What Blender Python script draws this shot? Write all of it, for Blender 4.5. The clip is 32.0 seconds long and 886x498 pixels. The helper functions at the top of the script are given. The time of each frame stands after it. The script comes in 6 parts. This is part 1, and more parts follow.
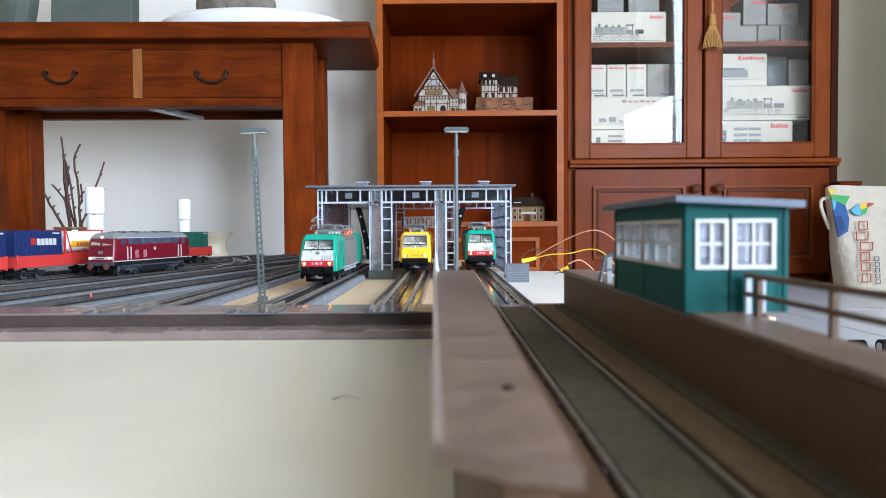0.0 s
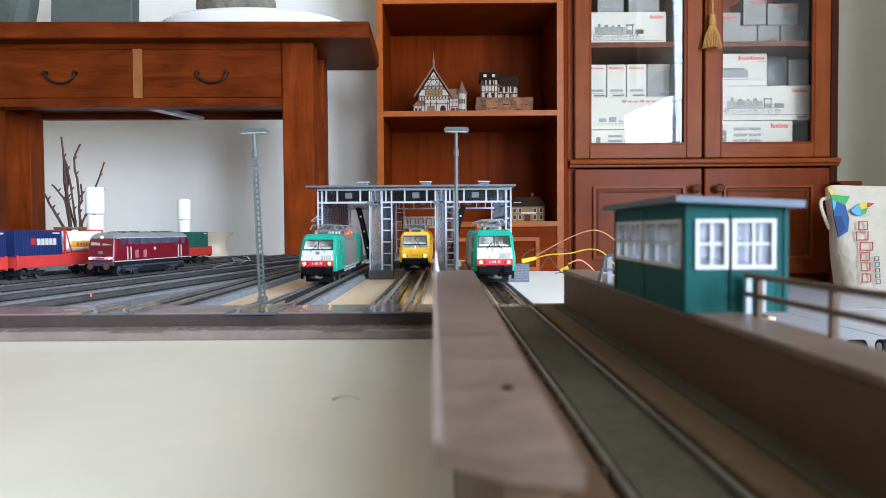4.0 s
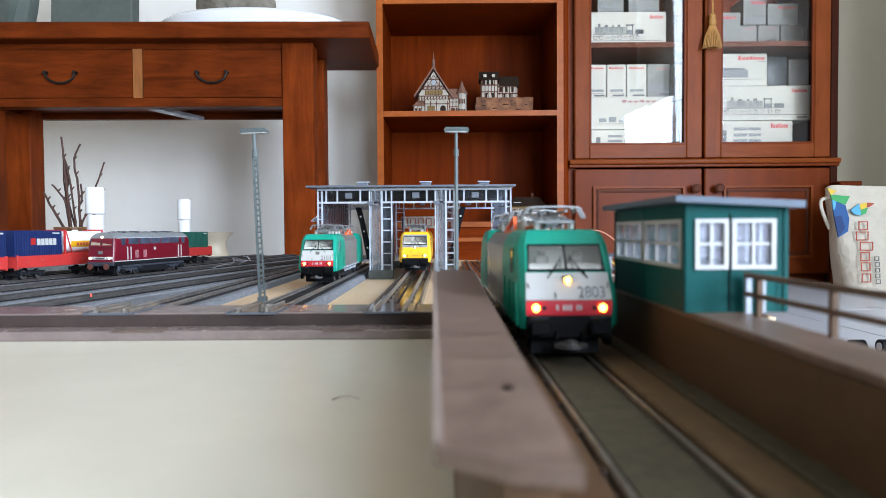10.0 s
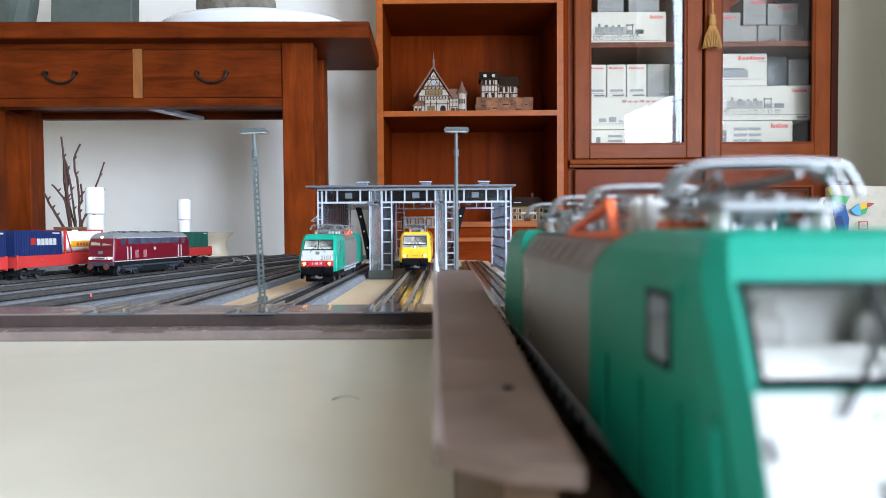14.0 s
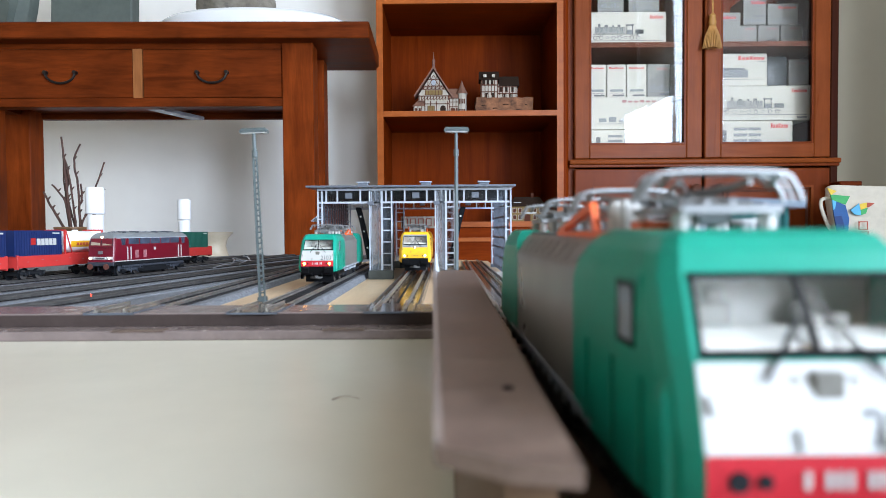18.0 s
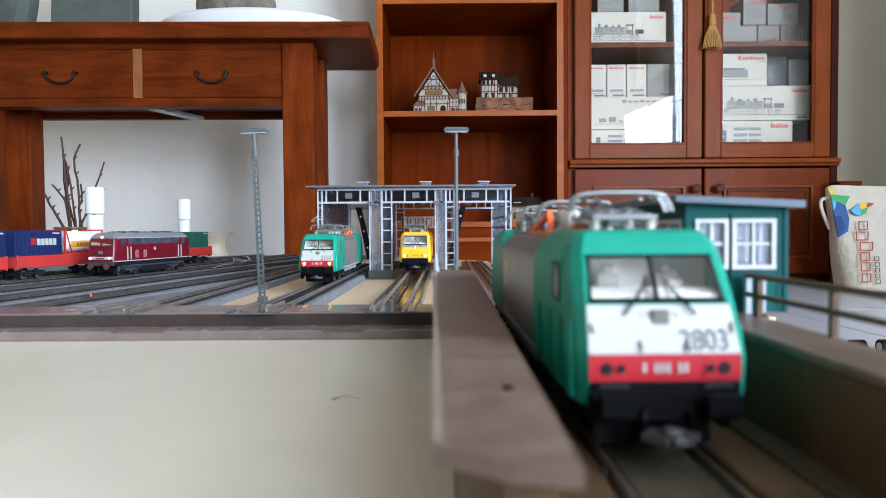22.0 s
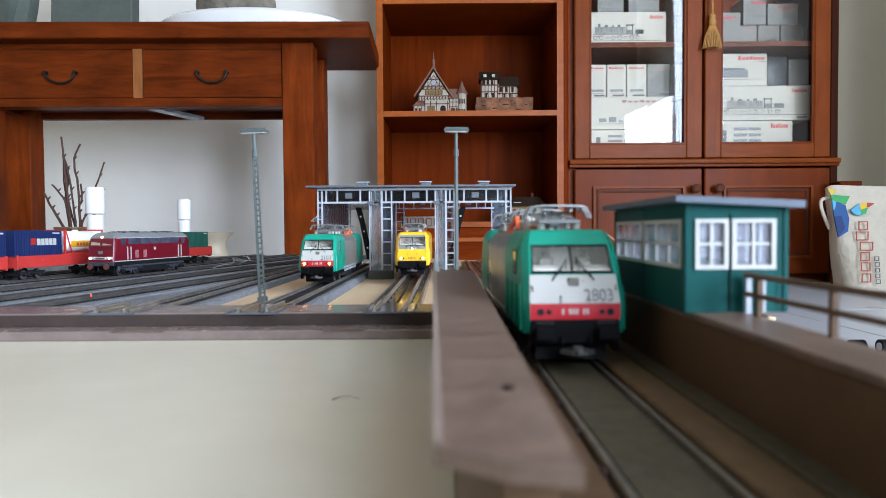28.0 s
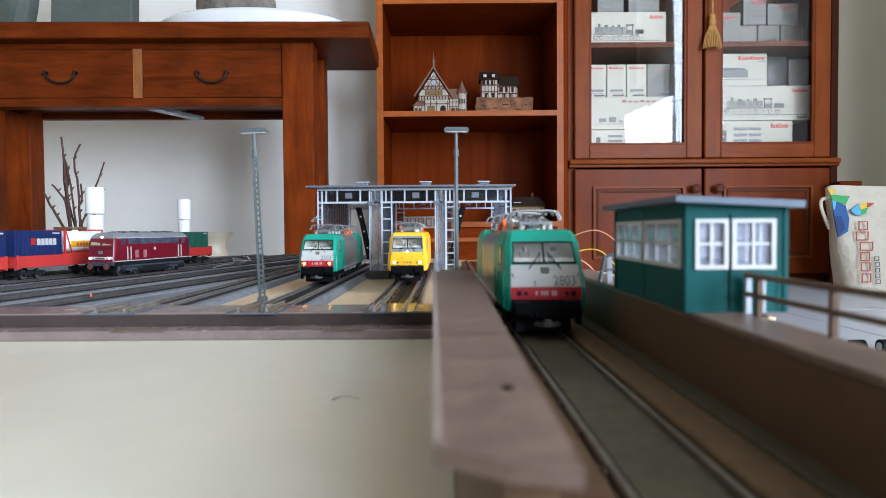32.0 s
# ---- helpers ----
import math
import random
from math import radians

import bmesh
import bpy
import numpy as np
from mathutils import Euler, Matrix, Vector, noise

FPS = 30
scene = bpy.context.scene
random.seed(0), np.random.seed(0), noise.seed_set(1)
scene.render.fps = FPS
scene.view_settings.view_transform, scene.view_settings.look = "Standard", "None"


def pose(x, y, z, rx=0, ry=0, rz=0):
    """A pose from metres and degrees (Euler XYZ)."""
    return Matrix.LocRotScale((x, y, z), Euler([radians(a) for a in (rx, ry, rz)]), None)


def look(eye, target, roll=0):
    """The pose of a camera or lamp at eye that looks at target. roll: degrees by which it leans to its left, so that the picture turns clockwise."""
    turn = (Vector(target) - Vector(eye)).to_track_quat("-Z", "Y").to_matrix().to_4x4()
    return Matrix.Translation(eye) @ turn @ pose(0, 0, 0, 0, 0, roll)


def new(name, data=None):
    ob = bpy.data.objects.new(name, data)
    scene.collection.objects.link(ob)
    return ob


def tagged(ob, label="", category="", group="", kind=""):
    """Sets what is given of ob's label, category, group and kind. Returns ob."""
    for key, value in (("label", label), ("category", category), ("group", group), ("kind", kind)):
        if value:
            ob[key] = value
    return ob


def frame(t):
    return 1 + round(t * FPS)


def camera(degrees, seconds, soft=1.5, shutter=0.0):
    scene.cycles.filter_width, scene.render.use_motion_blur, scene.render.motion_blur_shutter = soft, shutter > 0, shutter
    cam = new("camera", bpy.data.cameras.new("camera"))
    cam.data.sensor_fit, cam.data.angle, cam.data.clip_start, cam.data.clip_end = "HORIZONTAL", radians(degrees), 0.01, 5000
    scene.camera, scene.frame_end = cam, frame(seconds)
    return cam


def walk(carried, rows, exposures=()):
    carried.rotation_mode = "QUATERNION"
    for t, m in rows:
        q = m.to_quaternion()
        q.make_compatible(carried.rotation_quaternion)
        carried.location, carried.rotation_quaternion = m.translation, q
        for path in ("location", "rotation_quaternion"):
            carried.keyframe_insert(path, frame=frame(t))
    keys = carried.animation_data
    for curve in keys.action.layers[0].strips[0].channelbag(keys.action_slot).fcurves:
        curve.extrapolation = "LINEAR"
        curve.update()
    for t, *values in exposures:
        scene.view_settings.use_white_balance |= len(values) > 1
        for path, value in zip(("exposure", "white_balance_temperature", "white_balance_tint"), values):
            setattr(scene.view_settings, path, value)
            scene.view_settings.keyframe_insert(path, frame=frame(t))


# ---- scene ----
# ---- camera ----
CAM_Z = 0.175
cam = camera(68.0, 32.0, soft=0.5)
cam.data.dof.use_dof = True
cam.data.dof.focus_distance = 1.25
cam.data.dof.aperture_fstop = 19.0
EYE = (0.0, 0.0, CAM_Z)
AIM = (-0.00258, 1.0, CAM_Z - 0.02925)
walk(cam, [(0.0, look(EYE, AIM, -0.4)), (32.0, look(EYE, AIM, -0.4))], exposures=[(0.0, -0.05), (20.0, -0.09), (22.5, -0.21), (32.0, -0.22)])

# ---- light: daylight through two tall windows on the right and one behind the camera ----
world = bpy.data.worlds.new("sky")
scene.world = world
world.use_nodes = True
_nt = world.node_tree
_sky = _nt.nodes.new("ShaderNodeTexSky")
_sky.sky_type, _sky.sun_disc = "NISHITA", False
_sky.sun_elevation, _sky.sun_rotation = radians(40), radians(120)
_nt.nodes["Background"].inputs["Strength"].default_value = 0.1
_nt.links.new(_sky.outputs[0], _nt.nodes["Background"].inputs["Color"])


def window_light(name, at, target, w, h, power, colour):
    d = bpy.data.lights.new(name, "AREA")
    d.shape, d.size, d.size_y, d.energy, d.color = "RECTANGLE", w, h, power, colour
    ob = new(name, d)
    ob.matrix_world = look(at, target)
    return ob


window_light("daylight_tall", (1.86, -0.72, 1.20), (0.0, -0.45, 1.15), 0.66, 2.1, 108.0, (0.675, 0.80, 1.0))
window_light("daylight_back", (0.98, -2.36, 1.30), (0.5, 0.0, 0.60), 0.76, 1.25, 62.0, (0.675, 0.80, 1.0))
window_light("daylight_low", (1.86, -1.86, 0.68), (0.0, -1.60, 0.60), 0.98, 1.20, 180.0, (0.675, 0.80, 1.0))


# ---- materials ----
def mat(name, base, rough=0.5, metal=0.0, var=0.12, scale=60.0, bump=0.05, bscale=None, spec=0.5, coat=0.0, rand=0.0, rv=0.1):
    m = bpy.data.materials.new(name)
    m.use_nodes = True
    nt = m.node_tree
    b = nt.nodes["Principled BSDF"]
    b.inputs["Metallic"].default_value = metal
    b.inputs["Specular IOR Level"].default_value = spec
    b.inputs["Coat Weight"].default_value = coat
    tc = nt.nodes.new("ShaderNodeTexCoord")
    n1 = nt.nodes.new("ShaderNodeTexNoise")
    n1.inputs["Scale"].default_value, n1.inputs["Detail"].default_value = scale, 5
    n2 = nt.nodes.new("ShaderNodeTexNoise")
    n2.inputs["Scale"].default_value, n2.inputs["Detail"].default_value = scale * 6.3, 3
    nt.links.new(tc.outputs["Object"], n1.inputs["Vector"])
    nt.links.new(tc.outputs["Object"], n2.inputs["Vector"])
    add = nt.nodes.new("ShaderNodeMath")
    add.operation = "MULTIPLY_ADD"
    add.inputs[1].default_value = 0.45
    nt.links.new(n2.outputs["Fac"], add.inputs[0])
    nt.links.new(n1.outputs["Fac"], add.inputs[2])
    ramp = nt.nodes.new("ShaderNodeValToRGB")
    e = ramp.color_ramp.elements
    e[0].position, e[1].position = 0.45, 1.0
    e[0].color = (*[c * (1 - var) for c in base], 1)
    e[1].color = (*[min(1, c * (1 + var)) for c in base], 1)
    nt.links.new(add.outputs[0], ramp.inputs["Fac"])
    out = ramp.outputs["Color"]
    if rand:
        oi = nt.nodes.new("ShaderNodeObjectInfo")
        mr = nt.nodes.new("ShaderNodeMapRange")
        mr.inputs["To Min"].default_value, mr.inputs["To Max"].default_value = 1 - rand, 1 + rand
        nt.links.new(oi.outputs["Random"], mr.inputs["Value"])
        hsv = nt.nodes.new("ShaderNodeHueSaturation")
        nt.links.new(mr.outputs[0], hsv.inputs["Value"])
        nt.links.new(out, hsv.inputs["Color"])
        out = hsv.outputs["Color"]
    nt.links.new(out, b.inputs["Base Color"])
    rr = nt.nodes.new("ShaderNodeMapRange")
    rr.inputs["To Min"].default_value, rr.inputs["To Max"].default_value = max(0.02, rough - rv), min(1, rough + rv)
    nt.links.new(n1.outputs["Fac"], rr.inputs["Value"])
    nt.links.new(rr.outputs[0], b.inputs["Roughness"])
    if bump:
        bp = nt.nodes.new("ShaderNodeBump")
        bp.inputs["Strength"].default_value = bump
        bp.inputs["Distance"].default_value = 0.25 / (bscale or scale * 6.3)
        n3 = nt.nodes.new("ShaderNodeTexNoise")
        n3.inputs["Scale"].default_value, n3.inputs["Detail"].default_value = bscale or scale * 6.3, 4
        nt.links.new(tc.outputs["Object"], n3.inputs["Vector"])
        nt.links.new(n3.outputs["Fac"], bp.inputs["Height"])
        nt.links.new(bp.outputs[0], b.inputs["Normal"])
    return m


def wood(name, dark, light, stretch=(1, 12, 12), scale=5.0, rough=0.35, coat=0.3, spec=0.2, blotch=0.14):
    """Streaked grain; the small number of stretch names the way that it runs."""
    m = bpy.data.materials.new(name)
    m.use_nodes = True
    nt = m.node_tree
    b = nt.nodes["Principled BSDF"]
    b.inputs["Coat Weight"].default_value, b.inputs["Coat Roughness"].default_value = coat, 0.25
    b.inputs["Specular IOR Level"].default_value = spec
    tc = nt.nodes.new("ShaderNodeTexCoord")
    mp = nt.nodes.new("ShaderNodeMapping")
    mp.inputs["Scale"].default_value = stretch
    nt.links.new(tc.outputs["Object"], mp.inputs["Vector"])
    n1 = nt.nodes.new("ShaderNodeTexNoise")
    n1.inputs["Scale"].default_value, n1.inputs["Detail"].default_value = scale, 8
    n1.inputs["Distortion"].default_value = 1.2
    nt.links.new(mp.outputs[0], n1.inputs["Vector"])
    n2 = nt.nodes.new("ShaderNodeTexNoise")
    n2.inputs["Scale"].default_value, n2.inputs["Detail"].default_value = scale * 8, 4
    nt.links.new(mp.outputs[0], n2.inputs["Vector"])
    mixf = nt.nodes.new("ShaderNodeMath")
    mixf.operation = "MULTIPLY_ADD"
    mixf.inputs[1].default_value = 0.35
    nt.links.new(n2.outputs["Fac"], mixf.inputs[0])
    nt.links.new(n1.outputs["Fac"], mixf.inputs[2])
    ramp = nt.nodes.new("ShaderNodeValToRGB")
    e = ramp.color_ramp.elements
    e[0].position, e[1].position = 0.45, 0.95
    e[0].color, e[1].color = (*dark, 1), (*light, 1)
    nt.links.new(mixf.outputs[0], ramp.inputs["Fac"])
    n3 = nt.nodes.new("ShaderNodeTexNoise")
    n3.inputs["Scale"].default_value, n3.inputs["Detail"].default_value = 7.0, 4
    nt.links.new(tc.outputs["Object"], n3.inputs["Vector"])
    tone = nt.nodes.new("ShaderNodeMapRange")
    tone.inputs["From Min"].default_value, tone.inputs["From Max"].default_value = 0.3, 0.7
    tone.inputs["To Min"].default_value, tone.inputs["To Max"].default_value = 1 - blotch, 1 + blotch
    nt.links.new(n3.outputs["Fac"], tone.inputs["Value"])
    hsv = nt.nodes.new("ShaderNodeHueSaturation")
    nt.links.new(tone.outputs[0], hsv.inputs["Value"])
    nt.links.new(ramp.outputs["Color"], hsv.inputs["Color"])
    nt.links.new(hsv.outputs["Color"], b.inputs["Base Color"])
    rr = nt.nodes.new("ShaderNodeMapRange")
    rr.inputs["To Min"].default_value, rr.inputs["To Max"].default_value = rough - 0.08, rough + 0.15
    nt.links.new(n1.outputs["Fac"], rr.inputs["Value"])
    nt.links.new(rr.outputs[0], b.inputs["Roughness"])
    bp = nt.nodes.new("ShaderNodeBump")
    bp.inputs["Strength"].default_value, bp.inputs["Distance"].default_value = 0.12, 0.001
    nt.links.new(n2.outputs["Fac"], bp.inputs["Height"])
    nt.links.new(bp.outputs[0], b.inputs["Normal"])
    return m


def glow(name, colour, strength):
    m = bpy.data.materials.new(name)
    m.use_nodes = True
    b = m.node_tree.nodes["Principled BSDF"]
    b.inputs["Base Color"].default_value = (*colour, 1)
    b.inputs["Emission Color"].default_value = (*colour, 1)
    b.inputs["Emission Strength"].default_value = strength
    return m


def glass(name, tint=(1, 1, 1), rough=0.02):
    m = bpy.data.materials.new(name)
    m.use_nodes = True
    b = m.node_tree.nodes["Principled BSDF"]
    b.inputs["Base Color"].default_value = (*tint, 1)
    b.inputs["Roughness"].default_value = rough
    b.inputs["Transmission Weight"].default_value = 1.0
    b.inputs["IOR"].default_value = 1.45
    return m


def milky(name):
    m = glass(name, (0.66, 0.69, 0.76), 0.10)
    m.node_tree.nodes["Principled BSDF"].inputs["Transmission Weight"].default_value = 0.86
    return m


M = dict(
    wall=mat("wall_paint", (0.87, 0.83, 0.76), 0.85, var=0.03, scale=3, bump=0.03, bscale=150),
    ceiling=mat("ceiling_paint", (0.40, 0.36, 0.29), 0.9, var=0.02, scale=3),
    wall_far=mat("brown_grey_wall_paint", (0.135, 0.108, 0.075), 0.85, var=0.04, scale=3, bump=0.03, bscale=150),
    floor=mat("floor_tile", (0.52, 0.545, 0.59), 0.30, var=0.05, scale=4, bump=0.01),
    # veneer tone lowered to carry the dim shelf interior; edge strips stay lighter
    cherry=wood("cherry_veneer", (0.118, 0.015, 0.0010), (0.20, 0.031, 0.0025), (14, 14, 1), 1.8, 0.42, 0.0, 0.03),
    cherry_x=wood("cherry_veneer_cross", (0.118, 0.015, 0.0010), (0.20, 0.031, 0.0025), (1, 14, 14), 3.0, 0.42, 0.0, 0.03),
    cherry_edge=wood("cherry_edge", (0.27, 0.058, 0.006), (0.38, 0.092, 0.012), (1, 14, 14), 3.0, 0.38, 0.04),
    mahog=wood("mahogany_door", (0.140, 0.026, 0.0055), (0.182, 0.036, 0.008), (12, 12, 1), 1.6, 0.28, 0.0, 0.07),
    mahog_shaded=wood("dark_mahogany_edge", (0.034, 0.008, 0.003), (0.055, 0.013, 0.005), (14, 14, 1), 2.0, 0.4, 0.0, 0.05),
    teak=wood("teak_stain", (0.072, 0.0118, 0.0018), (0.165, 0.029, 0.0045), (1, 8, 8), 4.0, 0.40, 0.0, 0.06, 0.30),
    # same stain for the uprights, lightened for the stronger light on the legs
    teak_z=wood("teak_stain_upright", (0.110, 0.0175, 0.0025), (0.215, 0.039, 0.0055), (8, 8, 1), 3.6, 0.40, 0.0, 0.06, 0.30),
    teak_pale=wood("teak_pale_strip", (0.22, 0.075, 0.02), (0.36, 0.13, 0.04), (13, 13, 1), 4.0, 0.45, 0.1),
    iron=mat("dark_iron", (0.03, 0.024, 0.02), 0.45, 0.7),
    white_glaze=mat("white_glaze", (0.8, 0.8, 0.79), 0.15, var=0.03, scale=8, bump=0),
    stone=mat("grey_brown_stone", (0.16, 0.14, 0.11), 0.8, var=0.5, scale=18, bump=0.6, bscale=60),
    slate=mat("grey_green_slate", (0.085, 0.10, 0.085), 0.7, var=0.18, scale=12, bump=0.1),
    pit=mat("cream_pit_board", (0.77, 0.72, 0.58), 0.22, var=0.05, scale=8, bump=0.02, rv=0.01, spec=0.9),
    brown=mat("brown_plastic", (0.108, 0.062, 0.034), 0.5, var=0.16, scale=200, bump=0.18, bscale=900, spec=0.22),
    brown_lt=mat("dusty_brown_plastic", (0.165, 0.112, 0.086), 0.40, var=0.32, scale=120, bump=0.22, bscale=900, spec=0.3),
    brown_glint=mat("pale_worn_brown_plastic", (0.30, 0.235, 0.20), 0.35, var=0.2, scale=150, bump=0.1, bscale=900),
    deck_brown=mat("walkway_brown", (0.125, 0.080, 0.042), 0.7, var=0.25, scale=220, bump=0.25, bscale=1200, spec=0.15),
    rail_worn=mat("worn_rail_metal", (0.30, 0.275, 0.23), 0.40, 0.8, var=0.35, scale=160),
    panto=mat("bright_silver_metal", (0.25, 0.25, 0.245), 0.42, 0.6, var=0.15, scale=150),
    insulator=mat("white_insulator_plastic", (0.50, 0.48, 0.44), 0.4, var=0.08, scale=90),
    coupler=mat("dull_coupler_metal", (0.10, 0.097, 0.092), 0.45, 0.5, var=0.2, scale=150),
    cabpale=mat("pale_cab_interior", (0.50, 0.48, 0.42), 0.6, var=0.12, scale=120),
    deck=mat("olive_brown_deck", (0.077, 0.064, 0.041), 0.75, var=0.30, scale=260, bump=0.25, bscale=1200, spec=0.12),
    ply=wood("plywood", (0.64, 0.45, 0.275), (0.76, 0.57, 0.37), (9, 1, 9), 8.0, 0.4, 0.1),
    paper=mat("white_board", (0.80, 0.76, 0.70), 0.5, var=0.04, scale=10, bump=0.02),
    rail=mat("rail_metal", (0.72, 0.70, 0.66), 0.33, 0.95, var=0.2, scale=120),
    rail_dark=mat("tarnished_rail_metal", (0.17, 0.16, 0.15), 0.45, 0.7, var=0.3, scale=120),
    mahog2=wood("mahogany_stile", (0.180, 0.040, 0.009), (0.235, 0.055, 0.013), (14, 14, 1), 3.0, 0.28, 0.0, 0.07),
    mahog2_x=wood("mahogany_rail", (0.180, 0.040, 0.009), (0.235, 0.055, 0.013), (1, 14, 14), 3.0, 0.28, 0.0, 0.07),
    ballast=mat("grey_ballast", (0.19, 0.198, 0.215), 0.9, var=0.55, scale=420, bump=0.8, bscale=900, spec=0.1),
    glossbrown=mat("glossy_brown_base", (0.13, 0.085, 0.05), 0.14, var=0.2, scale=60, bump=0.03),
    sleeper=mat("dark_sleeper", (0.030, 0.028, 0.028), 0.8, var=0.25, scale=200, spec=0.12),
    # on the shed, the pale tone carries highlights, the dark one its dim interior
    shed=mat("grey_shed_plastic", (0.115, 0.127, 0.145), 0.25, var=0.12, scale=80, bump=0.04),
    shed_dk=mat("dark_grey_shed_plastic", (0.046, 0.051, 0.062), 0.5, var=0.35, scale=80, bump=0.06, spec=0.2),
    shed_lt=mat("pale_grey_shed_plastic", (0.38, 0.405, 0.44), 0.2, var=0.12, scale=80),
    green=mat("green_loco_paint", (0.004, 0.25, 0.168), 0.38, var=0.08, scale=60, bump=0.03, bscale=2500, spec=0.3),
    hut=mat("dark_green_plastic", (0.002, 0.066, 0.060), 0.6, var=0.18, scale=90, bump=0.08, bscale=1500, spec=0.15),
    hutroof=mat("blue_grey_roof", (0.075, 0.10, 0.13), 0.55, var=0.12, scale=60, bump=0.06, bscale=1500),
    grey=mat("grey_loco_paint", (0.175, 0.158, 0.142), 0.30, var=0.06, scale=40, bump=0.02, bscale=2500),
    white=mat("white_paint", (0.47, 0.46, 0.43), 0.4, var=0.03, scale=60, bump=0.02),
    red=mat("red_paint", (0.48, 0.018, 0.028), 0.4, var=0.06, scale=60, bump=0.02),
    winered=mat("wine_red_paint", (0.145, 0.005, 0.015), 0.35, var=0.07, scale=60, bump=0.02),
    yellow=mat("yellow_paint", (0.80, 0.42, 0.012), 0.38, var=0.05, scale=60, bump=0.02),
    black=mat("black_plastic", (0.003, 0.003, 0.0035), 0.5, var=0.3, scale=120, spec=0.10),
    darkgrey=mat("dark_underframe", (0.010, 0.011, 0.013), 0.55, var=0.3, scale=120, spec=0.25),
    metal=mat("silver_metal", (0.24, 0.24, 0.236), 0.42, 0.85, var=0.12, scale=150),
    orange=mat("orange_red_plastic", (0.72, 0.11, 0.02), 0.45, var=0.06, scale=90),
    roofgrey=mat("roof_grey", (0.19, 0.20, 0.20), 0.6, var=0.15, scale=90, bump=0.1, bscale=900),
    cabseat=mat("grey_beige_seat", (0.25, 0.235, 0.20), 0.7, var=0.15, scale=120),
    cabgrey=mat("cab_interior", (0.145, 0.135, 0.11), 0.6, var=0.3, scale=120),
    blue=mat("container_blue", (0.006, 0.018, 0.085), 0.5, var=0.08, scale=60),
    dkgreen=mat("container_green", (0.012, 0.085, 0.06), 0.5, var=0.08, scale=60),
    wagonred=mat("wagon_red", (0.52, 0.035, 0.03), 0.45, var=0.08, scale=60),
    lampgrey=mat("grey_green_mast", (0.08, 0.098, 0.096), 0.45, var=0.08, scale=90),
    bark=mat("brown_bark", (0.075, 0.034, 0.024), 0.8, var=0.4, scale=60, bump=0.6, bscale=200),
    terracotta=mat("brown_glazed_clay", (0.22, 0.11, 0.045), 0.4, var=0.2, scale=30),
    vase=mat("beige_ceramic", (0.48, 0.40, 0.29), 0.4, var=0.1, scale=30),
    plastic_white=mat("white_bottle_plastic", (0.82, 0.82, 0.82), 0.35, var=0.02, scale=30, bump=0),
    # this grey also carries the dimmer light inside the cabinet
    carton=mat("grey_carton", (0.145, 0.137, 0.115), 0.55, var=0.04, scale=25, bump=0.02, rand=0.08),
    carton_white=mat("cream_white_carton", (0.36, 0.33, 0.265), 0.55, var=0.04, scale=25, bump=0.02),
    wall_dimmed=mat("beige_wall_paint", (0.42, 0.36, 0.255), 0.85, var=0.03, scale=3, bump=0.03, bscale=150),
    footolive=mat("dark_olive_plastic", (0.045, 0.048, 0.040), 0.35, var=0.3, scale=80, bump=0.05),
    bufbrown=mat("dark_red_brown_plastic", (0.13, 0.045, 0.032), 0.5),
    roofdark=mat("dark_brown_model_roof", (0.030, 0.018, 0.012), 0.8, var=0.3, scale=200, spec=0.1),
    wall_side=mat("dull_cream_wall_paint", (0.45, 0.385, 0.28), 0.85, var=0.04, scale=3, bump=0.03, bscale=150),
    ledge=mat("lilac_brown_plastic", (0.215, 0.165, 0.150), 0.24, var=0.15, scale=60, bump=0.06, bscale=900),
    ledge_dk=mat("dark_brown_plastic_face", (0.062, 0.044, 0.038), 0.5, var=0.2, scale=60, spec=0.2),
    ink=mat("grey_print", (0.085, 0.083, 0.08), 0.6, var=0.4, scale=160),
    inkpale=mat("pale_grey_print", (0.15, 0.152, 0.15), 0.6, var=0.3, scale=160),
    redpale=mat("faded_red_print", (0.24, 0.10, 0.09), 0.5),
    redprint=mat("red_print", (0.40, 0.016, 0.012), 0.5),
    timber=mat("half_timber_brown", (0.10, 0.033, 0.018), 0.7, spec=0.12),
    plaster=mat("model_plaster", (0.46, 0.41, 0.33), 0.8, var=0.1, scale=100),
    tileroof=mat("model_roof_brown", (0.20, 0.095, 0.06), 0.7, var=0.3, scale=200),
    cork=mat("cork_bark", (0.20, 0.085, 0.04), 0.9, var=0.75, scale=38, bump=0.8, bscale=120),
    ochre=mat("ochre_wall", (0.21, 0.128, 0.035), 0.7, var=0.1, scale=90),
    bagcloth=mat("cream_bag_cloth", (0.60, 0.53, 0.42), 0.85, var=0.10, scale=14, bump=0.8, bscale=22),
    bagblue=mat("blue_print", (0.02, 0.09, 0.26), 0.7),
    baggreen=mat("green_print", (0.05, 0.35, 0.10), 0.7),
    bagyellow=mat("yellow_print", (0.75, 0.50, 0.05), 0.7),
    bagnavy=mat("navy_print", (0.008, 0.035, 0.14), 0.7),
    bagcyan=mat("light_blue_print", (0.10, 0.40, 0.62), 0.7),
    bagred=mat("red_brown_print", (0.42, 0.07, 0.03), 0.7),
    gold=mat("gold_thread", (0.42, 0.20, 0.045), 0.6, var=0.3, scale=300, bump=0.4, bscale=900),
    wire_y=mat("yellow_wire", (0.75, 0.48, 0.03), 0.45),
    wire_p=mat("pink_wire", (0.60, 0.26, 0.16), 0.45),
    wire_b=mat("brown_wire", (0.07, 0.03, 0.02), 0.5),
    glass=glass("clear_glass"),
    cabinet_glass=glass("cabinet_glass", (0.90, 0.89, 0.86)),
    milky=milky("milky_clear_plastic"),
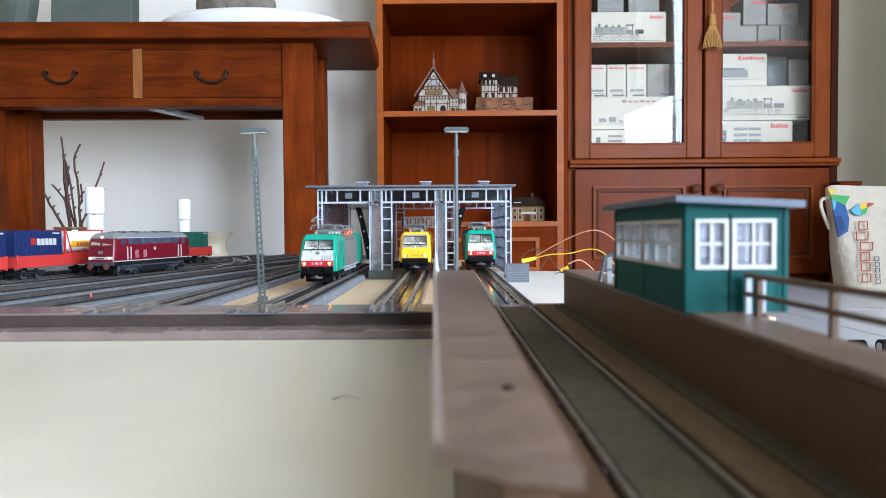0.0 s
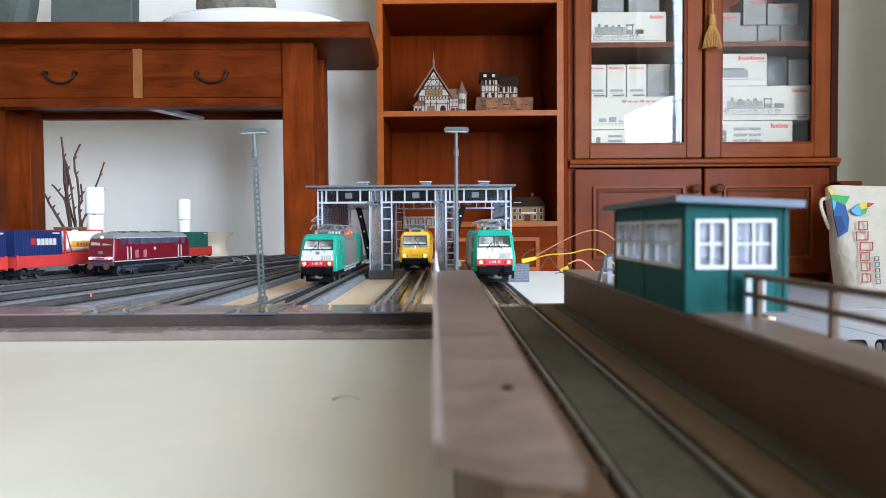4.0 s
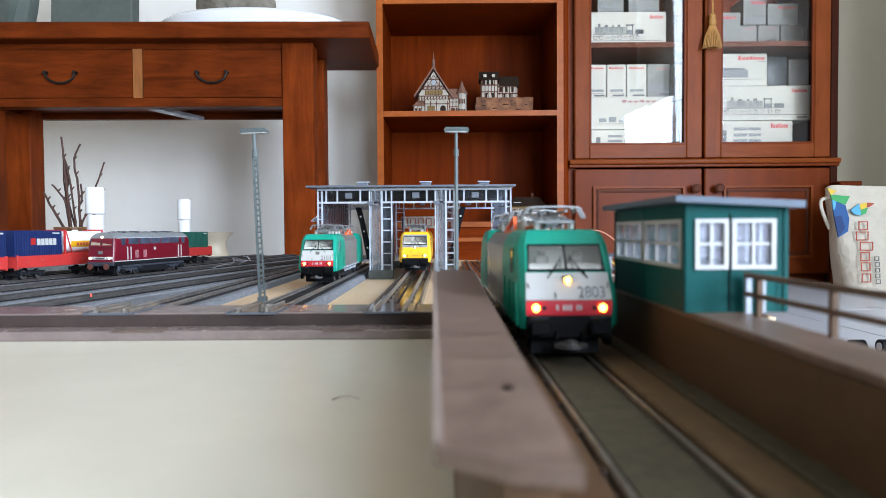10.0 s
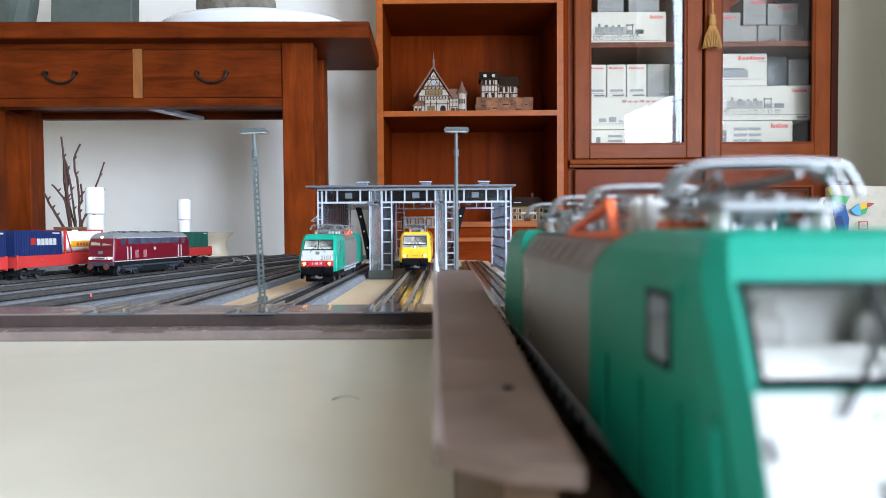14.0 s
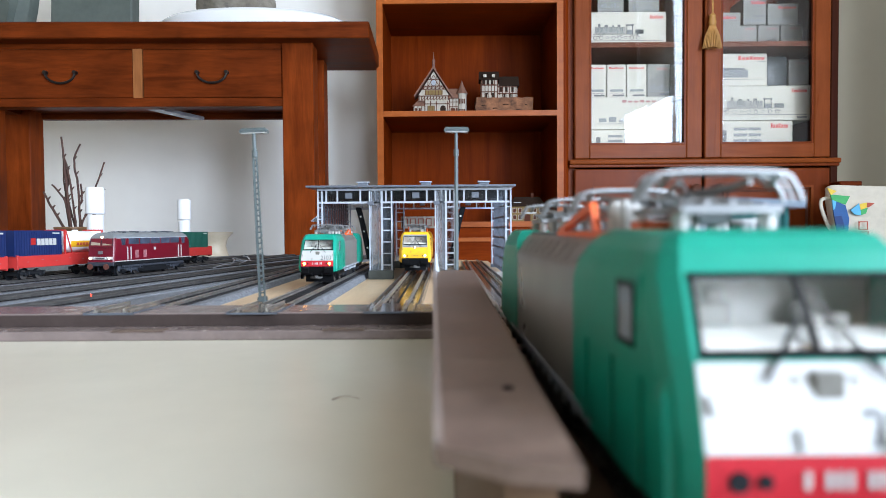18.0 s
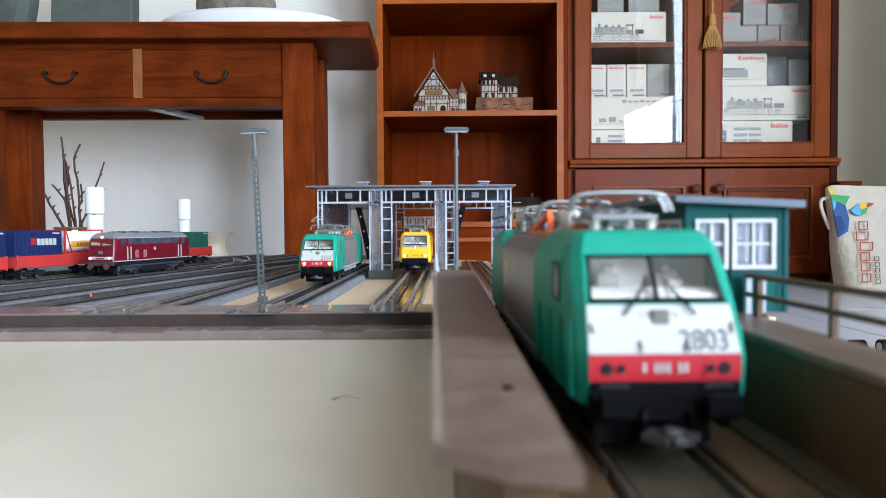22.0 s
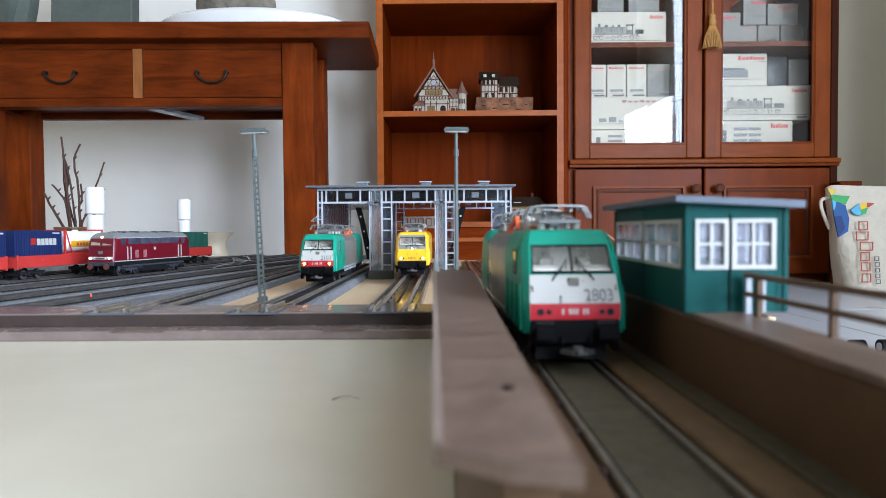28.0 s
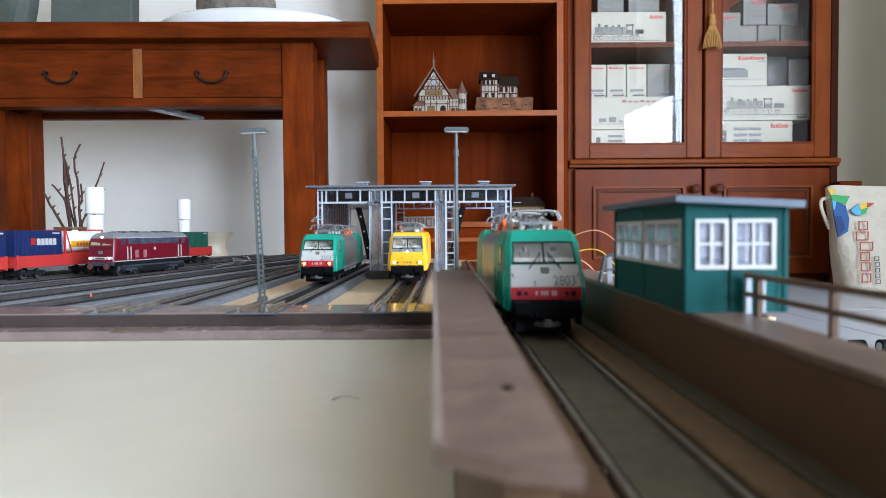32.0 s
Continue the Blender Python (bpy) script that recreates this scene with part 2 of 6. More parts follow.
    smoke=glass("grey_clear_plastic", (0.62, 0.66, 0.70), 0.08),
    warm=glow("warm_lamp", (1.0, 0.42, 0.04), 26.0),
    warmwhite=glow("warm_white_lamp", (1.0, 0.70, 0.40), 7.0),
    redlamp=glow("red_lamp", (1.0, 0.06, 0.03), 4.0),
)


# ---- building helpers ----
def bmx():
    return bmesh.new()


def box(bm, x0, x1, y0, y1, z0, z1, bev=0.0, seg=1):
    vs = [bm.verts.new((x, y, z)) for z in (z0, z1) for y in (y0, y1) for x in (x0, x1)]
    fs = [bm.faces.new([vs[i] for i in f]) for f in
          ((0, 2, 3, 1), (4, 5, 7, 6), (0, 1, 5, 4), (2, 6, 7, 3), (0, 4, 6, 2), (1, 3, 7, 5))]
    if bev:
        es = list({e for f in fs for e in f.edges})
        bmesh.ops.bevel(bm, geom=es, offset=bev, segments=seg, affect="EDGES", profile=0.5)
    return bm


def ring(bm, c, u, v, r, n):
    return [bm.verts.new(c + u * (r * math.cos(2 * math.pi * i / n)) + v * (r * math.sin(2 * math.pi * i / n))) for i in range(n)]


def tube(bm, pts, r, n=8, r1=None):
    """A round bar along a line of points, tapering from r to r1."""
    pts = [Vector(p) for p in pts]
    k, old = len(pts), None
    for i, p in enumerate(pts):
        d = (pts[min(i + 1, k - 1)] - pts[max(i - 1, 0)]).normalized()
        u = d.orthogonal().normalized() if old is None else (old[1] - d * old[1].dot(d)).normalized()
        v = d.cross(u)
        rr = r if r1 is None else r + (r1 - r) * i / (k - 1)
        now = ring(bm, p, u, v, rr, n)
        if old:
            for j in range(n):
                bm.faces.new((old[0][j], old[0][(j + 1) % n], now[(j + 1) % n], now[j]))
        else:
            bm.faces.new(now[::-1])
        old = (now, u)
    bm.faces.new(old[0])
    return bm


def lathe(bm, prof, c=(0, 0, 0), n=24, sx=1.0, sy=1.0):
    rows = [[bm.verts.new((c[0] + r * sx * math.cos(2 * math.pi * i / n), c[1] + r * sy * math.sin(2 * math.pi * i / n), c[2] + z)) for i in range(n)]
            for r, z in prof]
    for a, b in zip(rows, rows[1:]):
        for i in range(n):
            bm.faces.new((a[i], a[(i + 1) % n], b[(i + 1) % n], b[i]))
    bm.faces.new(rows[0][::-1])
    bm.faces.new(rows[-1])
    return bm


def prism(bm, poly, a, b, axis="y"):
    """A polygon of two coordinates, drawn out along an axis from a to b."""
    def at(p, t):
        return {"y": (p[0], t, p[1]), "x": (t, p[0], p[1]), "z": (p[0], p[1], t)}[axis]
    lo, hi = [bm.verts.new(at(p, a)) for p in poly], [bm.verts.new(at(p, b)) for p in poly]
    k = len(poly)
    for i in range(k):
        bm.faces.new((lo[i], lo[(i + 1) % k], hi[(i + 1) % k], hi[i]))
    bm.faces.new(lo[::-1]), bm.faces.new(hi)
    return bm


def loft(bm, rows):
    vs = [[bm.verts.new(p) for p in row] for row in rows]
    k = len(vs[0])
    for a, b in zip(vs, vs[1:]):
        for i in range(k):
            bm.faces.new((a[i], a[(i + 1) % k], b[(i + 1) % k], b[i]))
    bm.faces.new(vs[0][::-1]), bm.faces.new(vs[-1])
    return bm


def slab(bm, quad, thick):
    """A thin plate over four corners, drawn out along its normal."""
    q = [Vector(p) for p in quad]
    n = (q[1] - q[0]).cross(q[3] - q[0]).normalized() * thick
    return loft(bm, [[p for p in q], [p + n for p in q]])


def mesh_of(name, bm, material, mm, smooth):
    bmesh.ops.recalc_face_normals(bm, faces=bm.faces)
    if mm:
        bmesh.ops.scale(bm, vec=(0.001,) * 3, verts=bm.verts)
    me = bpy.data.meshes.new(name)
    bm.to_mesh(me)
    bm.free()
    me.materials.append(M[material])
    if smooth:
        me.shade_smooth()
        me.set_sharp_from_angle(angle=radians(35))
    return me


def part(name, bm, material, parent, label="", mm=False, smooth=True, at=None):
    ob = new(name, mesh_of(name, bm, material, mm, smooth))
    ob.parent = parent
    if at:
        ob.matrix_basis = pose(*at)
    if label:
        ob["label"] = label
    return ob


def again(ob, m):
    """Another object on the same mesh under the same parent."""
    o = new(ob.name.split(".")[0], ob.data)
    o.parent, o.matrix_basis = ob.parent, m
    return o


def thing(name, x, y, z, label, category, group="", rz=0, kind=""):
    ob = new(name)
    ob.empty_display_size = 0.01
    ob.matrix_basis = pose(x, y, z, 0, 0, rz)
    return tagged(ob, label, category, group, kind)


def solid(name, bm, material, label, category, group="", kind="", mm=False, smooth=True, at=None):
    ob = new(name, mesh_of(name, bm, material, mm, smooth))
    if at:
        ob.matrix_basis = pose(*at)
    return tagged(ob, label, category, group, kind)


def B(*a, **k):
    return box(bmx(), *a, **k)


def T(*a, **k):
    return tube(bmx(), *a, **k)


# ---- the room ----
RX0, RX1, RY0, RY1, RH = -2.3, 1.9, -2.4, 2.42, 2.6


def build_room():
    f = solid("floor", B(RX0 - 0.1, RX1 + 0.1, RY0 - 0.1, RY1 + 0.1, -0.08, -0.002), "grout", "pale glossy tiled floor", "floor", kind="structure")
    first = None
    for i in range(8):
        for j in range(8):
            m = pose(RX0 + 0.3 + i * 0.6, 2.29 - j * 0.6, -0.002)
            if first is None:
                first = part("tile", box(bmx(), -0.2985, 0.2985, -0.2985, 0.2985, 0, 0.002, bev=0.0008), "floor", f)
                first.matrix_basis = m
            else:
                again(first, m)
    # ceiling, west and south walls are unseen; dark warm tones curb the bounce
    solid("ceiling", B(RX0 - 0.1, RX1 + 0.1, RY0 - 0.1, RY1 + 0.1, RH, RH + 0.08), "ceiling", "plain unseen ceiling, toned down to cut bounce light", "ceiling", kind="structure")
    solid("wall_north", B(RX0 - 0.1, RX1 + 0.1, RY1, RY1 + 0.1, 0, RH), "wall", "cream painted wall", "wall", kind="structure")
    solid("wall_west", B(RX0 - 0.1, RX0, RY0, RY1, 0, RH), "wall_side", "unseen cream wall, toned down to cut bounce light", "wall", kind="structure")
    solid("wall_east", wall_with_openings(-RY1, -RY0, 0, RH, 0.1, [(0.38, 1.06, 0.06, 2.24), (1.36, 2.37, 0.06, 2.24)]), "wall", "cream painted wall with two window openings", "wall", kind="structure", smooth=False, at=(RX1, 0, 0, 0, 0, -90))
    # blind and curtain are unseen, added to cut the window light to shape
    solid("blind", B(RX1 + 0.02, RX1 + 0.06, -2.30, -1.40, 1.40, 2.24), "bagcloth", "unseen cream blind added to close off the upper opening", "blind", kind="structure")
    solid("curtain", prism(bmx(), [(-2.38, 1.16), (-2.38, 1.50), (-1.36, 1.50), (-1.36, 1.31)], 1.835, 1.842, "x"), "wall_far", "unseen curtain added to trim the window's reflection", "curtain", kind="structure")
    # panel over the same wall; dimmer, warmer light is put into its tone
    solid("wall_return", B(1.20, RX1, RY1 - 0.02, RY1, 0, RH), "wall_dimmed", "cream wall beside the cabinet, dimmer warm light put into its colour", "wall", kind="structure")
    # unseen pier, added to keep window light off the right end
    solid("wall_pier", B(1.60, RX1, 1.22, 1.36, 0, RH), "wall_dimmed", "unseen wall pier added to shade the cabinet end", "wall", kind="structure")
    solid("wall_south", wall_with_openings(RX0, RX1, 0, RH, 0.1, [(0.58, 1.38, 0.64, 1.96)]), "wall_far", "unseen brown wall, darkened to cut bounce light, with a window opening", "wall", kind="structure", smooth=False, at=(0, RY0 - 0.1, 0))


# ---- the console table and what stands on it ----
def build_console():
    t = thing("console_table", -0.815, 1.745, 0, "dark reddish-brown wooden console table with two drawers", "table", rz=1.2)
    W = 0.618
    part("tabletop", B(-W, 0.6214, -0.03, 0.325, 0.6773, 0.7202, bev=0.003), "teak", t)
    xl, xr = -0.475, 0.384
    for x in (xl, xr):
        part("leg", B(x, x + 0.083, 0.012, 0.082, 0, 0.6773, bev=0.002), "teak_z", t)
        part("leg", B(x - 0.005, x + 0.083, 0.19, 0.26, 0, 0.6773, bev=0.002), "teak_z", t)
        part("side_apron", B(x + 0.02, x + 0.06, 0.082, 0.19, 0.52, 0.6773), "teak", t)
    part("top_rail", B(xl + 0.083, xr, 0.02, 0.05, 0.662, 0.6773), "teak", t)
    part("bottom_rail", B(xl + 0.083, xr, 0.016, 0.06, 0.509, 0.532, bev=0.001), "teak", t)
    part("drawer_divider", B(-0.012, 0.012, 0.016, 0.06, 0.532, 0.662), "teak_pale", t, "paler strip of wood between the drawers")
    part("back_apron", B(xl + 0.083, xr, 0.25, 0.27, 0.515, 0.6773), "teak", t)
    part("cross_brace", loft(bmx(), [[(-0.01, 0.06, 0.512), (0.025, 0.06, 0.512), (0.025, 0.06, 0.522), (-0.01, 0.06, 0.522)],
                                      [(0.06, 0.25, 0.512), (0.095, 0.25, 0.512), (0.095, 0.25, 0.522), (0.06, 0.25, 0.522)]]), "shed_lt", t, "pale grey metal brace")
    for x0, x1 in ((xl + 0.085, -0.014), (0.014, xr - 0.002)):
        d = part("drawer", B(x0, x1, 0.0185, 0.25, 0.5335, 0.6610, bev=0.0008), "teak", t)
        c = (x0 + x1) / 2
        pts = [(c + 0.039 * math.cos(a), 0.010 + 0.002 * math.sin(a), 0.598 - 0.027 * math.sin(a)) for a in [math.pi * i / 14 for i in range(15)]]
        part("handle", T(pts, 0.0032, 8), "iron", d, "curved dark iron bail handle")
        for s in (-1, 1):
            part("handle_post", T([(c + s * 0.039, 0.024, 0.599), (c + s * 0.039, 0.006, 0.599)], 0.005, 10), "iron", d)
    z = 0.7202
    d = thing("white_dish", -0.545, 1.91, z, "large domed oval white glazed dish", "dish")
    part("bowl", lathe(bmx(), [(0.20, 0), (0.25, 0.02), (0.262, 0.045), (0.262, 0.050), (0.245, 0.060), (0.19, 0.069), (0.13, 0.075), (0.01, 0.077)], n=64, sy=0.48), "white_glaze", d)
    bm = bmx()
    bmesh.ops.create_icosphere(bm, subdivisions=4, radius=1)
    for v in bm.verts:
        k = 1 + 0.28 * noise.noise(v.co * 1.7) + 0.10 * noise.noise(v.co * 5)
        v.co = Vector((v.co.x * 0.115 * k, v.co.y * 0.06 * k, max(-0.02, v.co.z * 0.085 * k)))
    solid("scholar_stone", bm, "stone", "rough grey-brown stone resting on the white dish", "stone", at=(-0.592, 1.92, z + 0.092))
    solid("slate_slab", B(-0.119, 0.119, 0, 0.05, 0, 0.30, bev=0.004), "slate", "upright grey-green slate slab on the table", "slab", at=(-1.028, 1.93, z, -3, 0, 0))
    bm = bmx()
    bmesh.ops.create_icosphere(bm, subdivisions=3, radius=1)
    for v in bm.verts:
        k = 1 + 0.35 * noise.noise(v.co * 2.3)
        v.co = Vector((v.co.x * 0.09 * k, v.co.y * 0.06 * k, max(-0.1, v.co.z * 0.2 * k)))
    solid("dark_stone", bm, "slate", "dark weathered stone on the table", "stone", at=(-1.285, 1.93, z + 0.099))


# ---- the bookcase and the display cabinet ----
def build_bookcase():
    y0, y1 = 2.05, 2.40
    b = thing("bookcase", 0.08, y0, 0, "reddish cherry wood bookcase with open shelves", "bookcase")
    xl, xr = -0.286, 0.29
    part("side_panel", B(xl, xl + 0.018, 0, y1 - y0, 0, 2.1), "cherry", b)
    part("side_panel", B(xr - 0.018, xr, 0, y1 - y0, 0, 2.1), "cherry", b)
    part("back_panel", B(xl + 0.018, xr - 0.018, y1 - y0 - 0.012, y1 - y0, 0, 2.1), "cherry", b)
    part("edge_strip", B(xl - 0.001, xl + 0.019, -0.004, 0, 0, 2.1), "cherry_edge", b, "lighter solid wood edge strip")
    part("edge_strip", B(xr - 0.019, xr + 0.001, -0.004, 0, 0, 2.1), "cherry_edge", b, "lighter solid wood edge strip")
    for z in (0.19, 0.534, 0.880, 1.24, 1.60, 2.08):
        s = part("shelf", B(xl + 0.018, xr - 0.018, 0.004, y1 - y0 - 0.012, z - 0.0065, z + 0.009), "cherry_x", b)
        part("edge_strip", B(xl + 0.0192, xr - 0.0192, -0.004, 0.004, z - 0.007, z + 0.0095), "cherry_edge", s, "lighter solid wood edge strip")
    d = part("drawer", B(xl + 0.0195, xr - 0.0195, 0, 0.02, 0.021, 0.1815, bev=0.001), "cherry_x", b)
    part("moulding", frame_of(-0.215, 0.215, 0.045, 0.150, -0.008, 0.0, 0.012), "cherry_edge", d)
    for x in (-0.12, 0.12):
        part("knob", T([(x, 0, 0.1), (x, -0.02, 0.1)], 0.010, 12), "mahog", d)
    part("plinth", B(xl + 0.018, xr - 0.018, 0.03, 0.06, 0, 0.02), "mahog", b)


def frame_of(x0, x1, z0, z1, y0, y1, w):
    """A rectangular ring in x and z, w wide, from y0 to y1, in one piece."""
    bm = bmx()
    out = [(x0, z0), (x1, z0), (x1, z1), (x0, z1)]
    inn = [(x0 + w, z0 + w), (x1 - w, z0 + w), (x1 - w, z1 - w), (x0 + w, z1 - w)]
    v = [[bm.verts.new((x, y, z)) for x, z in ring4] for y in (y0, y1) for ring4 in (out, inn)]
    for i in range(4):
        j = (i + 1) % 4
        bm.faces.new((v[0][i], v[0][j], v[1][j], v[1][i])), bm.faces.new((v[2][i], v[3][i], v[3][j], v[2][j]))
        bm.faces.new((v[0][i], v[2][i], v[2][j], v[0][j])), bm.faces.new((v[1][i], v[1][j], v[3][j], v[3][i]))
    return bm


def build_cabinet():
    y0, y1 = 2.05, 2.40
    c = thing("display_cabinet", 0.807, y0, 0, "reddish-brown wooden cabinet with glass doors above and panelled doors below", "cabinet")
    xl, xr = -0.412, 0.409
    D = y1 - y0
    c.scale = (1.017, 1.0, 1.0)
    part("side_panel", B(xl, xl + 0.022, 0.022, D, 0, 2.1), "mahog", c)
    # the cabinet's right edge lies in shade, which is put into its colour
    part("side_panel", B(xr - 0.022, xr, 0.022, D, 0, 2.1), "mahog_shaded", c, "side panel with its shade put into the colour")
    part("back_panel", B(xl + 0.022, xr - 0.022, D - 0.012, D, 0, 2.1), "cherry", c)
    part("pilaster", T([(xl - 0.012, 0.012, 0), (xl - 0.012, 0.012, 2.1)], 0.013, 16), "cherry", c, "rounded vertical moulding")
    part("pilaster", B(xr - 0.022, xr + 0.003, 0.004, 0.022, 0, 2.1, bev=0.003), "mahog_shaded", c, "edge moulding with its shade put into the colour")
    part("waist_rail", B(xl, xr + 0.006, -0.012, 0.02, 0.374, 0.390, bev=0.005, seg=3), "mahog2_x", c)
    part("waist_rail", B(xl, xr + 0.003, -0.006, 0.02, 0.365, 0.374, bev=0.002), "mahog", c)
    part("partition", B(-0.010, 0.010, 0.03, D - 0.012, 0.39, 2.1), "mahog", c)
    for z in (0.390, 0.749, 1.12, 1.5, 2.09):
        for a, b in ((xl + 0.022, -0.010), (0.010, xr - 0.022)):
            part("shelf", B(a, b, 0.03, D - 0.012, z - 0.006, z + 0.010), "timber", c)
    for k, (x0, x1) in enumerate(((-0.394, -0.005), (0.003, 0.3855))):
        g0, g1 = (x0 + 0.046, x0 + 0.341) if k == 0 else (x0 + 0.0495, x0 + 0.3335)
        d = part("glass_door", B(x0, g0, 0, 0.024, 0.393, 2.05, bev=0.003), "mahog2", c)
        part("door_stile", B(g1, x1, 0, 0.024, 0.393, 2.05, bev=0.003), "mahog2", d)
        part("door_rail", B(g0, g1, 0.001, 0.023, 0.393, 0.436, bev=0.002), "mahog2_x", d)
        part("door_rail", B(g0, g1, 0.001, 0.023, 1.99, 2.05), "mahog2_x", d)
        bm = frame_of(g0, g1, 0.436, 1.99, 0.004, 0.012, 0.006)
        part("glazing_bead", bm, "mahog", d)
        p = part("pane", B(g0 + 0.002, g1 - 0.002, 0.013, 0.016, 0.438, 1.988), "cabinet_glass", d, "clear glass pane")
        p.visible_shadow = False
        e = part("panel_door", B(x0, x1, 0, 0.022, 0.03, 0.360, bev=0.003), "mahog", c)
        part("moulding", frame_of(x0 + 0.055, x1 - 0.055, 0.08, 0.306, -0.010, 0.0, 0.007), "mahog2", e)
        part("moulding", frame_of(x0 + 0.068, x1 - 0.068, 0.093, 0.293, -0.004, 0.0, 0.006), "timber", e)
        kx = -0.030 if k == 0 else 0.040
        part("knob", lathe(bmx(), [(0.006, 0), (0.006, 0.012), (0.013, 0.018), (0.0145, 0.025), (0.009, 0.031)], n=18), "timber", e, "turned round dark wooden knob", at=(kx, 0, 0.297, 90, 0, 0))
    part("plinth", B(xl + 0.022, xr - 0.022, 0.03, 0.06, 0, 0.03), "mahog", c)
    t = thing("tassel", 0.824, 2.03, 0.727, "golden cord tassel hanging from the cabinet door", "tassel")
    part("skirt", lathe(bmx(), [(0.022, 0.002), (0.023, 0.005), (0.017, 0.035), (0.010, 0.058), (0.008, 0.064)], n=26, sy=0.45), "gold", t)
    for i in range(24):
        a = 2 * math.pi * i / 24
        k = 1 + 0.10 * math.sin(i * 5.3)
        part("strand", T([(0.008 * math.cos(a), 0.004 * math.sin(a), 0.066), (0.020 * math.cos(a) * k, 0.010 * math.sin(a), 0.036), (0.027 * math.cos(a) * k, 0.013 * math.sin(a), -0.003 * abs(math.sin(i * 2.1)))], 0.0017, 6), "gold", t)
    part("knot", lathe(bmx(), [(0.004, 0.062), (0.010, 0.068), (0.012, 0.078), (0.009, 0.088), (0.011, 0.096), (0.004, 0.104)], n=16, sy=0.8), "gold", t)
    part("cord", T([(0, 0, 0.1), (0.001, 0.002, 0.16), (-0.002, 0.006, 0.25), (0.0, 0.014, 0.32)], 0.003, 8), "gold", t)


def carton(x0, x1, z0, z1, yf, depth, kind):
    """A printed model carton; kind tells what is printed on its front."""
    w, h = x1 - x0, z1 - z0
    c = thing("carton", (x0 + x1) / 2, yf, z0 - 0.011, "pale grey printed model train carton on the cabinet shelf", "box", "model cartons")
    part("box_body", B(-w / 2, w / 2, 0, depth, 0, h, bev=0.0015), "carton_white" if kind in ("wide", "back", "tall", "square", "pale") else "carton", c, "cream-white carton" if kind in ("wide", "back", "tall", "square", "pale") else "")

    def bar(a, b, p, q, m):
        if m in ("redprint", "redpale"):
            n = 7
            for i in range(n):
                x = -w / 2 + (a + (b - a) * i / n) * w
                part("print", B(x, x + (b - a) * w / n * 0.72, -0.0006, 0.0, p * h, (q if i in (0, 3) else p + (q - p) * 0.72) * h), m, c)
            return
        part("print", B(-w / 2 + a * w, -w / 2 + b * w, -0.0006, 0.0, p * h, q * h), m, c)
    if kind == "wide":
        bar(0.80, 0.965, 0.80, 0.91, "redprint")
        bar(0.04, 0.96, 0.155, 0.17, "ink")
        bar(0.86, 0.96, 0.05, 0.11, "ink")
        dark, pale = bmx(), bmx()

        def mark(bm, u0, u1, v0, v1):
            box(bm, -w / 2 + u0 * w, -w / 2 + u1 * w, -0.0006, 0.0, v0 * h, v1 * h)
        for i in range(7):          # boiler, lined along its length
            v = 0.37 + i * 0.030
            mark(dark if i in (0, 6) else pale, 0.12, 0.50, v, v + (0.012 if i in (0, 6) else 0.018))
        for i in range(34):         # boiler bands, pipes and valve gear
            u = 0.02 + 0.66 * random.random()
            v = 0.25 + 0.10 * random.random()
            mark(dark, u, u + random.uniform(0.004, 0.03), v, v + random.uniform(0.008, 0.02))
            u = 0.13 + 0.36 * random.random()
            mark(dark, u, u + 0.0035, 0.38 + 0.1 * random.random(), 0.56)
        for u, v, k in ((0.16, 0.66, 0.030), (0.24, 0.62, 0.04), (0.33, 0.61, 0.03), (0.40, 0.63, 0.035)):
            mark(dark, u, u + k, 0.57, v)
        mark(dark, 0.50, 0.60, 0.60, 0.64), mark(dark, 0.51, 0.52, 0.36, 0.60), mark(dark, 0.58, 0.59, 0.36, 0.60), mark(pale, 0.52, 0.58, 0.36, 0.48)
        mark(dark, 0.62, 0.72, 0.36, 0.375), mark(dark, 0.62, 0.72, 0.47, 0.485), mark(pale, 0.62, 0.72, 0.375, 0.47), mark(dark, 0.10, 0.62, 0.345, 0.36)
        for i in range(24):
            u = 0.62 + 0.10 * random.random()
            mark(dark, u, u + 0.003, 0.38, 0.46)
        part("print", dark, "ink", c, smooth=False), part("print", pale, "inkpale", c, smooth=False)
        for i in range(9):
            bm = bmx()
            x, r = -w / 2 + w * (0.05 + i * 0.075), h * (0.062 if i % 3 else 0.042)
            for q in range(14):
                a0, a1 = 2 * math.pi * q / 14, 2 * math.pi * (q + 1) / 14
                slab(bm, [(x + r * k * math.cos(a), -0.0006, 0.25 * h + r * k * math.sin(a)) for k, a in ((1, a0), (1, a1), (0.72, a1), (0.72, a0))], 0.0004)
            part("print", bm, "ink", c)
    elif kind == "tall":
        bar(0.12, 0.88, 0.86, 0.92, "redprint"), bar(0.15, 0.85, 0.17, 0.24, "inkpale"), bar(0.3, 0.9, 0.03, 0.08, "ink"), bar(0.1, 0.9, 0.12, 0.13, "ink")
    elif kind == "grey":
        bar(0.10, 0.82, 0.80, 0.90, "redprint"), bar(0.08, 0.92, 0.195, 0.21, "ink"), bar(0.42, 0.86, 0.05, 0.11, "ink")
    elif kind == "square":
        bar(0.42, 0.96, 0.80, 0.92, "redprint"), bar(0.0, 0.98, 0.20, 0.215, "ink"), bar(0.05, 0.62, 0.26, 0.50, "inkpale"), bar(0.1, 0.55, 0.50, 0.56, "ink"), bar(0.82, 0.95, 0.73, 0.77, "ink")
    elif kind == "back":
        bar(0.72, 0.95, 0.80, 0.93, "redprint"), bar(0.11, 0.16, 0.35, 0.75, "ink")
        for i in range(5):
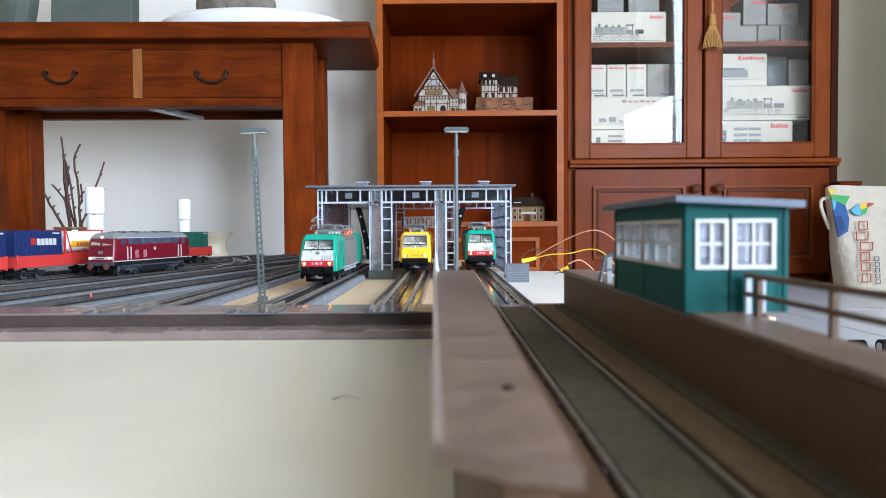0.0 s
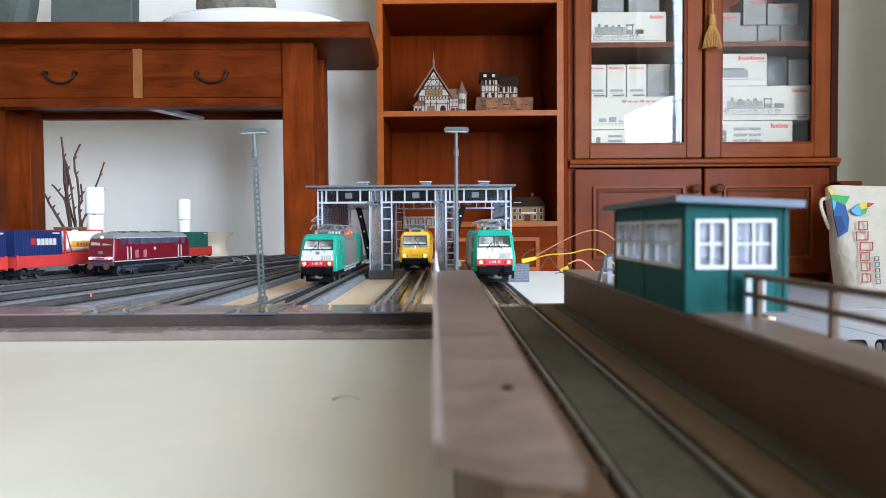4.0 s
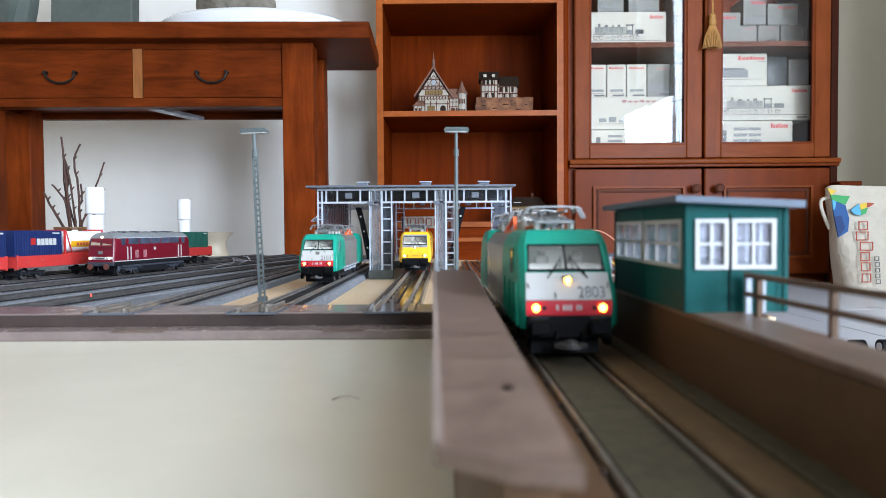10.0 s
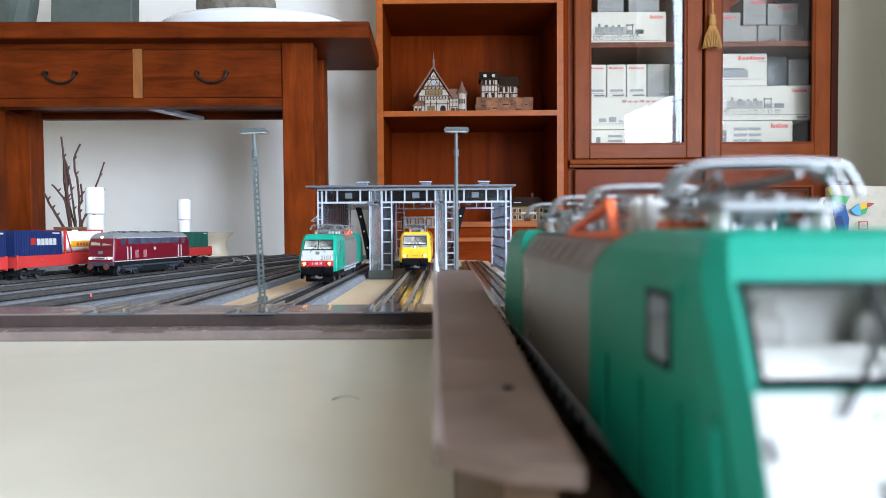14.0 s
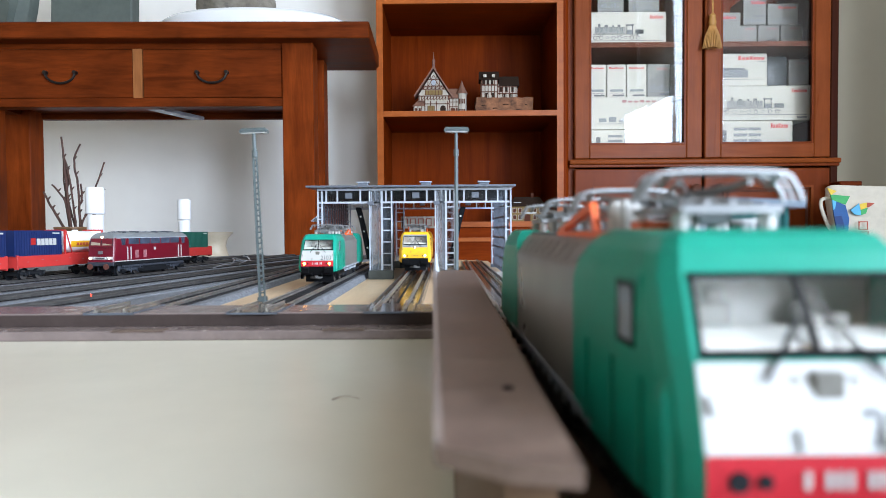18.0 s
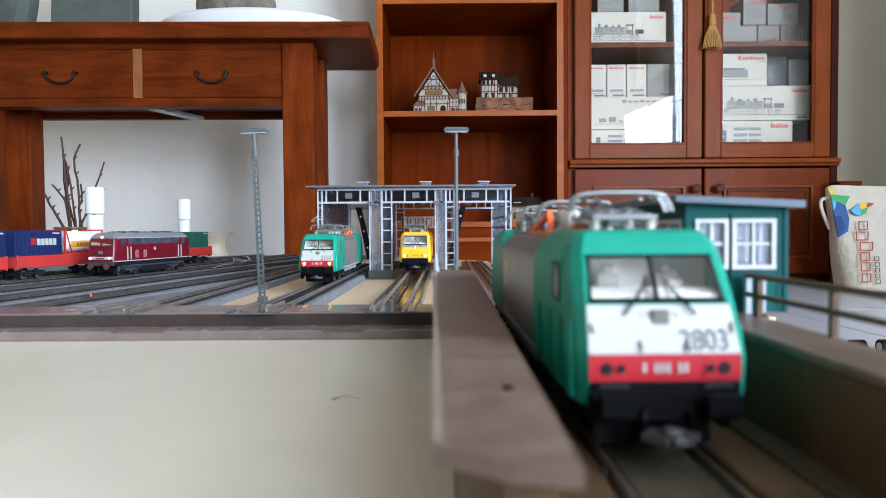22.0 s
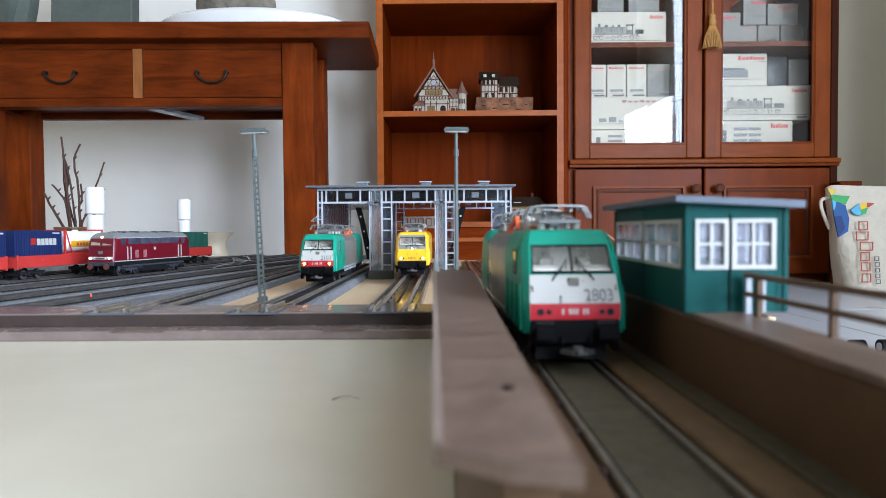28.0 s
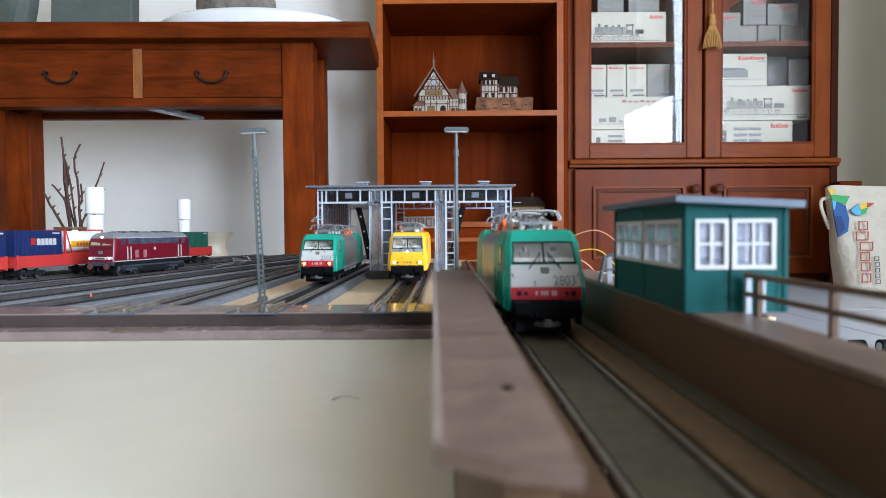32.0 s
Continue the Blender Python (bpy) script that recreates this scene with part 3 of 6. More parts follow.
            bar(0.25, 0.42, 0.10 + 0.16 * i, 0.18 + 0.16 * i, "inkpale"), bar(0.44, 0.60, 0.10 + 0.16 * i, 0.18 + 0.16 * i, "inkpale")
    elif kind == "small":
        bar(0.35, 0.95, 0.76, 0.88, "redprint"), bar(0.1, 0.9, 0.12, 0.20, "inkpale"), bar(0.4, 0.9, 0.30, 0.36, "ink")
    else:
        bar(0.42, 0.92, 0.82, 0.90, "redpale"), bar(0.08, 0.92, 0.16, 0.18, "inkpale"), bar(0.55, 0.92, 0.05, 0.11, "ink")
        for i in range(6):
            bar(0.14 + i * 0.12, 0.23 + i * 0.12, 0.22, 0.34 + 0.05 * math.sin(i * 2.1), "inkpale")
    return c


def build_cartons():
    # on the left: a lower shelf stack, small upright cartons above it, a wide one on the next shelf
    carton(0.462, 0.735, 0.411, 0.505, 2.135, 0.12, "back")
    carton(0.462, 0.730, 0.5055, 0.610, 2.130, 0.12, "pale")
    x = 0.470
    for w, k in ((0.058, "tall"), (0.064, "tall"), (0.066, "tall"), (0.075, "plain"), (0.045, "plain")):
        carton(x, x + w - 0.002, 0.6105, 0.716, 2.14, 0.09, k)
        x += w
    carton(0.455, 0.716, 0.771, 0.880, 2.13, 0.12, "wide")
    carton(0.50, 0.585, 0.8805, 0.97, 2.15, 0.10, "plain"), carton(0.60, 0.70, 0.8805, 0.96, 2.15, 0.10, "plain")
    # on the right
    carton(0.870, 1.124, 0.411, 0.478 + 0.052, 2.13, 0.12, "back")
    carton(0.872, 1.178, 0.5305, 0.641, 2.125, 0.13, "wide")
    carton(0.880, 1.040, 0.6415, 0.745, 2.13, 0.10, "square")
    s = solid("film_wrapped_pack", B(-0.034, 0.034, 0, 0.08, 0, 0.10, bev=0.006, seg=2), "smokepack", "dark pack wrapped in clear film", "packet", at=(1.082, 2.15, 0.6305))
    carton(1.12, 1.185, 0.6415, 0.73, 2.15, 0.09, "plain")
    # the dim upper shelf is put into the grey of these cartons
    carton(0.874, 0.954, 0.771, 0.876, 2.13, 0.10, "grey")
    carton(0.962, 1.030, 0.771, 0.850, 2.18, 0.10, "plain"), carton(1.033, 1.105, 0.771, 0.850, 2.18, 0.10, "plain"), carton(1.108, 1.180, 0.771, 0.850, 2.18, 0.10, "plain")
    carton(0.985, 1.06, 0.8505, 0.94, 2.18, 0.10, "small"), carton(1.065, 1.165, 0.8505, 0.92, 2.18, 0.10, "small")
    k = thing("metal_clip", 1.052, 2.115, 0.7595, "small black metal clip lying on the cabinet shelf", "clip")
    part("jaw", B(-0.004, 0.020, -0.006, 0.006, 0, 0.007, bev=0.002), "iron", k)
    part("handle", T([(-0.004, -0.004, 0.004), (-0.016, -0.004, 0.013), (-0.021, -0.004, 0.010)], 0.0016, 6), "iron", k)
    part("handle", T([(0.004, 0.003, 0.006), (-0.002, 0.003, 0.019), (0.006, 0.003, 0.021), (0.012, 0.003, 0.006)], 0.0016, 6), "iron", k)


def model_houses():
    # half-timbered town hall (millimetres, front towards -y)
    h = thing("model_town_hall", -0.0345, 2.16, 0.543, "small half-timbered model town hall with a brown spire", "model house", "model houses")

    h.scale = (1.04, 1.0, 1.11)

    def hp(name, bm, m, label=""):
        return part(name, bm, m, h, label, mm=True)
    hp("ground_floor", box(bmx(), -26, 50, 0, 60, 0, 50, bev=0.6), "plaster")
    hp("gable_wall", prism(bmx(), [(-46, 48), (50, 48), (50, 66), (2, 136), (-46, 66)], 6, 60), "plaster")
    for s, x1, z1 in ((-1, -58, 60), (1, 64, 52)):
        hp("roof", loft(bmx(), [[(1, y, 143), (x1, y, z1), (x1 + s * 2, y, z1 + 5), (1, y, 149)] for y in (-3, 66)]), "tileroof")
    hp("spire", lathe(bmx(), [(9, 0), (6, 6), (4.2, 9), (4.2, 24), (5.6, 26), (2.2, 34), (0.8, 52)], (2, 22, 143), 8), "tileroof")
    hp("annex", box(bmx(), -62, -26, 0, 40, 0, 34, bev=0.6), "plaster")
    hp("annex_roof", loft(bmx(), [[(-65, -3, 33), (-24, -3, 33), (-24, 43, 33), (-65, 43, 33)], [(-48, 12, 52), (-30, 12, 52), (-30, 30, 52), (-48, 30, 52)]]), "tileroof")
    hp("side_wing", box(bmx(), 50, 78, 4, 55, 0, 56, bev=0.6), "plaster")
    hp("wing_roof", loft(bmx(), [[(46, 0, 55), (80, 0, 55), (80, 58, 55), (46, 58, 55)], [(48, 26, 88), (78, 26, 88), (78, 30, 88), (48, 30, 88)]]), "tileroof")
    hp("tower", lathe(bmx(), [(14, 0), (14, 68), (15.5, 70), (15.5, 73)], (91, 14, 0), 8), "plaster")
    hp("tower_roof", lathe(bmx(), [(20, 0), (14, 8), (6, 24), (0.6, 40)], (91, 14, 70), 8), "tileroof")
    hp("upper_floor_lip", box(bmx(), -47, 51, 2, 6, 47, 50), "tileroof")
    hp("clock", tube(bmx(), [(2, 6.5, 102), (2, 4.2, 102)], 8, 18), "shed_lt", "pale clock face")
    hp("clock_rim", tube(bmx(), [(2, 6.4, 102), (2, 4.9, 102)], 9.4, 18), "timber")
    for x, z0, z1 in [(-44, 50, 66), (48, 50, 66)] + [(-36 + 9.5 * i, 50, 62) for i in range(9)] + [(-30 + 12.5 * i, 84, 92) for i in range(6)] + [(-16, 94, 112), (20, 94, 112), (-8, 112, 122), (12, 112, 122)]:
        hp("timber_post", box(bmx(), x - 1.2, x + 1.2, 4.4, 6, z0, z1), "timber")
    for x0, x1, z in ((-46, 50, 62), (-38, 42, 82), (-32, 36, 91), (-20, 24, 111)):
        hp("timber_beam", box(bmx(), x0, x1, 4.2, 6, z, z + 2.6), "timber")
    for i in range(8):
        x = -34 + i * 9.5
        hp("brace", tube(bmx(), [(x, 4.8, 51), (x + 8, 4.8, 61)], 0.9, 5), "timber")
    for i in range(6):
        x = -30 + i * 12.5
        hp("brace", tube(bmx(), [(x, 4.8, 84), (x + 6, 4.8, 91)], 0.9, 5), "timber")
        hp("brace", tube(bmx(), [(x + 12, 4.8, 84), (x + 6, 4.8, 91)], 0.9, 5), "timber")
    for x0, z0, x1, z1 in ((-14, 94, -4, 110), (18, 94, 8, 110), (-6, 113, 2, 124), (10, 113, 2, 124)):
        hp("brace", tube(bmx(), [(x0, 4.8, z0), (x1, 4.8, z1)], 1.0, 5), "timber")
    for x in (-26, -8, 10, 46):
        hp("timber_post", box(bmx(), x - 1.4, x + 1.4, -1.2, 0, 0, 48), "timber")
    hp("timber_beam", box(bmx(), -26, 50, -1.2, 0, 38, 40.5), "timber")
    for x in (52, 62, 72):
        hp("timber_post", box(bmx(), x - 1.1, x + 1.1, 2.9, 4, 0, 56), "timber")
    for z in (30, 44):
        hp("timber_beam", box(bmx(), 50, 78, 2.8, 4, z, z + 2), "timber")
    for x in (-60, -48, -36):
        hp("timber_post", box(bmx(), x - 1.1, x + 1.1, -1.1, 0, 0, 33), "timber")
    hp("balcony_window", box(bmx(), -26, 30, 2.5, 6, 66, 80, bev=0.6), "ochre", "ochre carved window band")
    for i in range(6):
        hp("mullion", box(bmx(), -25 + i * 10.4, -23.4 + i * 10.4, 1.8, 2.5, 66, 80), "timber")
    hp("window", box(bmx(), -18, 5, -1.4, 0, 16, 34), "ochre", "ochre shuttered window")
    for x in (-17, -10, -3, 3.4):
        hp("mullion", box(bmx(), x - 0.7, x + 0.7, -2.2, -1.4, 16, 34), "timber")
    d = hp("door", loft(bmx(), [[(31 + 9 * k * math.cos(a), y, max(0, 26 + 9 * math.sin(a)) if a >= 0 else 0) for k, a in ((1, -0.1), (1, 0), (1, 0.8), (1, 1.57), (1, 2.34), (1, 3.14), (-1, -0.1))] for y in (-1.2, 0)]), "roofdark", "dark arched doorway")
    for x in (-54, -42, 58, 66, 74):
        hp("window", box(bmx(), x - 3, x + 3, -0.9 if x < 0 else 3.1, 0 if x < 0 else 4, 14, 27), "timber")
    for x in (84, 91, 98):
        hp("window", box(bmx(), x - 2, x + 2, -0.6, 4, 40, 54), "timber"), hp("window", box(bmx(), x - 2, x + 2, -0.6, 4, 14, 24), "timber")
    # three cottages on the shelf above
    for x, w, wm, rm in ((-0.095, 0.075, "plaster", "timber"), (0.018, 0.050, "ochre", "tileroof"), (0.312, 0.046, "plaster", "tileroof")):
        k = thing("model_cottage", x, 2.10, 0.889, "small model cottage on the upper shelf", "model house", "model houses")
        part("wall", B(-w / 2, w / 2, 0, 0.06, 0, 0.05, bev=0.001), wm, k)
        part("roof", prism(bmx(), [(-w / 2 - 0.005, 0.046), (w / 2 + 0.005, 0.046), (0, 0.09)], -0.004, 0.064), rm, k)
        for i in range(3):
            part("window", B(-w * 0.36 + i * w * 0.28, -w * 0.20 + i * w * 0.28, -0.001, 0, 0.012, 0.03), "timber", k)
    # farmhouse on a block of cork rock
    c = solid("cork_rock", rough_block(0.188, 0.09, 0.063, 3), "cork", "rough brown cork rock block under a model farmhouse", "rock", at=(0.199, 2.205, 0.543))
    f = thing("model_farmhouse", 0.182, 2.20, 0.605, "dark half-timbered model farmhouse on a cork rock", "model house", "model houses")
    part("wall", B(-0.058, -0.004, -0.02, 0.03, 0, 0.070, bev=0.001), "plaster", f)
    part("wall", B(-0.004, 0.062, -0.01, 0.03, 0, 0.05, bev=0.001), "plaster", f)
    part("roof", prism(bmx(), [(-0.028, 0.062), (0.006, 0.096), (0.010, 0.096), (0.040, 0.062)], -0.064, 0.002, "x"), "roofdark", f, "dark brown pitched roof")
    part("roof", prism(bmx(), [(-0.018, 0.044), (0.010, 0.080), (0.014, 0.080), (0.040, 0.044)], 0.002, 0.068, "x"), "roofdark", f, "dark brown pitched roof")
    for i in range(6):
        x = -0.056 + i * 0.0104
        part("timber_post", B(x - 0.0012, x + 0.0012, -0.0212, -0.02, 0, 0.066), "timber", f)
    for i in range(6):
        x = 0.002 + i * 0.0112
        part("timber_post", B(x - 0.0012, x + 0.0012, -0.0112, -0.01, 0, 0.048), "timber", f)
    for z in (0.022, 0.044):
        part("timber_beam", B(-0.058, -0.004, -0.0214, -0.02, z, z + 0.003), "timber", f)
        part("timber_beam", B(-0.004, 0.062, -0.0114, -0.01, z - 0.004, z - 0.001), "timber", f)
    for x, y, z in ((-0.050, -0.0205, 0.048), (-0.036, -0.0205, 0.048), (-0.022, -0.0205, 0.048), (-0.040, -0.0205, 0.006), (-0.020, -0.0205, 0.006), (0.008, -0.0105, 0.026), (0.026, -0.0105, 0.026), (0.046, -0.0105, 0.026), (0.018, -0.0105, 0.004), (0.040, -0.0105, 0.004)):
        part("window", B(x - 0.004, x + 0.004, y - 0.0012, y, z, z + 0.014), "roofdark", f, "dark small window")
        part("sill", B(x - 0.005, x + 0.005, y - 0.003, y, z - 0.002, z), "timber", f)
    for i in range(9):
        x = -0.052 + i * 0.013
        part("fence_post", B(x - 0.0008, x + 0.0008, -0.034, -0.0325, 0, 0.010 + 0.002 * (i % 2)), "plaster", f)
    for x in (-0.046, -0.018):
        part("dormer", B(x - 0.005, x + 0.005, -0.030, -0.01, 0.070, 0.079), "plaster", f)
    for x, z, l in ((-0.07, 0.036, 0.022), (-0.03, 0.028, 0.015), (0.005, 0.040, 0.020), (0.045, 0.022, 0.026), (0.07, 0.038, 0.014), (-0.055, 0.016, 0.018), (0.02, 0.012, 0.014), (-0.01, 0.018, 0.010)):
        part("crack", T([(x - l / 2, -0.043, z), (x, -0.0475, z + 0.001), (x + l / 2, -0.043, z - 0.001)], 0.0016, 6, 0.0009), "roofdark", c, "dark crack in the cork")
    # ochre station house on the lower shelf
    s = thing("model_station", 0.272, 2.14, 0.199, "ochre model station house with a dark roof", "model house", "model houses")
    part("wall", B(-0.056, 0.054, 0, 0.06, 0, 0.052, bev=0.001), "ochre", s)
    part("roof", loft(bmx(), [[(-0.062, -0.006, 0.050), (0.060, -0.006, 0.050), (0.060, 0.066, 0.050), (-0.062, 0.066, 0.050)],
                              [(-0.040, 0.02, 0.082), (0.040, 0.02, 0.082), (0.040, 0.04, 0.082), (-0.040, 0.04, 0.082)]]), "roofdark", s, "dark brown hipped roof")
    for x in (-0.044, -0.026, 0.022, 0.042):
        for z in (0.008, 0.030):
            part("window", B(x - 0.0055, x + 0.0055, -0.0010, 0, z, z + 0.014), "timber", s)
            part("window_frame", frame_of(x - 0.0062, x + 0.0062, z - 0.001, z + 0.015, -0.0016, 0, 0.0014), "plaster", s)
    part("door", B(-0.012, 0.008, -0.0010, 0, 0, 0.024), "timber", s)
    part("sign", B(-0.022, 0.026, -0.0030, -0.001, 0.026, 0.032), "white", s)
    part("chimney", B(0.012, 0.020, 0.018, 0.026, 0.075, 0.095), "timber", s), part("chimney", B(-0.046, -0.022, 0.004, 0.010, 0.058, 0.064), "white", s)


def rough_block(w, d, h, seed):
    bm = B(-w / 2, w / 2, -d / 2, d / 2, 0, h)
    bmesh.ops.subdivide_edges(bm, edges=bm.edges[:], cuts=9, use_grid_fill=True)
    for v in bm.verts:
        if v.co.z > 0.001:
            q = v.co * 45 + Vector((seed, 0, 0))
            v.co += Vector((noise.noise(q), noise.noise(q + Vector((7, 3, 1))), noise.noise(q + Vector((2, 9, 4))) * 0.6)) * 0.006
    return bm


M["grout"] = mat("grout", (0.5, 0.5, 0.5), 0.8)
M["smokepack"] = mat("film_over_black", (0.03, 0.034, 0.034), 0.30, var=0.7, scale=30, bump=0.5, bscale=45, spec=0.3)


def build_stool():
    t = thing("wooden_stool", 1.215, 2.0, 0, "small dark wooden stool standing behind the cloth bag", "stool")
    part("seat", B(-0.032, 0.034, -0.03, 0.03, 0.288, 0.312, bev=0.002), "teak", t)
    for x in (-0.026, 0.014):
        for y in (-0.026, 0.014):
            part("leg", B(x, x + 0.012, y, y + 0.012, 0, 0.288), "teak_z", t)


def build_bag():
    b = thing("tote_bag", 1.21, 1.85, 0.0, "cream cloth shopping bag with a colourful printed corner", "bag", rz=-8)
    rows = []
    for i in range(9):
        z = i / 8
        w, d = 0.112 + 0.04 * z, 0.06 * (1 - 0.75 * z) + 0.006
        row = []
        for j in range(28):
            a = 2 * math.pi * j / 28
            ca, sa = math.cos(a), math.sin(a)
            x, y = w * math.copysign(abs(ca) ** 0.45, ca), d * math.copysign(abs(sa) ** 0.6, sa)
            k = noise.noise(Vector((x * 14, y * 14 + 3, z * 5))) * 0.008
            x *= 0.86 if x < 0 else 1.0
            row.append((x + k, y + k, 0.287 * z + 0.006 * math.sin(a * 2) * z))
        rows.append(row)
    part("bag_body", loft(bmx(), rows), "bagcloth", b)
    pts = [(-0.124 - 0.024 * math.sin(math.pi * i / 12), -0.012, 0.255 - 0.085 * (i / 12) + 0.03 * math.sin(math.pi * i / 12)) for i in range(13)]
    part("handle", T(pts, 0.005, 8), "bagcloth", b)

    def face(z):
        return -(0.06 * (1 - 0.75 * z / 0.30) + 0.006) - 0.0075
    def fan(label, m, *pts):
        part("print", loft(bmx(), [[(x + 0.011, face(z) - (0.0019 if "facet" in label else 0.0015), z) for x, z in pts], [(x + 0.011, face(z) + 0.003, z) for x, z in pts]]), m, b, label)
    fan("blue printed panel", "bagblue", (-0.1396, 0.251), (-0.1056, 0.235), (-0.098, 0.198), (-0.103, 0.163), (-0.1288, 0.146), (-0.1365, 0.204))
    fan("green printed panel", "baggreen", (-0.1430, 0.266), (-0.093, 0.260), (-0.1056, 0.237), (-0.1395, 0.250))
    fan("yellow printed panel", "bagyellow", (-0.150, 0.284), (-0.126, 0.275), (-0.1417, 0.264))
    fan("dark blue printed facet", "bagnavy", (-0.1365, 0.204), (-0.1180, 0.206), (-0.1100, 0.172), (-0.1288, 0.146))
    fan("light blue printed facet", "bagcyan", (-0.1396, 0.251), (-0.1290, 0.246), (-0.1330, 0.226), (-0.1380, 0.222))
    fan("light blue printed mark", "bagcyan", (-0.093, 0.2215), (-0.070, 0.240), (-0.067, 0.2075), (-0.082, 0.209))
    fan("yellow printed mark", "bagyellow", (-0.070, 0.238), (-0.050, 0.242), (-0.052, 0.228), (-0.067, 0.2215))
    fan("red printed mark", "bagred", (-0.050, 0.242), (-0.031, 0.240), (-0.044, 0.230), (-0.052, 0.228))
    fan("green printed mark", "baggreen", (-0.067, 0.2215), (-0.049, 0.2277), (-0.0544, 0.212), (-0.067, 0.2075))
    for i, z in enumerate((0.178, 0.150, 0.122, 0.094, 0.066, 0.036)):
        x0, x1 = ((-0.078, -0.056), (-0.086, -0.056), (-0.078, -0.046), (-0.078, -0.056), (-0.078, -0.056), (-0.078, -0.056))[i]
        part("print", frame_of(x0 + 0.002, x1 + 0.004, z - 0.0122, z + 0.0122, 0, 0.0018, 0.0026), "bagred", b, at=(0.011, face(z) - 0.003, 0))
    for i in range(5):
        z = 0.088 - i * 0.0155
        part("print", frame_of(-0.041, -0.029, z - 0.006, z + 0.006, 0, 0.0018, 0.0016), "ink", b, at=(0.011, face(z) - 0.003, 0))



# ---- the layout: baseboard, pit, tracks ----
RAIL = 0.129
BOARD = 0.1175
PIT = 0.113


def build_board():
    poly = [(-1.15, 0.42), (0.212, 0.42), (0.212, 0.885), (0.078, 0.905), (0.078, 1.20), (-0.20, 1.52), (-1.15, 1.56)]
    solid("baseboard", prism(bmx(), poly, BOARD - 0.012, BOARD, "z"), "ply", "light plywood baseboard of the model railway", "board", kind="structure")
    low = [(-1.1, -0.25), (0.09, -0.25), (0.09, 0.45), (0.19, 0.45), (0.19, 0.85), (0.05, 0.88), (0.05, 1.17), (-0.22, 1.47), (-1.1, 1.5)]
    solid("plinth", prism(bmx(), low, 0.0, 0.1005, "z"), "slate", "plain low plinth under the model railway", "plinth", kind="structure", smooth=False)
    # unseen board, added to hold light off the near end of the bridge
    solid("end_board", B(-0.14, 0.46, -0.264, -0.251, 0, 0.215, bev=0.002), "slate", "unseen dark board added behind the view to shade the near bridge", "board", kind="structure")
    poly = [(0.0635, 0.434), (0.210, 0.434), (0.210, 0.872), (0.10, 0.893), (0.0635, 0.88)]
    solid("white_sheet", prism(bmx(), poly, BOARD, BOARD + 0.0008, "z"), "paper", "white card sheet lying on the baseboard", "sheet")
    poly = [(-1.15, 0.434), (-0.205, 0.434), (-0.205, 1.05), (-0.13, 1.42), (-0.20, 1.50), (-1.15, 1.54)]
    solid("gravel_sheet", prism(bmx(), poly, BOARD, BOARD + 0.0014, "z"), "ballast", "grey gravel strewn between the model tracks", "gravel", kind="stuff")
    p = thing("transfer_pit", 0, 0, 0, "shallow cream pit with brown plastic edges", "pit", kind="structure")
    part("pit_floor", B(-1.15, 0.098, -0.25, 0.42, PIT - 0.0125, PIT), "pit", p, "smooth cream pit floor")
    part("ledge", B(-1.15, 0.098, 0.392, 0.432, PIT, 0.1262, bev=0.0006), "ledge", p, "lilac-brown plastic ledge")
    part("step", B(-1.15, 0.098, 0.3715, 0.392, PIT, 0.1185, bev=0.0006), "ledge", p, "lilac-brown plastic step")
    # front face gets a darker brown than the ledge top
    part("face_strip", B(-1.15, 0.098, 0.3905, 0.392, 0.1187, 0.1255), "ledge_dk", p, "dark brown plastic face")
    for x, w in ((-0.19, 0.03), (-0.07, 0.024), (-0.30, 0.02)):
        part("catch", B(x, x + w, 0.3705, 0.378, 0.1183, 0.1189), "brown_lt", p)
    bm = bmx()
    pts = [(-0.0415 + 0.0015 * i, 0.238 + 0.0012 * math.sin(i * 0.45), PIT + 0.0003 + 0.0010 * math.sin(math.pi * i / 7)) for i in range(8)]
    tube(bm, pts, 0.00024, 6, 0.00008)
    solid("curled_fibre", bm, "brown_lt", "short curled dark fibre lying in the pit", "fibre")


def track(x0, y0, x1, y1, top, bed, label, group="tracks on the layout", clip=False):
    """A straight track: from one end to the other, rail top at the given height."""
    L = math.hypot(x1 - x0, y1 - y0)
    t = thing("track", x0, y0, 0, label, "track", group, rz=-math.degrees(math.atan2(x1 - x0, y1 - y0)))
    zb = top - 0.0028
    if bed:
        w0, w1 = 0.020 * bed, 0.0165 * bed
        rows, n = [], max(2, int(L / 0.012))
        for i in range(n + 1):
            y = L * i / n
            j = [0.0007 * noise.noise(Vector((x0 * 50 + k * 9, y * 120, k))) for k in range(6)]
            rows.append([(-w0 + j[0], y, BOARD), (-w1 + j[1], y, zb - 0.0006 + j[4] * 0.4), (w1 + j[2], y, zb - 0.0006 + j[5] * 0.4), (w0 + j[3], y, BOARD)])
        part("ballast_bed", loft(bmx(), rows), "ballast", t, "grey ballast bed", smooth=False)
    else:
        part("track_base", B(-0.0165, 0.0165, 0, L, BOARD, zb - 0.0004), "glossbrown", t, "glossy brown plastic track base")
        part("centre_strip", B(-0.0008, 0.0008, 0, L, zb - 0.0004, zb), "sleeper", t)
        for s in (-1, 1):
            part("base_edge", B(s * 0.0155 - 0.0006, s * 0.0155 + 0.0006, 0, L, zb - 0.0004, zb + 0.0008), "rail_dark", t, smooth=False)
            part("rail", rail_bar(s * 0.00865, 0, L, top), "rail", t, smooth=False)
        first = part("rail_chair", B(-0.0022, 0.0022, 0, 0.003, zb - 0.0004, zb + 0.0004), "sleeper", t, smooth=False)
        first.matrix_basis = pose(-0.00865, 0.01, 0)
        for i in range(1, 40):
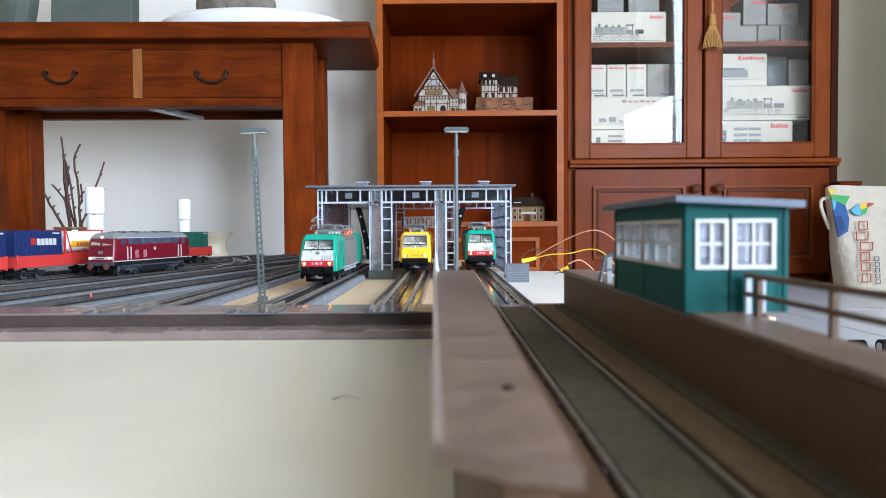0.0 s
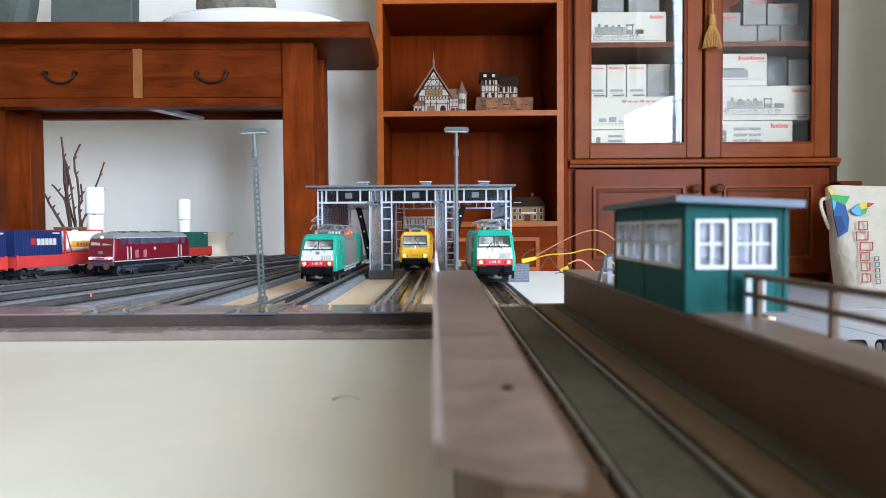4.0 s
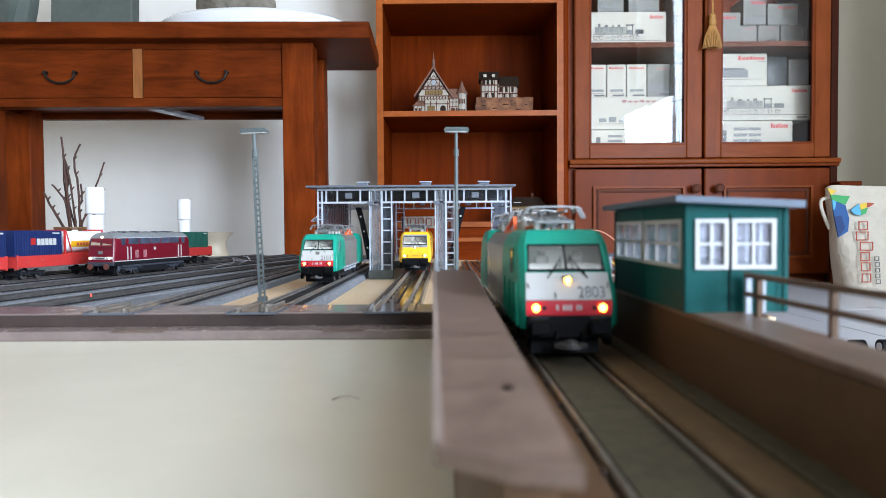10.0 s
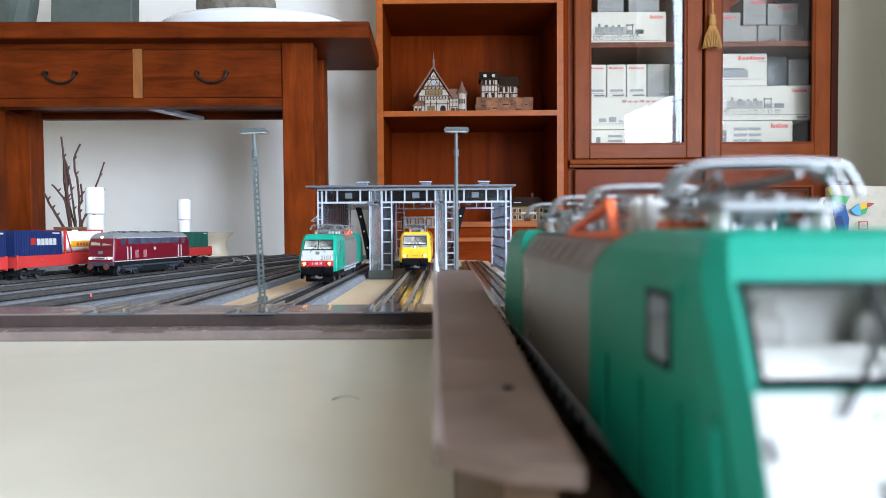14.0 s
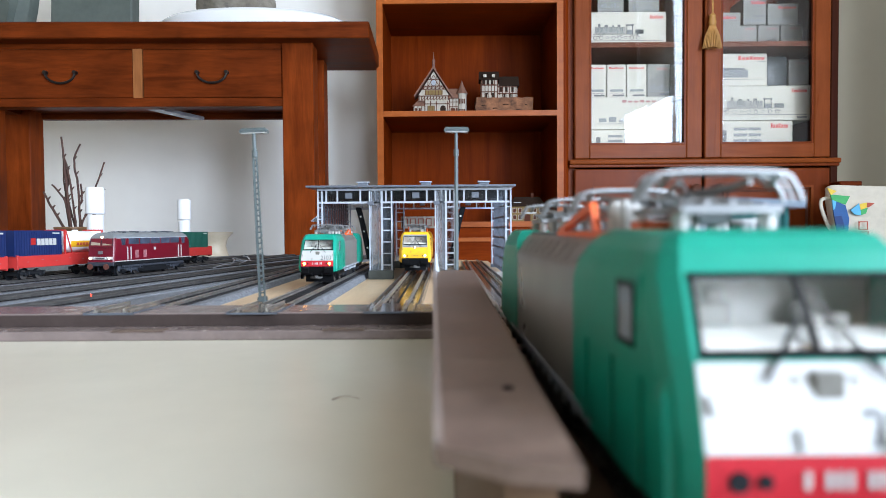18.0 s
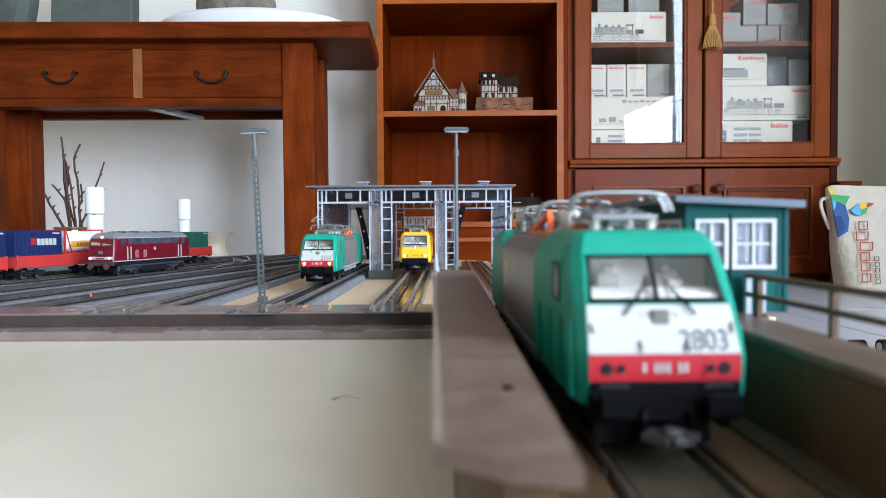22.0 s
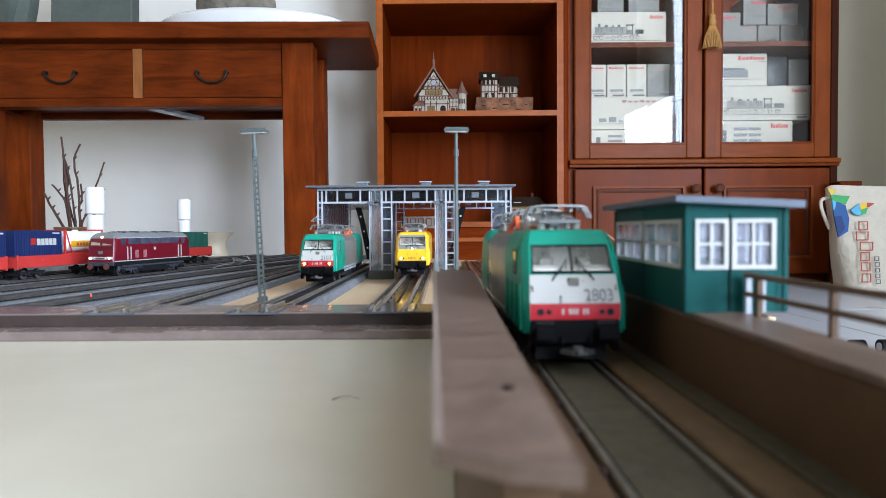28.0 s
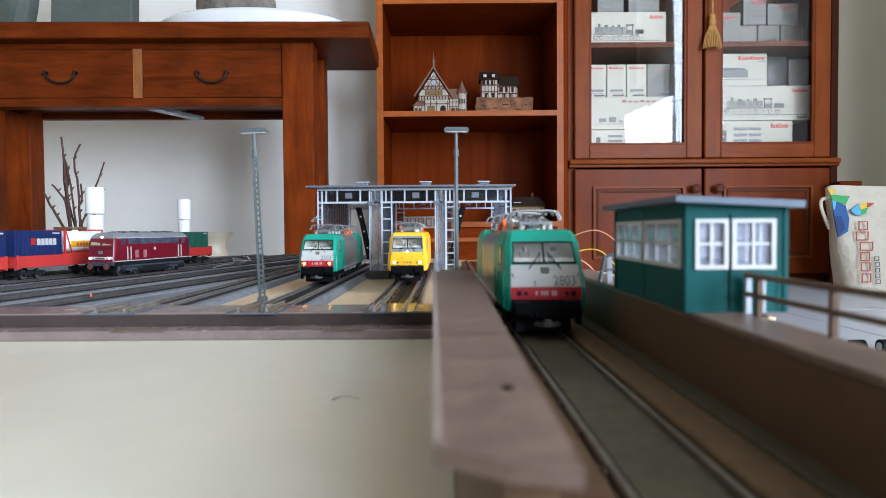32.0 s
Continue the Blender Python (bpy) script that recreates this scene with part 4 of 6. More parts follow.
            again(first, pose(-0.00865 if i % 2 else 0.00865, 0.01 + (i // 2) * L / 21, 0))
        track_end(t, top, clip)
        return t
    part("sleeper_web", B(-0.0142, 0.0142, 0, L, zb - 0.002, zb - 0.0003), "sleeper", t, smooth=False)
    n = int(L / 0.0068)
    first = part("sleeper", B(-0.0145, 0.0145, 0, 0.0032, zb - 0.001, zb + 0.0004), "sleeper", t, smooth=False)
    first.matrix_basis = pose(0, 0.003, 0)
    for i in range(1, n):
        again(first, pose(0, 0.003 + i * L / n, 0))
    for s in (-1, 1):
        part("rail", rail_bar(s * 0.00865, 0, L, top), "rail" if clip else "rail_dark", t, smooth=False)
    track_end(t, top, clip)
    return t


def track_end(t, top, clip):
    """Clear end piece with bright clips where a track meets the pit."""
    if not clip:
        return
    z = 0.1263
    y0, y1 = -0.0055, 0.039
    part("end_base", B(-0.0146, 0.0146, y0, y1, z, z + 0.0005), "glossbrown", t, "glossy end piece lying on the ledge", smooth=False)
    for x in (-0.0148, 0.0148):
        part("end_edge", B(x - 0.0004, x + 0.0004, y0, y1, z, z + 0.0009), "shed", t, "clear pale edge of the end piece", smooth=False)
    part("end_edge", B(-0.0152, 0.0152, y0 - 0.0005, y0, z - 0.0008, z + 0.0005), "shed", t, "clear pale edge of the end piece", smooth=False)
    for s in (-1, 1):
        part("end_rail", rail_bar(s * 0.00865, y0 + 0.001, y1, z + 0.0028), "rail", t, "bright rail end", smooth=False)
        part("clip", B(s * 0.00865 - 0.0016, s * 0.00865 + 0.0016, y0 + 0.002, y0 + 0.005, z + 0.0005, z + 0.0012), "rail_dark", t, smooth=False)


def rail_bar(x, y0, y1, top):
    bm = bmx()
    prism(bm, [(x - 0.0011, top - 0.0026), (x + 0.0011, top - 0.0026), (x + 0.0011, top - 0.0021), (x + 0.0003, top - 0.0017), (x + 0.0003, top - 0.0009),
               (x + 0.0006, top - 0.0007), (x + 0.0006, top), (x - 0.0006, top), (x - 0.0006, top - 0.0007), (x - 0.0003, top - 0.0009), (x - 0.0003, top - 0.0017), (x - 0.0011, top - 0.0021)], y0, y1)
    return bm


LEFT_TOP = 0.1235


def build_tracks():
    track(0.041, 0.405, 0.041, 1.02, RAIL, 0, "dark track leading into the engine shed")
    track(-0.0335, 0.394, -0.0335, 1.02, RAIL - 0.0018, 0, "track with shiny rails leading into the engine shed", clip=True)
    track(-0.1150, 0.394, -0.1150, 1.02, RAIL - 0.003, 1.15, "ballasted track leading into the engine shed", clip=True)
    track(-0.2010, 0.396, -0.2010, 1.05, LEFT_TOP + 0.0015, 1.3, "ballasted siding ending at the pit", clip=True)
    for x in (-0.251, -0.322, -0.393, -0.464, -0.535):
        k = 0.176
        ys = 0.45
        ye = 1.46
        track(x + (ys - 0.765) * k, ys, x + (ye - 0.765) * k, ye, LEFT_TOP, 1.5, "grey ballasted model track on the baseboard")
    # loose wire ends and a small buffer on the far tracks
    for pts in ([(-0.317, 0.899, 0.1250), (-0.323, 0.956, 0.1262), (-0.326, 1.004, 0.1252), (-0.352, 1.097, 0.1275), (-0.377, 1.163, 0.1265), (-0.395, 1.236, 0.1250)],
                [(-0.314, 1.002, 0.1250), (-0.316, 1.037, 0.1270), (-0.332, 1.114, 0.1262), (-0.364, 1.207, 0.1280), (-0.396, 1.288, 0.1265), (-0.419, 1.378, 0.1252)],
                [(-0.352, 1.09, 0.1252), (-0.340, 1.08, 0.1275), (-0.328, 1.10, 0.1252)]):
        solid("loose_wire", T(smooth_line(pts), 0.0008, 6), "shed_lt", "pale loose wire end curling on the track", "wire")
    solid("red_indicator", T([(-0.291, 0.538, 0.1222), (-0.291, 0.538, 0.1242)], 0.0005, 10), "redlamp", "tiny glowing red indicator beside the track", "light")


def smooth_line(pts, n=8):
    p = [Vector(q) for q in pts]
    p = [p[0]] + p + [p[-1]]
    out = []
    for i in range(1, len(p) - 2):
        for j in range(n):
            t = j / n
            out.append(0.5 * (2 * p[i] + (p[i + 1] - p[i - 1]) * t + (2 * p[i - 1] - 5 * p[i] + 4 * p[i + 1] - p[i + 2]) * t * t
                              + (3 * p[i] - p[i - 1] - 3 * p[i + 1] + p[i + 2]) * t ** 3))
    return out + [p[-2]]


# ---- the transfer bridge ----
def build_bridge():
    b = thing("transfer_bridge", 0, 0, 0, "brown plastic transfer bridge with a track between two girders", "bridge")
    top = 0.1505
    ye = 0.398
    poly = [(-0.0066, ye), (-0.0012, 0.0735), (0.0030, 0.0710), (0.0070, 0.0680), (0.0142, 0.0665), (0.0172, ye)]
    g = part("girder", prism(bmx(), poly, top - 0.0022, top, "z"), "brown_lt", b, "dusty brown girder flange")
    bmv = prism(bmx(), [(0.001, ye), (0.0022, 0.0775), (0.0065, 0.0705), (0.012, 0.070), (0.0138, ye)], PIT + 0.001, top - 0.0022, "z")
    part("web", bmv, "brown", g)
    # the bright glint on the raised lip is painted as a paler brown
    part("lip", prism(bmx(), [(-0.0072, ye), (-0.0015, 0.0745), (-0.0004, 0.0740), (-0.0050, ye)], top - 0.0018, top + 0.0005, "z"), "brown_glint", g, "raised lip along the flange, its highlight put into the colour")
    part("stud", T([(0.0096, 0.1005, top - 0.0004), (0.0096, 0.1005, top + 0.0003)], 0.0009, 12), "black", g, "dark round hole plug")
    part("pin", T([(-0.0050, 0.388, top), (-0.0054, 0.387, top + 0.012)], 0.0018, 8, 0.0004), "shed_lt", g, "pale tapered pin")
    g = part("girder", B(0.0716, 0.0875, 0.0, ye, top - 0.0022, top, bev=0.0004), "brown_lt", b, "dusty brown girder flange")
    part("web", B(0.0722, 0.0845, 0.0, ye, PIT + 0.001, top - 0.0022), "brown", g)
    part("bracket", B(0.0876, 0.0960, 0.194, 0.266, top - 0.0040, top - 0.0012, bev=0.0004), "brown", g)
    zd = RAIL - 0.0028
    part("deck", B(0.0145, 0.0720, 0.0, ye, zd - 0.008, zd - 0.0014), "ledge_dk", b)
    part("centre_panel", B(0.0334, 0.0502, 0.0, ye, zd - 0.0014, RAIL - 0.0006, bev=0.0005), "deck", b, "dark olive panel between the rails")
    part("plank", B(0.0150, 0.0303, 0.0, ye, zd - 0.0014, RAIL - 0.0010, bev=0.0005), "brown", b)
    part("plank", B(0.0541, 0.0647, 0.0, ye - 0.004, zd - 0.0014, RAIL + 0.0006, bev=0.0006), "deck_brown", b, "worn brown walkway plank")
    part("plank", B(0.0655, 0.0720, 0.0, ye - 0.002, zd - 0.0014, RAIL + 0.0008, bev=0.0006), "deck", b, "worn olive walkway plank")
    for x in (0.0320, 0.0520):
        prof = [(-0.0011, RAIL - 0.0030), (0.0011, RAIL - 0.0030), (0.0009, RAIL - 0.0008), (0.0006, RAIL - 0.0002), (0.0002, RAIL), (-0.0002, RAIL), (-0.0006, RAIL - 0.0002), (-0.0009, RAIL - 0.0008)]
        bm = bmx()
        loft(bm, [[(x + k + px, y, pz) for px, pz in prof] for y, k in ((0.0, 0.0008), (0.20, 0.0), (ye + 0.006, -0.0004))])
        part("rail", bm, "rail_worn", b, "worn hollow metal rail")
    for i in range(14):
        y = 0.075 + i * 0.0245
        part("rail_chair", B(0.0302, 0.0308, y, y + 0.0035, RAIL - 0.0016, RAIL - 0.0006), "ledge_dk", b, smooth=False)
    for x0, x1 in ((0.0178, 0.0296), (0.0340, 0.0506), (0.0560, 0.0690)):
        part("joint_plate", B(x0, x1, ye - 0.004, ye + 0.004, RAIL - 0.0012, RAIL - 0.0002, bev=0.0003), "ledge", b, "pale joint plate at the end of the bridge")
    # the handrail along the outer edge
    r = part("handrail", T([(0.0862, 0.004, top + 0.0110), (0.0862, 0.188, top + 0.0110)], 0.00085, 8), "brown", b, "brown plastic handrail")
    part("mid_rail", T([(0.0862, 0.004, top + 0.0056), (0.0862, 0.188, top + 0.0056)], 0.00075, 8), "brown", r)
    for y in (0.180, 0.1455, 0.111, 0.0765, 0.042, 0.010):
        part("post", B(0.0855, 0.0869, y - 0.0008, y + 0.0008, top, top + 0.0110), "brown", r)
    for x in (0.0868, 0.0908):
        part("pale_post", B(x - 0.0008, x + 0.0008, 0.1872, 0.1886, top, top + 0.0105), "shed_lt", r, "pale grey plastic post")
    r = part("end_railing", T([(0.070, 0.297, top + 0.0005), (0.0725, 0.297, top + 0.0118), (0.0745, 0.297, top + 0.0125), (0.087, 0.297, top + 0.0125)], 0.0009, 8), "shed", b, "grey plastic end railing")
    for x in (0.0745, 0.0795, 0.0845):
        part("post", B(x - 0.0011, x + 0.0011, 0.2965, 0.2980, top, top + 0.0120), "shed_lt", r)
    part("mid_rail", T([(0.0716, 0.297, top + 0.006), (0.087, 0.297, top + 0.006)], 0.0007, 8), "shed", r)


def wall_with_openings(x0, x1, z0, z1, t, holes):
    """An upright wall in x and z, t thick in y, with openings that all have one sill and head height, in one piece."""
    xs = [x0] + [v for h in holes for v in h[:2]] + [x1]
    zs = [z0, holes[0][2], holes[0][3], z1]
    bm = bmx()
    g = [[bm.verts.new((x, 0, z)) for x in xs] for z in zs]
    fs = [bm.faces.new((g[j][i], g[j][i + 1], g[j + 1][i + 1], g[j + 1][i])) for j in range(3) for i in range(len(xs) - 1) if not (j == 1 and i % 2)]
    more = bmesh.ops.extrude_face_region(bm, geom=fs, use_keep_orig=True)
    bmesh.ops.translate(bm, vec=(0, t, 0), verts=[v for v in more["geom"] if isinstance(v, bmesh.types.BMVert)])
    return bm


def build_hut():
    h = thing("control_hut", 0.0696, 0.190, 0.1505, "dark green plastic control hut with white windows on the bridge", "hut")
    W, D, H = 0.0294, 0.078, 0.0315
    t = 0.0008
    sides = (("front", (0, 0, 0, 0, 0, 0), W, [(0.0030, 0.0120, 0.0128, 0.0268), (0.0136, 0.0257, 0.0128, 0.0268)]),
             ("left", (0, D, 0, 0, 0, -90), D, [(0.0037, 0.0376, 0.0128, 0.0268), (0.0402, D - 0.0026, 0.0128, 0.0268)]),
             ("right", (W, 0, 0, 0, 0, 90), D, [(0.006, 0.034, 0.0128, 0.0268), (0.042, 0.070, 0.0128, 0.0268)]),
             ("back", (W, D, 0, 0, 0, 180), W, [(0.004, 0.013, 0.0128, 0.0268), (0.0165, 0.0255, 0.0128, 0.0268)]))
    for side, at, L, holes in sides:
        w = part("wall", wall_with_openings(0, L, 0, H, t, holes), "hut", h, at=at, smooth=False)
        n = int(L / 0.0026)
        for i in range(1, n):
            x = L * i / n
            if not any(a - 0.001 < x < b + 0.001 for a, b, *_ in holes):
                part("batten", B(x - 0.00016, x + 0.00016, -0.0002, 0, 0.0004, H - 0.0004), "hut", w, smooth=False)
        for x in (0.0, L - 0.0011):
            part("corner_board", B(x, x + 0.0011, -0.0004, 0, 0, H), "hut", w, smooth=False)
        for a, b, z0, z1 in holes:
            f = part("window", frame_of(a - 0.0003, b + 0.0003, z0 - 0.0003, z1 + 0.0003, -0.0006, t + 0.0003, 0.0012), "white", w, "white window frame")
            bm = bmx()
            k = 2 if L == W else 3
            for i in range(1, k):
                x = a + (b - a) * i / k
                box(bm, x - 0.0004, x + 0.0004, -0.0002, t, z0 + 0.0009, z1 - 0.0009)
            z = z0 + (z1 - z0) * 0.5
            box(bm, a + 0.0009, b - 0.0009, -0.0001, t - 0.0001, z - 0.0004, z + 0.0004)
            f2 = part("glazing_bar", bm, "white", w, smooth=False)
            p = part("pane", B(a + 0.0008, b - 0.0008, t * 0.5, t * 0.7, z0 + 0.0008, z1 - 0.0008), "milky", w)
            p.visible_shadow = False
    part("door", B(0.01265, 0.01295, -0.0004, 0.0, 0.0005, 0.0285), "black", h, "dark door joint")
    part("floor_plate", B(0.001, W - 0.001, 0.001, D - 0.001, 0.0002, 0.001), "hut", h)
    part("desk", B(0.012, W - 0.002, 0.008, 0.03, 0.001, 0.0135), "cabgrey", h, "small grey control desk")
    rf = loft(bmx(), [[(-0.0042, -0.0042, H + 0.0005), (W + 0.0030, -0.0042, H - 0.0014), (W + 0.0030, D + 0.004, H - 0.0014), (-0.0042, D + 0.004, H + 0.0005)],
                      [(-0.0042, -0.0042, H + 0.0023), (W + 0.0030, -0.0042, H + 0.0006), (W + 0.0030, D + 0.004, H + 0.0006), (-0.0042, D + 0.004, H + 0.0023)]])
    part("roof", rf, "hutroof", h, "blue-grey flat roof", smooth=False)


# ---- the engine shed ----
def build_shed():
    y0, y1 = 0.77, 1.01
    z0, zt = BOARD, 0.2240
    s = thing("engine_shed", 0, 0, 0, "grey plastic three-stall engine shed with glazed sides", "engine shed")
    part("roof", B(-0.160, 0.0825, y0 - 0.012, y1 + 0.012, zt + 0.0006, zt + 0.0030, bev=0.0006), "shed", s)
    for x in (-0.095, -0.0215, 0.046):
        v = part("roof_vent", B(x - 0.006, x + 0.006, y0 - 0.004, y0 + 0.010, zt + 0.003, zt + 0.0065, bev=0.0008), "shed", s)
        part("cap", B(x - 0.0072, x + 0.0072, y0 - 0.005, y0 + 0.011, zt + 0.0065, zt + 0.0075), "shed_lt", v)
    hb = 0.2065
    edges = ((-0.1490, -0.1425), (-0.0885, -0.0610), (-0.0115, 0.0125), (0.0710, 0.0785))
    for yy in (y0, y1 - 0.01):
        part("header_beam", B(-0.149, 0.0785, yy, yy + 0.003, hb, hb + 0.0022), "shed_lt", s)
        part("header_beam", B(-0.149, 0.0785, yy, yy + 0.003, zt - 0.0025, zt), "shed_lt", s)
        part("header_panel", B(-0.149, 0.0785, yy + 0.004, yy + 0.005, hb, zt), "smoke", s, "clear grey plastic pane").visible_shadow = False
        for x in (-0.1385, -0.1255, -0.0985, -0.0805, -0.0685, -0.0465, -0.0205, -0.0035, 0.0065, 0.0230, 0.0490, 0.0625):
            part("header_post", B(x - 0.0009, x + 0.0009, yy + 0.0004, yy + 0.0028, hb + 0.0022, zt - 0.0025), "shed_lt", s)
        for x in (-0.112, -0.0335, 0.036):
            part("lamp_box", B(x - 0.0042, x + 0.0042, yy - 0.002, yy + 0.0002, hb + 0.0055, hb + 0.0125, bev=0.0006), "shed", s)
        for x0, x1 in edges:
            wide = x1 - x0 > 0.015
            for a in ((x0, x0 + 0.0018), (x1 - 0.0018, x1)):
                part("post", B(a[0], a[1], yy - 0.001, yy + 0.0032, z0 + 0.002, zt - 0.003, bev=0.0003), "shed_lt", s)
            if wide:
                m = x0 + (x1 - x0) * 0.55
                part("post", B(m - 0.0012, m + 0.0012, yy - 0.001, yy + 0.003, z0 + 0.002, zt - 0.003), "shed_lt", s)
                part("pier", B(x0 + 0.0018, m - 0.0012, yy, yy + 0.002, z0 + 0.004, zt - 0.003), "pier", s, "smoky grey pier panel")
                # thin ribs that also stand for the highlight lines down the pier
                for q, rw, rm in ((0.22, 0.0003, "shed_lt"), (0.70, 0.0004, "shed")):
                    xx = x0 + (m - x0) * q
                    part("pier_rib", B(xx - rw, xx + rw, yy - 0.0004, yy + 0.0004, z0 + 0.01, zt - 0.004), rm, s)
                part("pier_cap", B(x0 - 0.0012, x0 + 0.006, yy - 0.0026, yy - 0.0006, hb - 0.0022, hb + 0.0022, bev=0.0004), "shed", s)
                p = part("pane", B(m + 0.0012, x1 - 0.0018, yy + 0.0008, yy + 0.0014, z0 + 0.004, hb), "smoke", s, "clear grey plastic pane")
                p.visible_shadow = False
                part("foot", B(x0 - 0.001, x1 + 0.001, yy - 0.004, yy + 0.006, z0, z0 + 0.0105, bev=0.0006), "footolive", s)
                for i in range(6):
                    z = z0 + 0.016 + i * 0.0135
                    part("rung", B(m + 0.001, x1 - 0.0016, yy - 0.0004, yy + 0.0026, z, z + 0.0014), "shed_lt", s)
            else:
                for i in range(6):
                    z = z0 + 0.016 + i * 0.0135
                    part("rung", B(x0 + 0.0016, x1 - 0.0016, yy - 0.0004, yy + 0.0026, z, z + 0.0014), "shed_lt", s)
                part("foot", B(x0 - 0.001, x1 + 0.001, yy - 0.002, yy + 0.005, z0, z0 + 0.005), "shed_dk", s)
    # glazed long sides and the frames between the stalls
    # the dim interior is put into the dark posts and beams
    for x in (-0.1475, 0.0755):
        for i in range(12):
            y = y0 + 0.016 + i * 0.0195
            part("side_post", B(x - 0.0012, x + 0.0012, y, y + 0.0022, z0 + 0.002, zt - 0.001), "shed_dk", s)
        for i in range(7):
            z = z0 + 0.006 + i * 0.0135
            part("side_bar", B(x - 0.0008, x + 0.0008, y0 + 0.004, y1 - 0.008, z, z + 0.0016), "shed", s)
        p = part("side_pane", B(x - 0.0003, x + 0.0003, y0 + 0.004, y1 - 0.008, z0 + 0.003, zt - 0.002), "smoke", s, "clear grey plastic pane")
        p.visible_shadow = False
    for x in (-0.075, 0.0005):
        for i in range(1, 4):
            y = y0 + i * 0.058
            part("inner_post", B(x - 0.0025, x + 0.0025, y, y + 0.004, z0, zt), "shed", s)
    for i in range(1, 5):
        y = y0 + i * 0.048
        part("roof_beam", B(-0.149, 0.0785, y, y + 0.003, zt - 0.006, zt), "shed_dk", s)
    # curved black door arms hanging inside the openings
    for x, w in ((-0.0975, 1), (0.0165, -1)):
        pts = [(x - w * 0.006, y0 + 0.02, hb - 0.004), (x - w * 0.001, y0 + 0.016, hb - 0.022), (x + w * 0.004, y0 + 0.012, hb - 0.044), (x + w * 0.0085, y0 + 0.008, hb - 0.066)]
        bm = bmx()
        line = smooth_line(pts, 6)
        loft(bm, [[p + Vector((-0.0033, 0, 0)), p + Vector((0.0033, 0, 0)), p + Vector((0.0033, 0.002, 0)), p + Vector((-0.0033, 0.002, 0))] for p in line])
        a = part("door_arm", bm, "black", s, "curved black arm with pale marks")
        for k in (4, 9, 14):
            p = line[k]
            part("mark", B(p.x - 0.001, p.x + 0.001, p.y - 0.0006, p.y, p.z - 0.001, p.z + 0.001), "white", a)
    part("flap", slab(bmx(), [(-0.163, 0.80, 0.187), (-0.163, 0.86, 0.187), (-0.150, 0.86, 0.1975), (-0.150, 0.80, 0.1975)], 0.0012), "shed_lt", s, "pale sloping flap")
    # low white railing with red frames at the rear of the middle stall
    for x0, x1 in ((-0.066, -0.006),):
        p = part("rear_window_band", B(x0, x1, y1 - 0.0075, y1 - 0.006, z0 + 0.060, z0 + 0.078), "plaster", s, "pale window band")
        for i in range(5):
            a = x0 + (x1 - x0) * (i + 0.15) / 5
            b = x0 + (x1 - x0) * (i + 0.85) / 5
            part("window", frame_of(a, b, z0 + 0.063, z0 + 0.075, y1 - 0.0085, y1 - 0.0075, 0.0012), "rearred", p)


M["pier"] = mat("smoky_pier_plastic", (0.72, 0.75, 0.78), 0.08, var=0.15, scale=140, bump=0.12, bscale=140, spec=0.6)
M["pier"].node_tree.nodes["Principled BSDF"].inputs["Transmission Weight"].default_value = 0.9
M["rearred"] = mat("brick_red_plastic", (0.30, 0.05, 0.025), 0.5, var=0.12, scale=60)


# ---- yard lamps, brick block, wires ----
def yard_lamp(x, y, z, h, lean, lattice=True):
    t = thing("yard_lamp", x, y, z, "grey lattice yard lamp with a flat lamp head", "lamp", "yard lamps")
    t.matrix_basis = pose(x, y, z, 0, lean, 0)
    part("base", B(-0.0030, 0.0030, -0.003, 0.003, 0, 0.004, bev=0.0005), "lampgrey", t)
    zt = h * 0.86
    if lattice:
        for s, w in ((-1, 0.0008), (1, 0.0005)):
            part("mast_leg", loft(bmx(), [[(s * 0.0018 - w, -0.0008, 0.004), (s * 0.0018 + w, -0.0008, 0.004), (s * 0.0018 + w, 0.0008, 0.004), (s * 0.0018 - w, 0.0008, 0.004)],
                                          [(s * 0.0011 - w, -0.0006, zt), (s * 0.0011 + w, -0.0006, zt), (s * 0.0011 + w, 0.0006, zt), (s * 0.0011 - w, 0.0006, zt)]]), "lampgrey", t)
        n = 26
        bm = bmx()
        for i in range(n):
            zz = 0.006 + (zt - 0.008) * i / (n - 1)
            box(bm, -0.0016, 0.0016, -0.0005, 0.0005, zz, zz + 0.0011)
        part("lattice", bm, "lampgrey", t, smooth=False)
    else:
        part("mast", T([(0, 0, 0.004), (0, 0, zt)], 0.0018, 10, 0.0014), "lampgrey", t)
    part("collar", T([(0, 0, zt - 0.003), (0, 0, zt + 0.002)], 0.0020, 10), "lampgrey", t)
    part("mast_top", T([(0, 0, zt), (0, 0, h - 0.003)], 0.0013, 10), "lampgrey", t)
    hd = part("lamp_head", loft(bmx(), [[(-0.0092, -0.003, h - 0.0032), (0.0098, -0.003, h - 0.0032), (0.0098, 0.004, h - 0.0032), (-0.0092, 0.004, h - 0.0032)],
                                        [(-0.0092, -0.0036, h - 0.0016), (0.0098, -0.0036, h - 0.0016), (0.0098, 0.0046, h - 0.0016), (-0.0092, 0.0046, h - 0.0016)],
                                        [(-0.0080, -0.002, h), (0.0086, -0.002, h), (0.0086, 0.003, h), (-0.0080, 0.003, h)]]), "lampgrey", t, smooth=False)
    part("diffuser", B(-0.0085, 0.0090, -0.0024, 0.0034, h - 0.0038, h - 0.0032), "white", hd)
    return t


def build_small():
    yard_lamp(-0.1315, 0.472, 0.1240, 0.1245, -2.2)
    yard_lamp(0.0090, 0.510, BOARD, 0.1365, 0.2, False)
    b = thing("stone_wall_block", 0.0780, 0.700, BOARD + 0.0008, "small grey model stone wall block", "wall block")
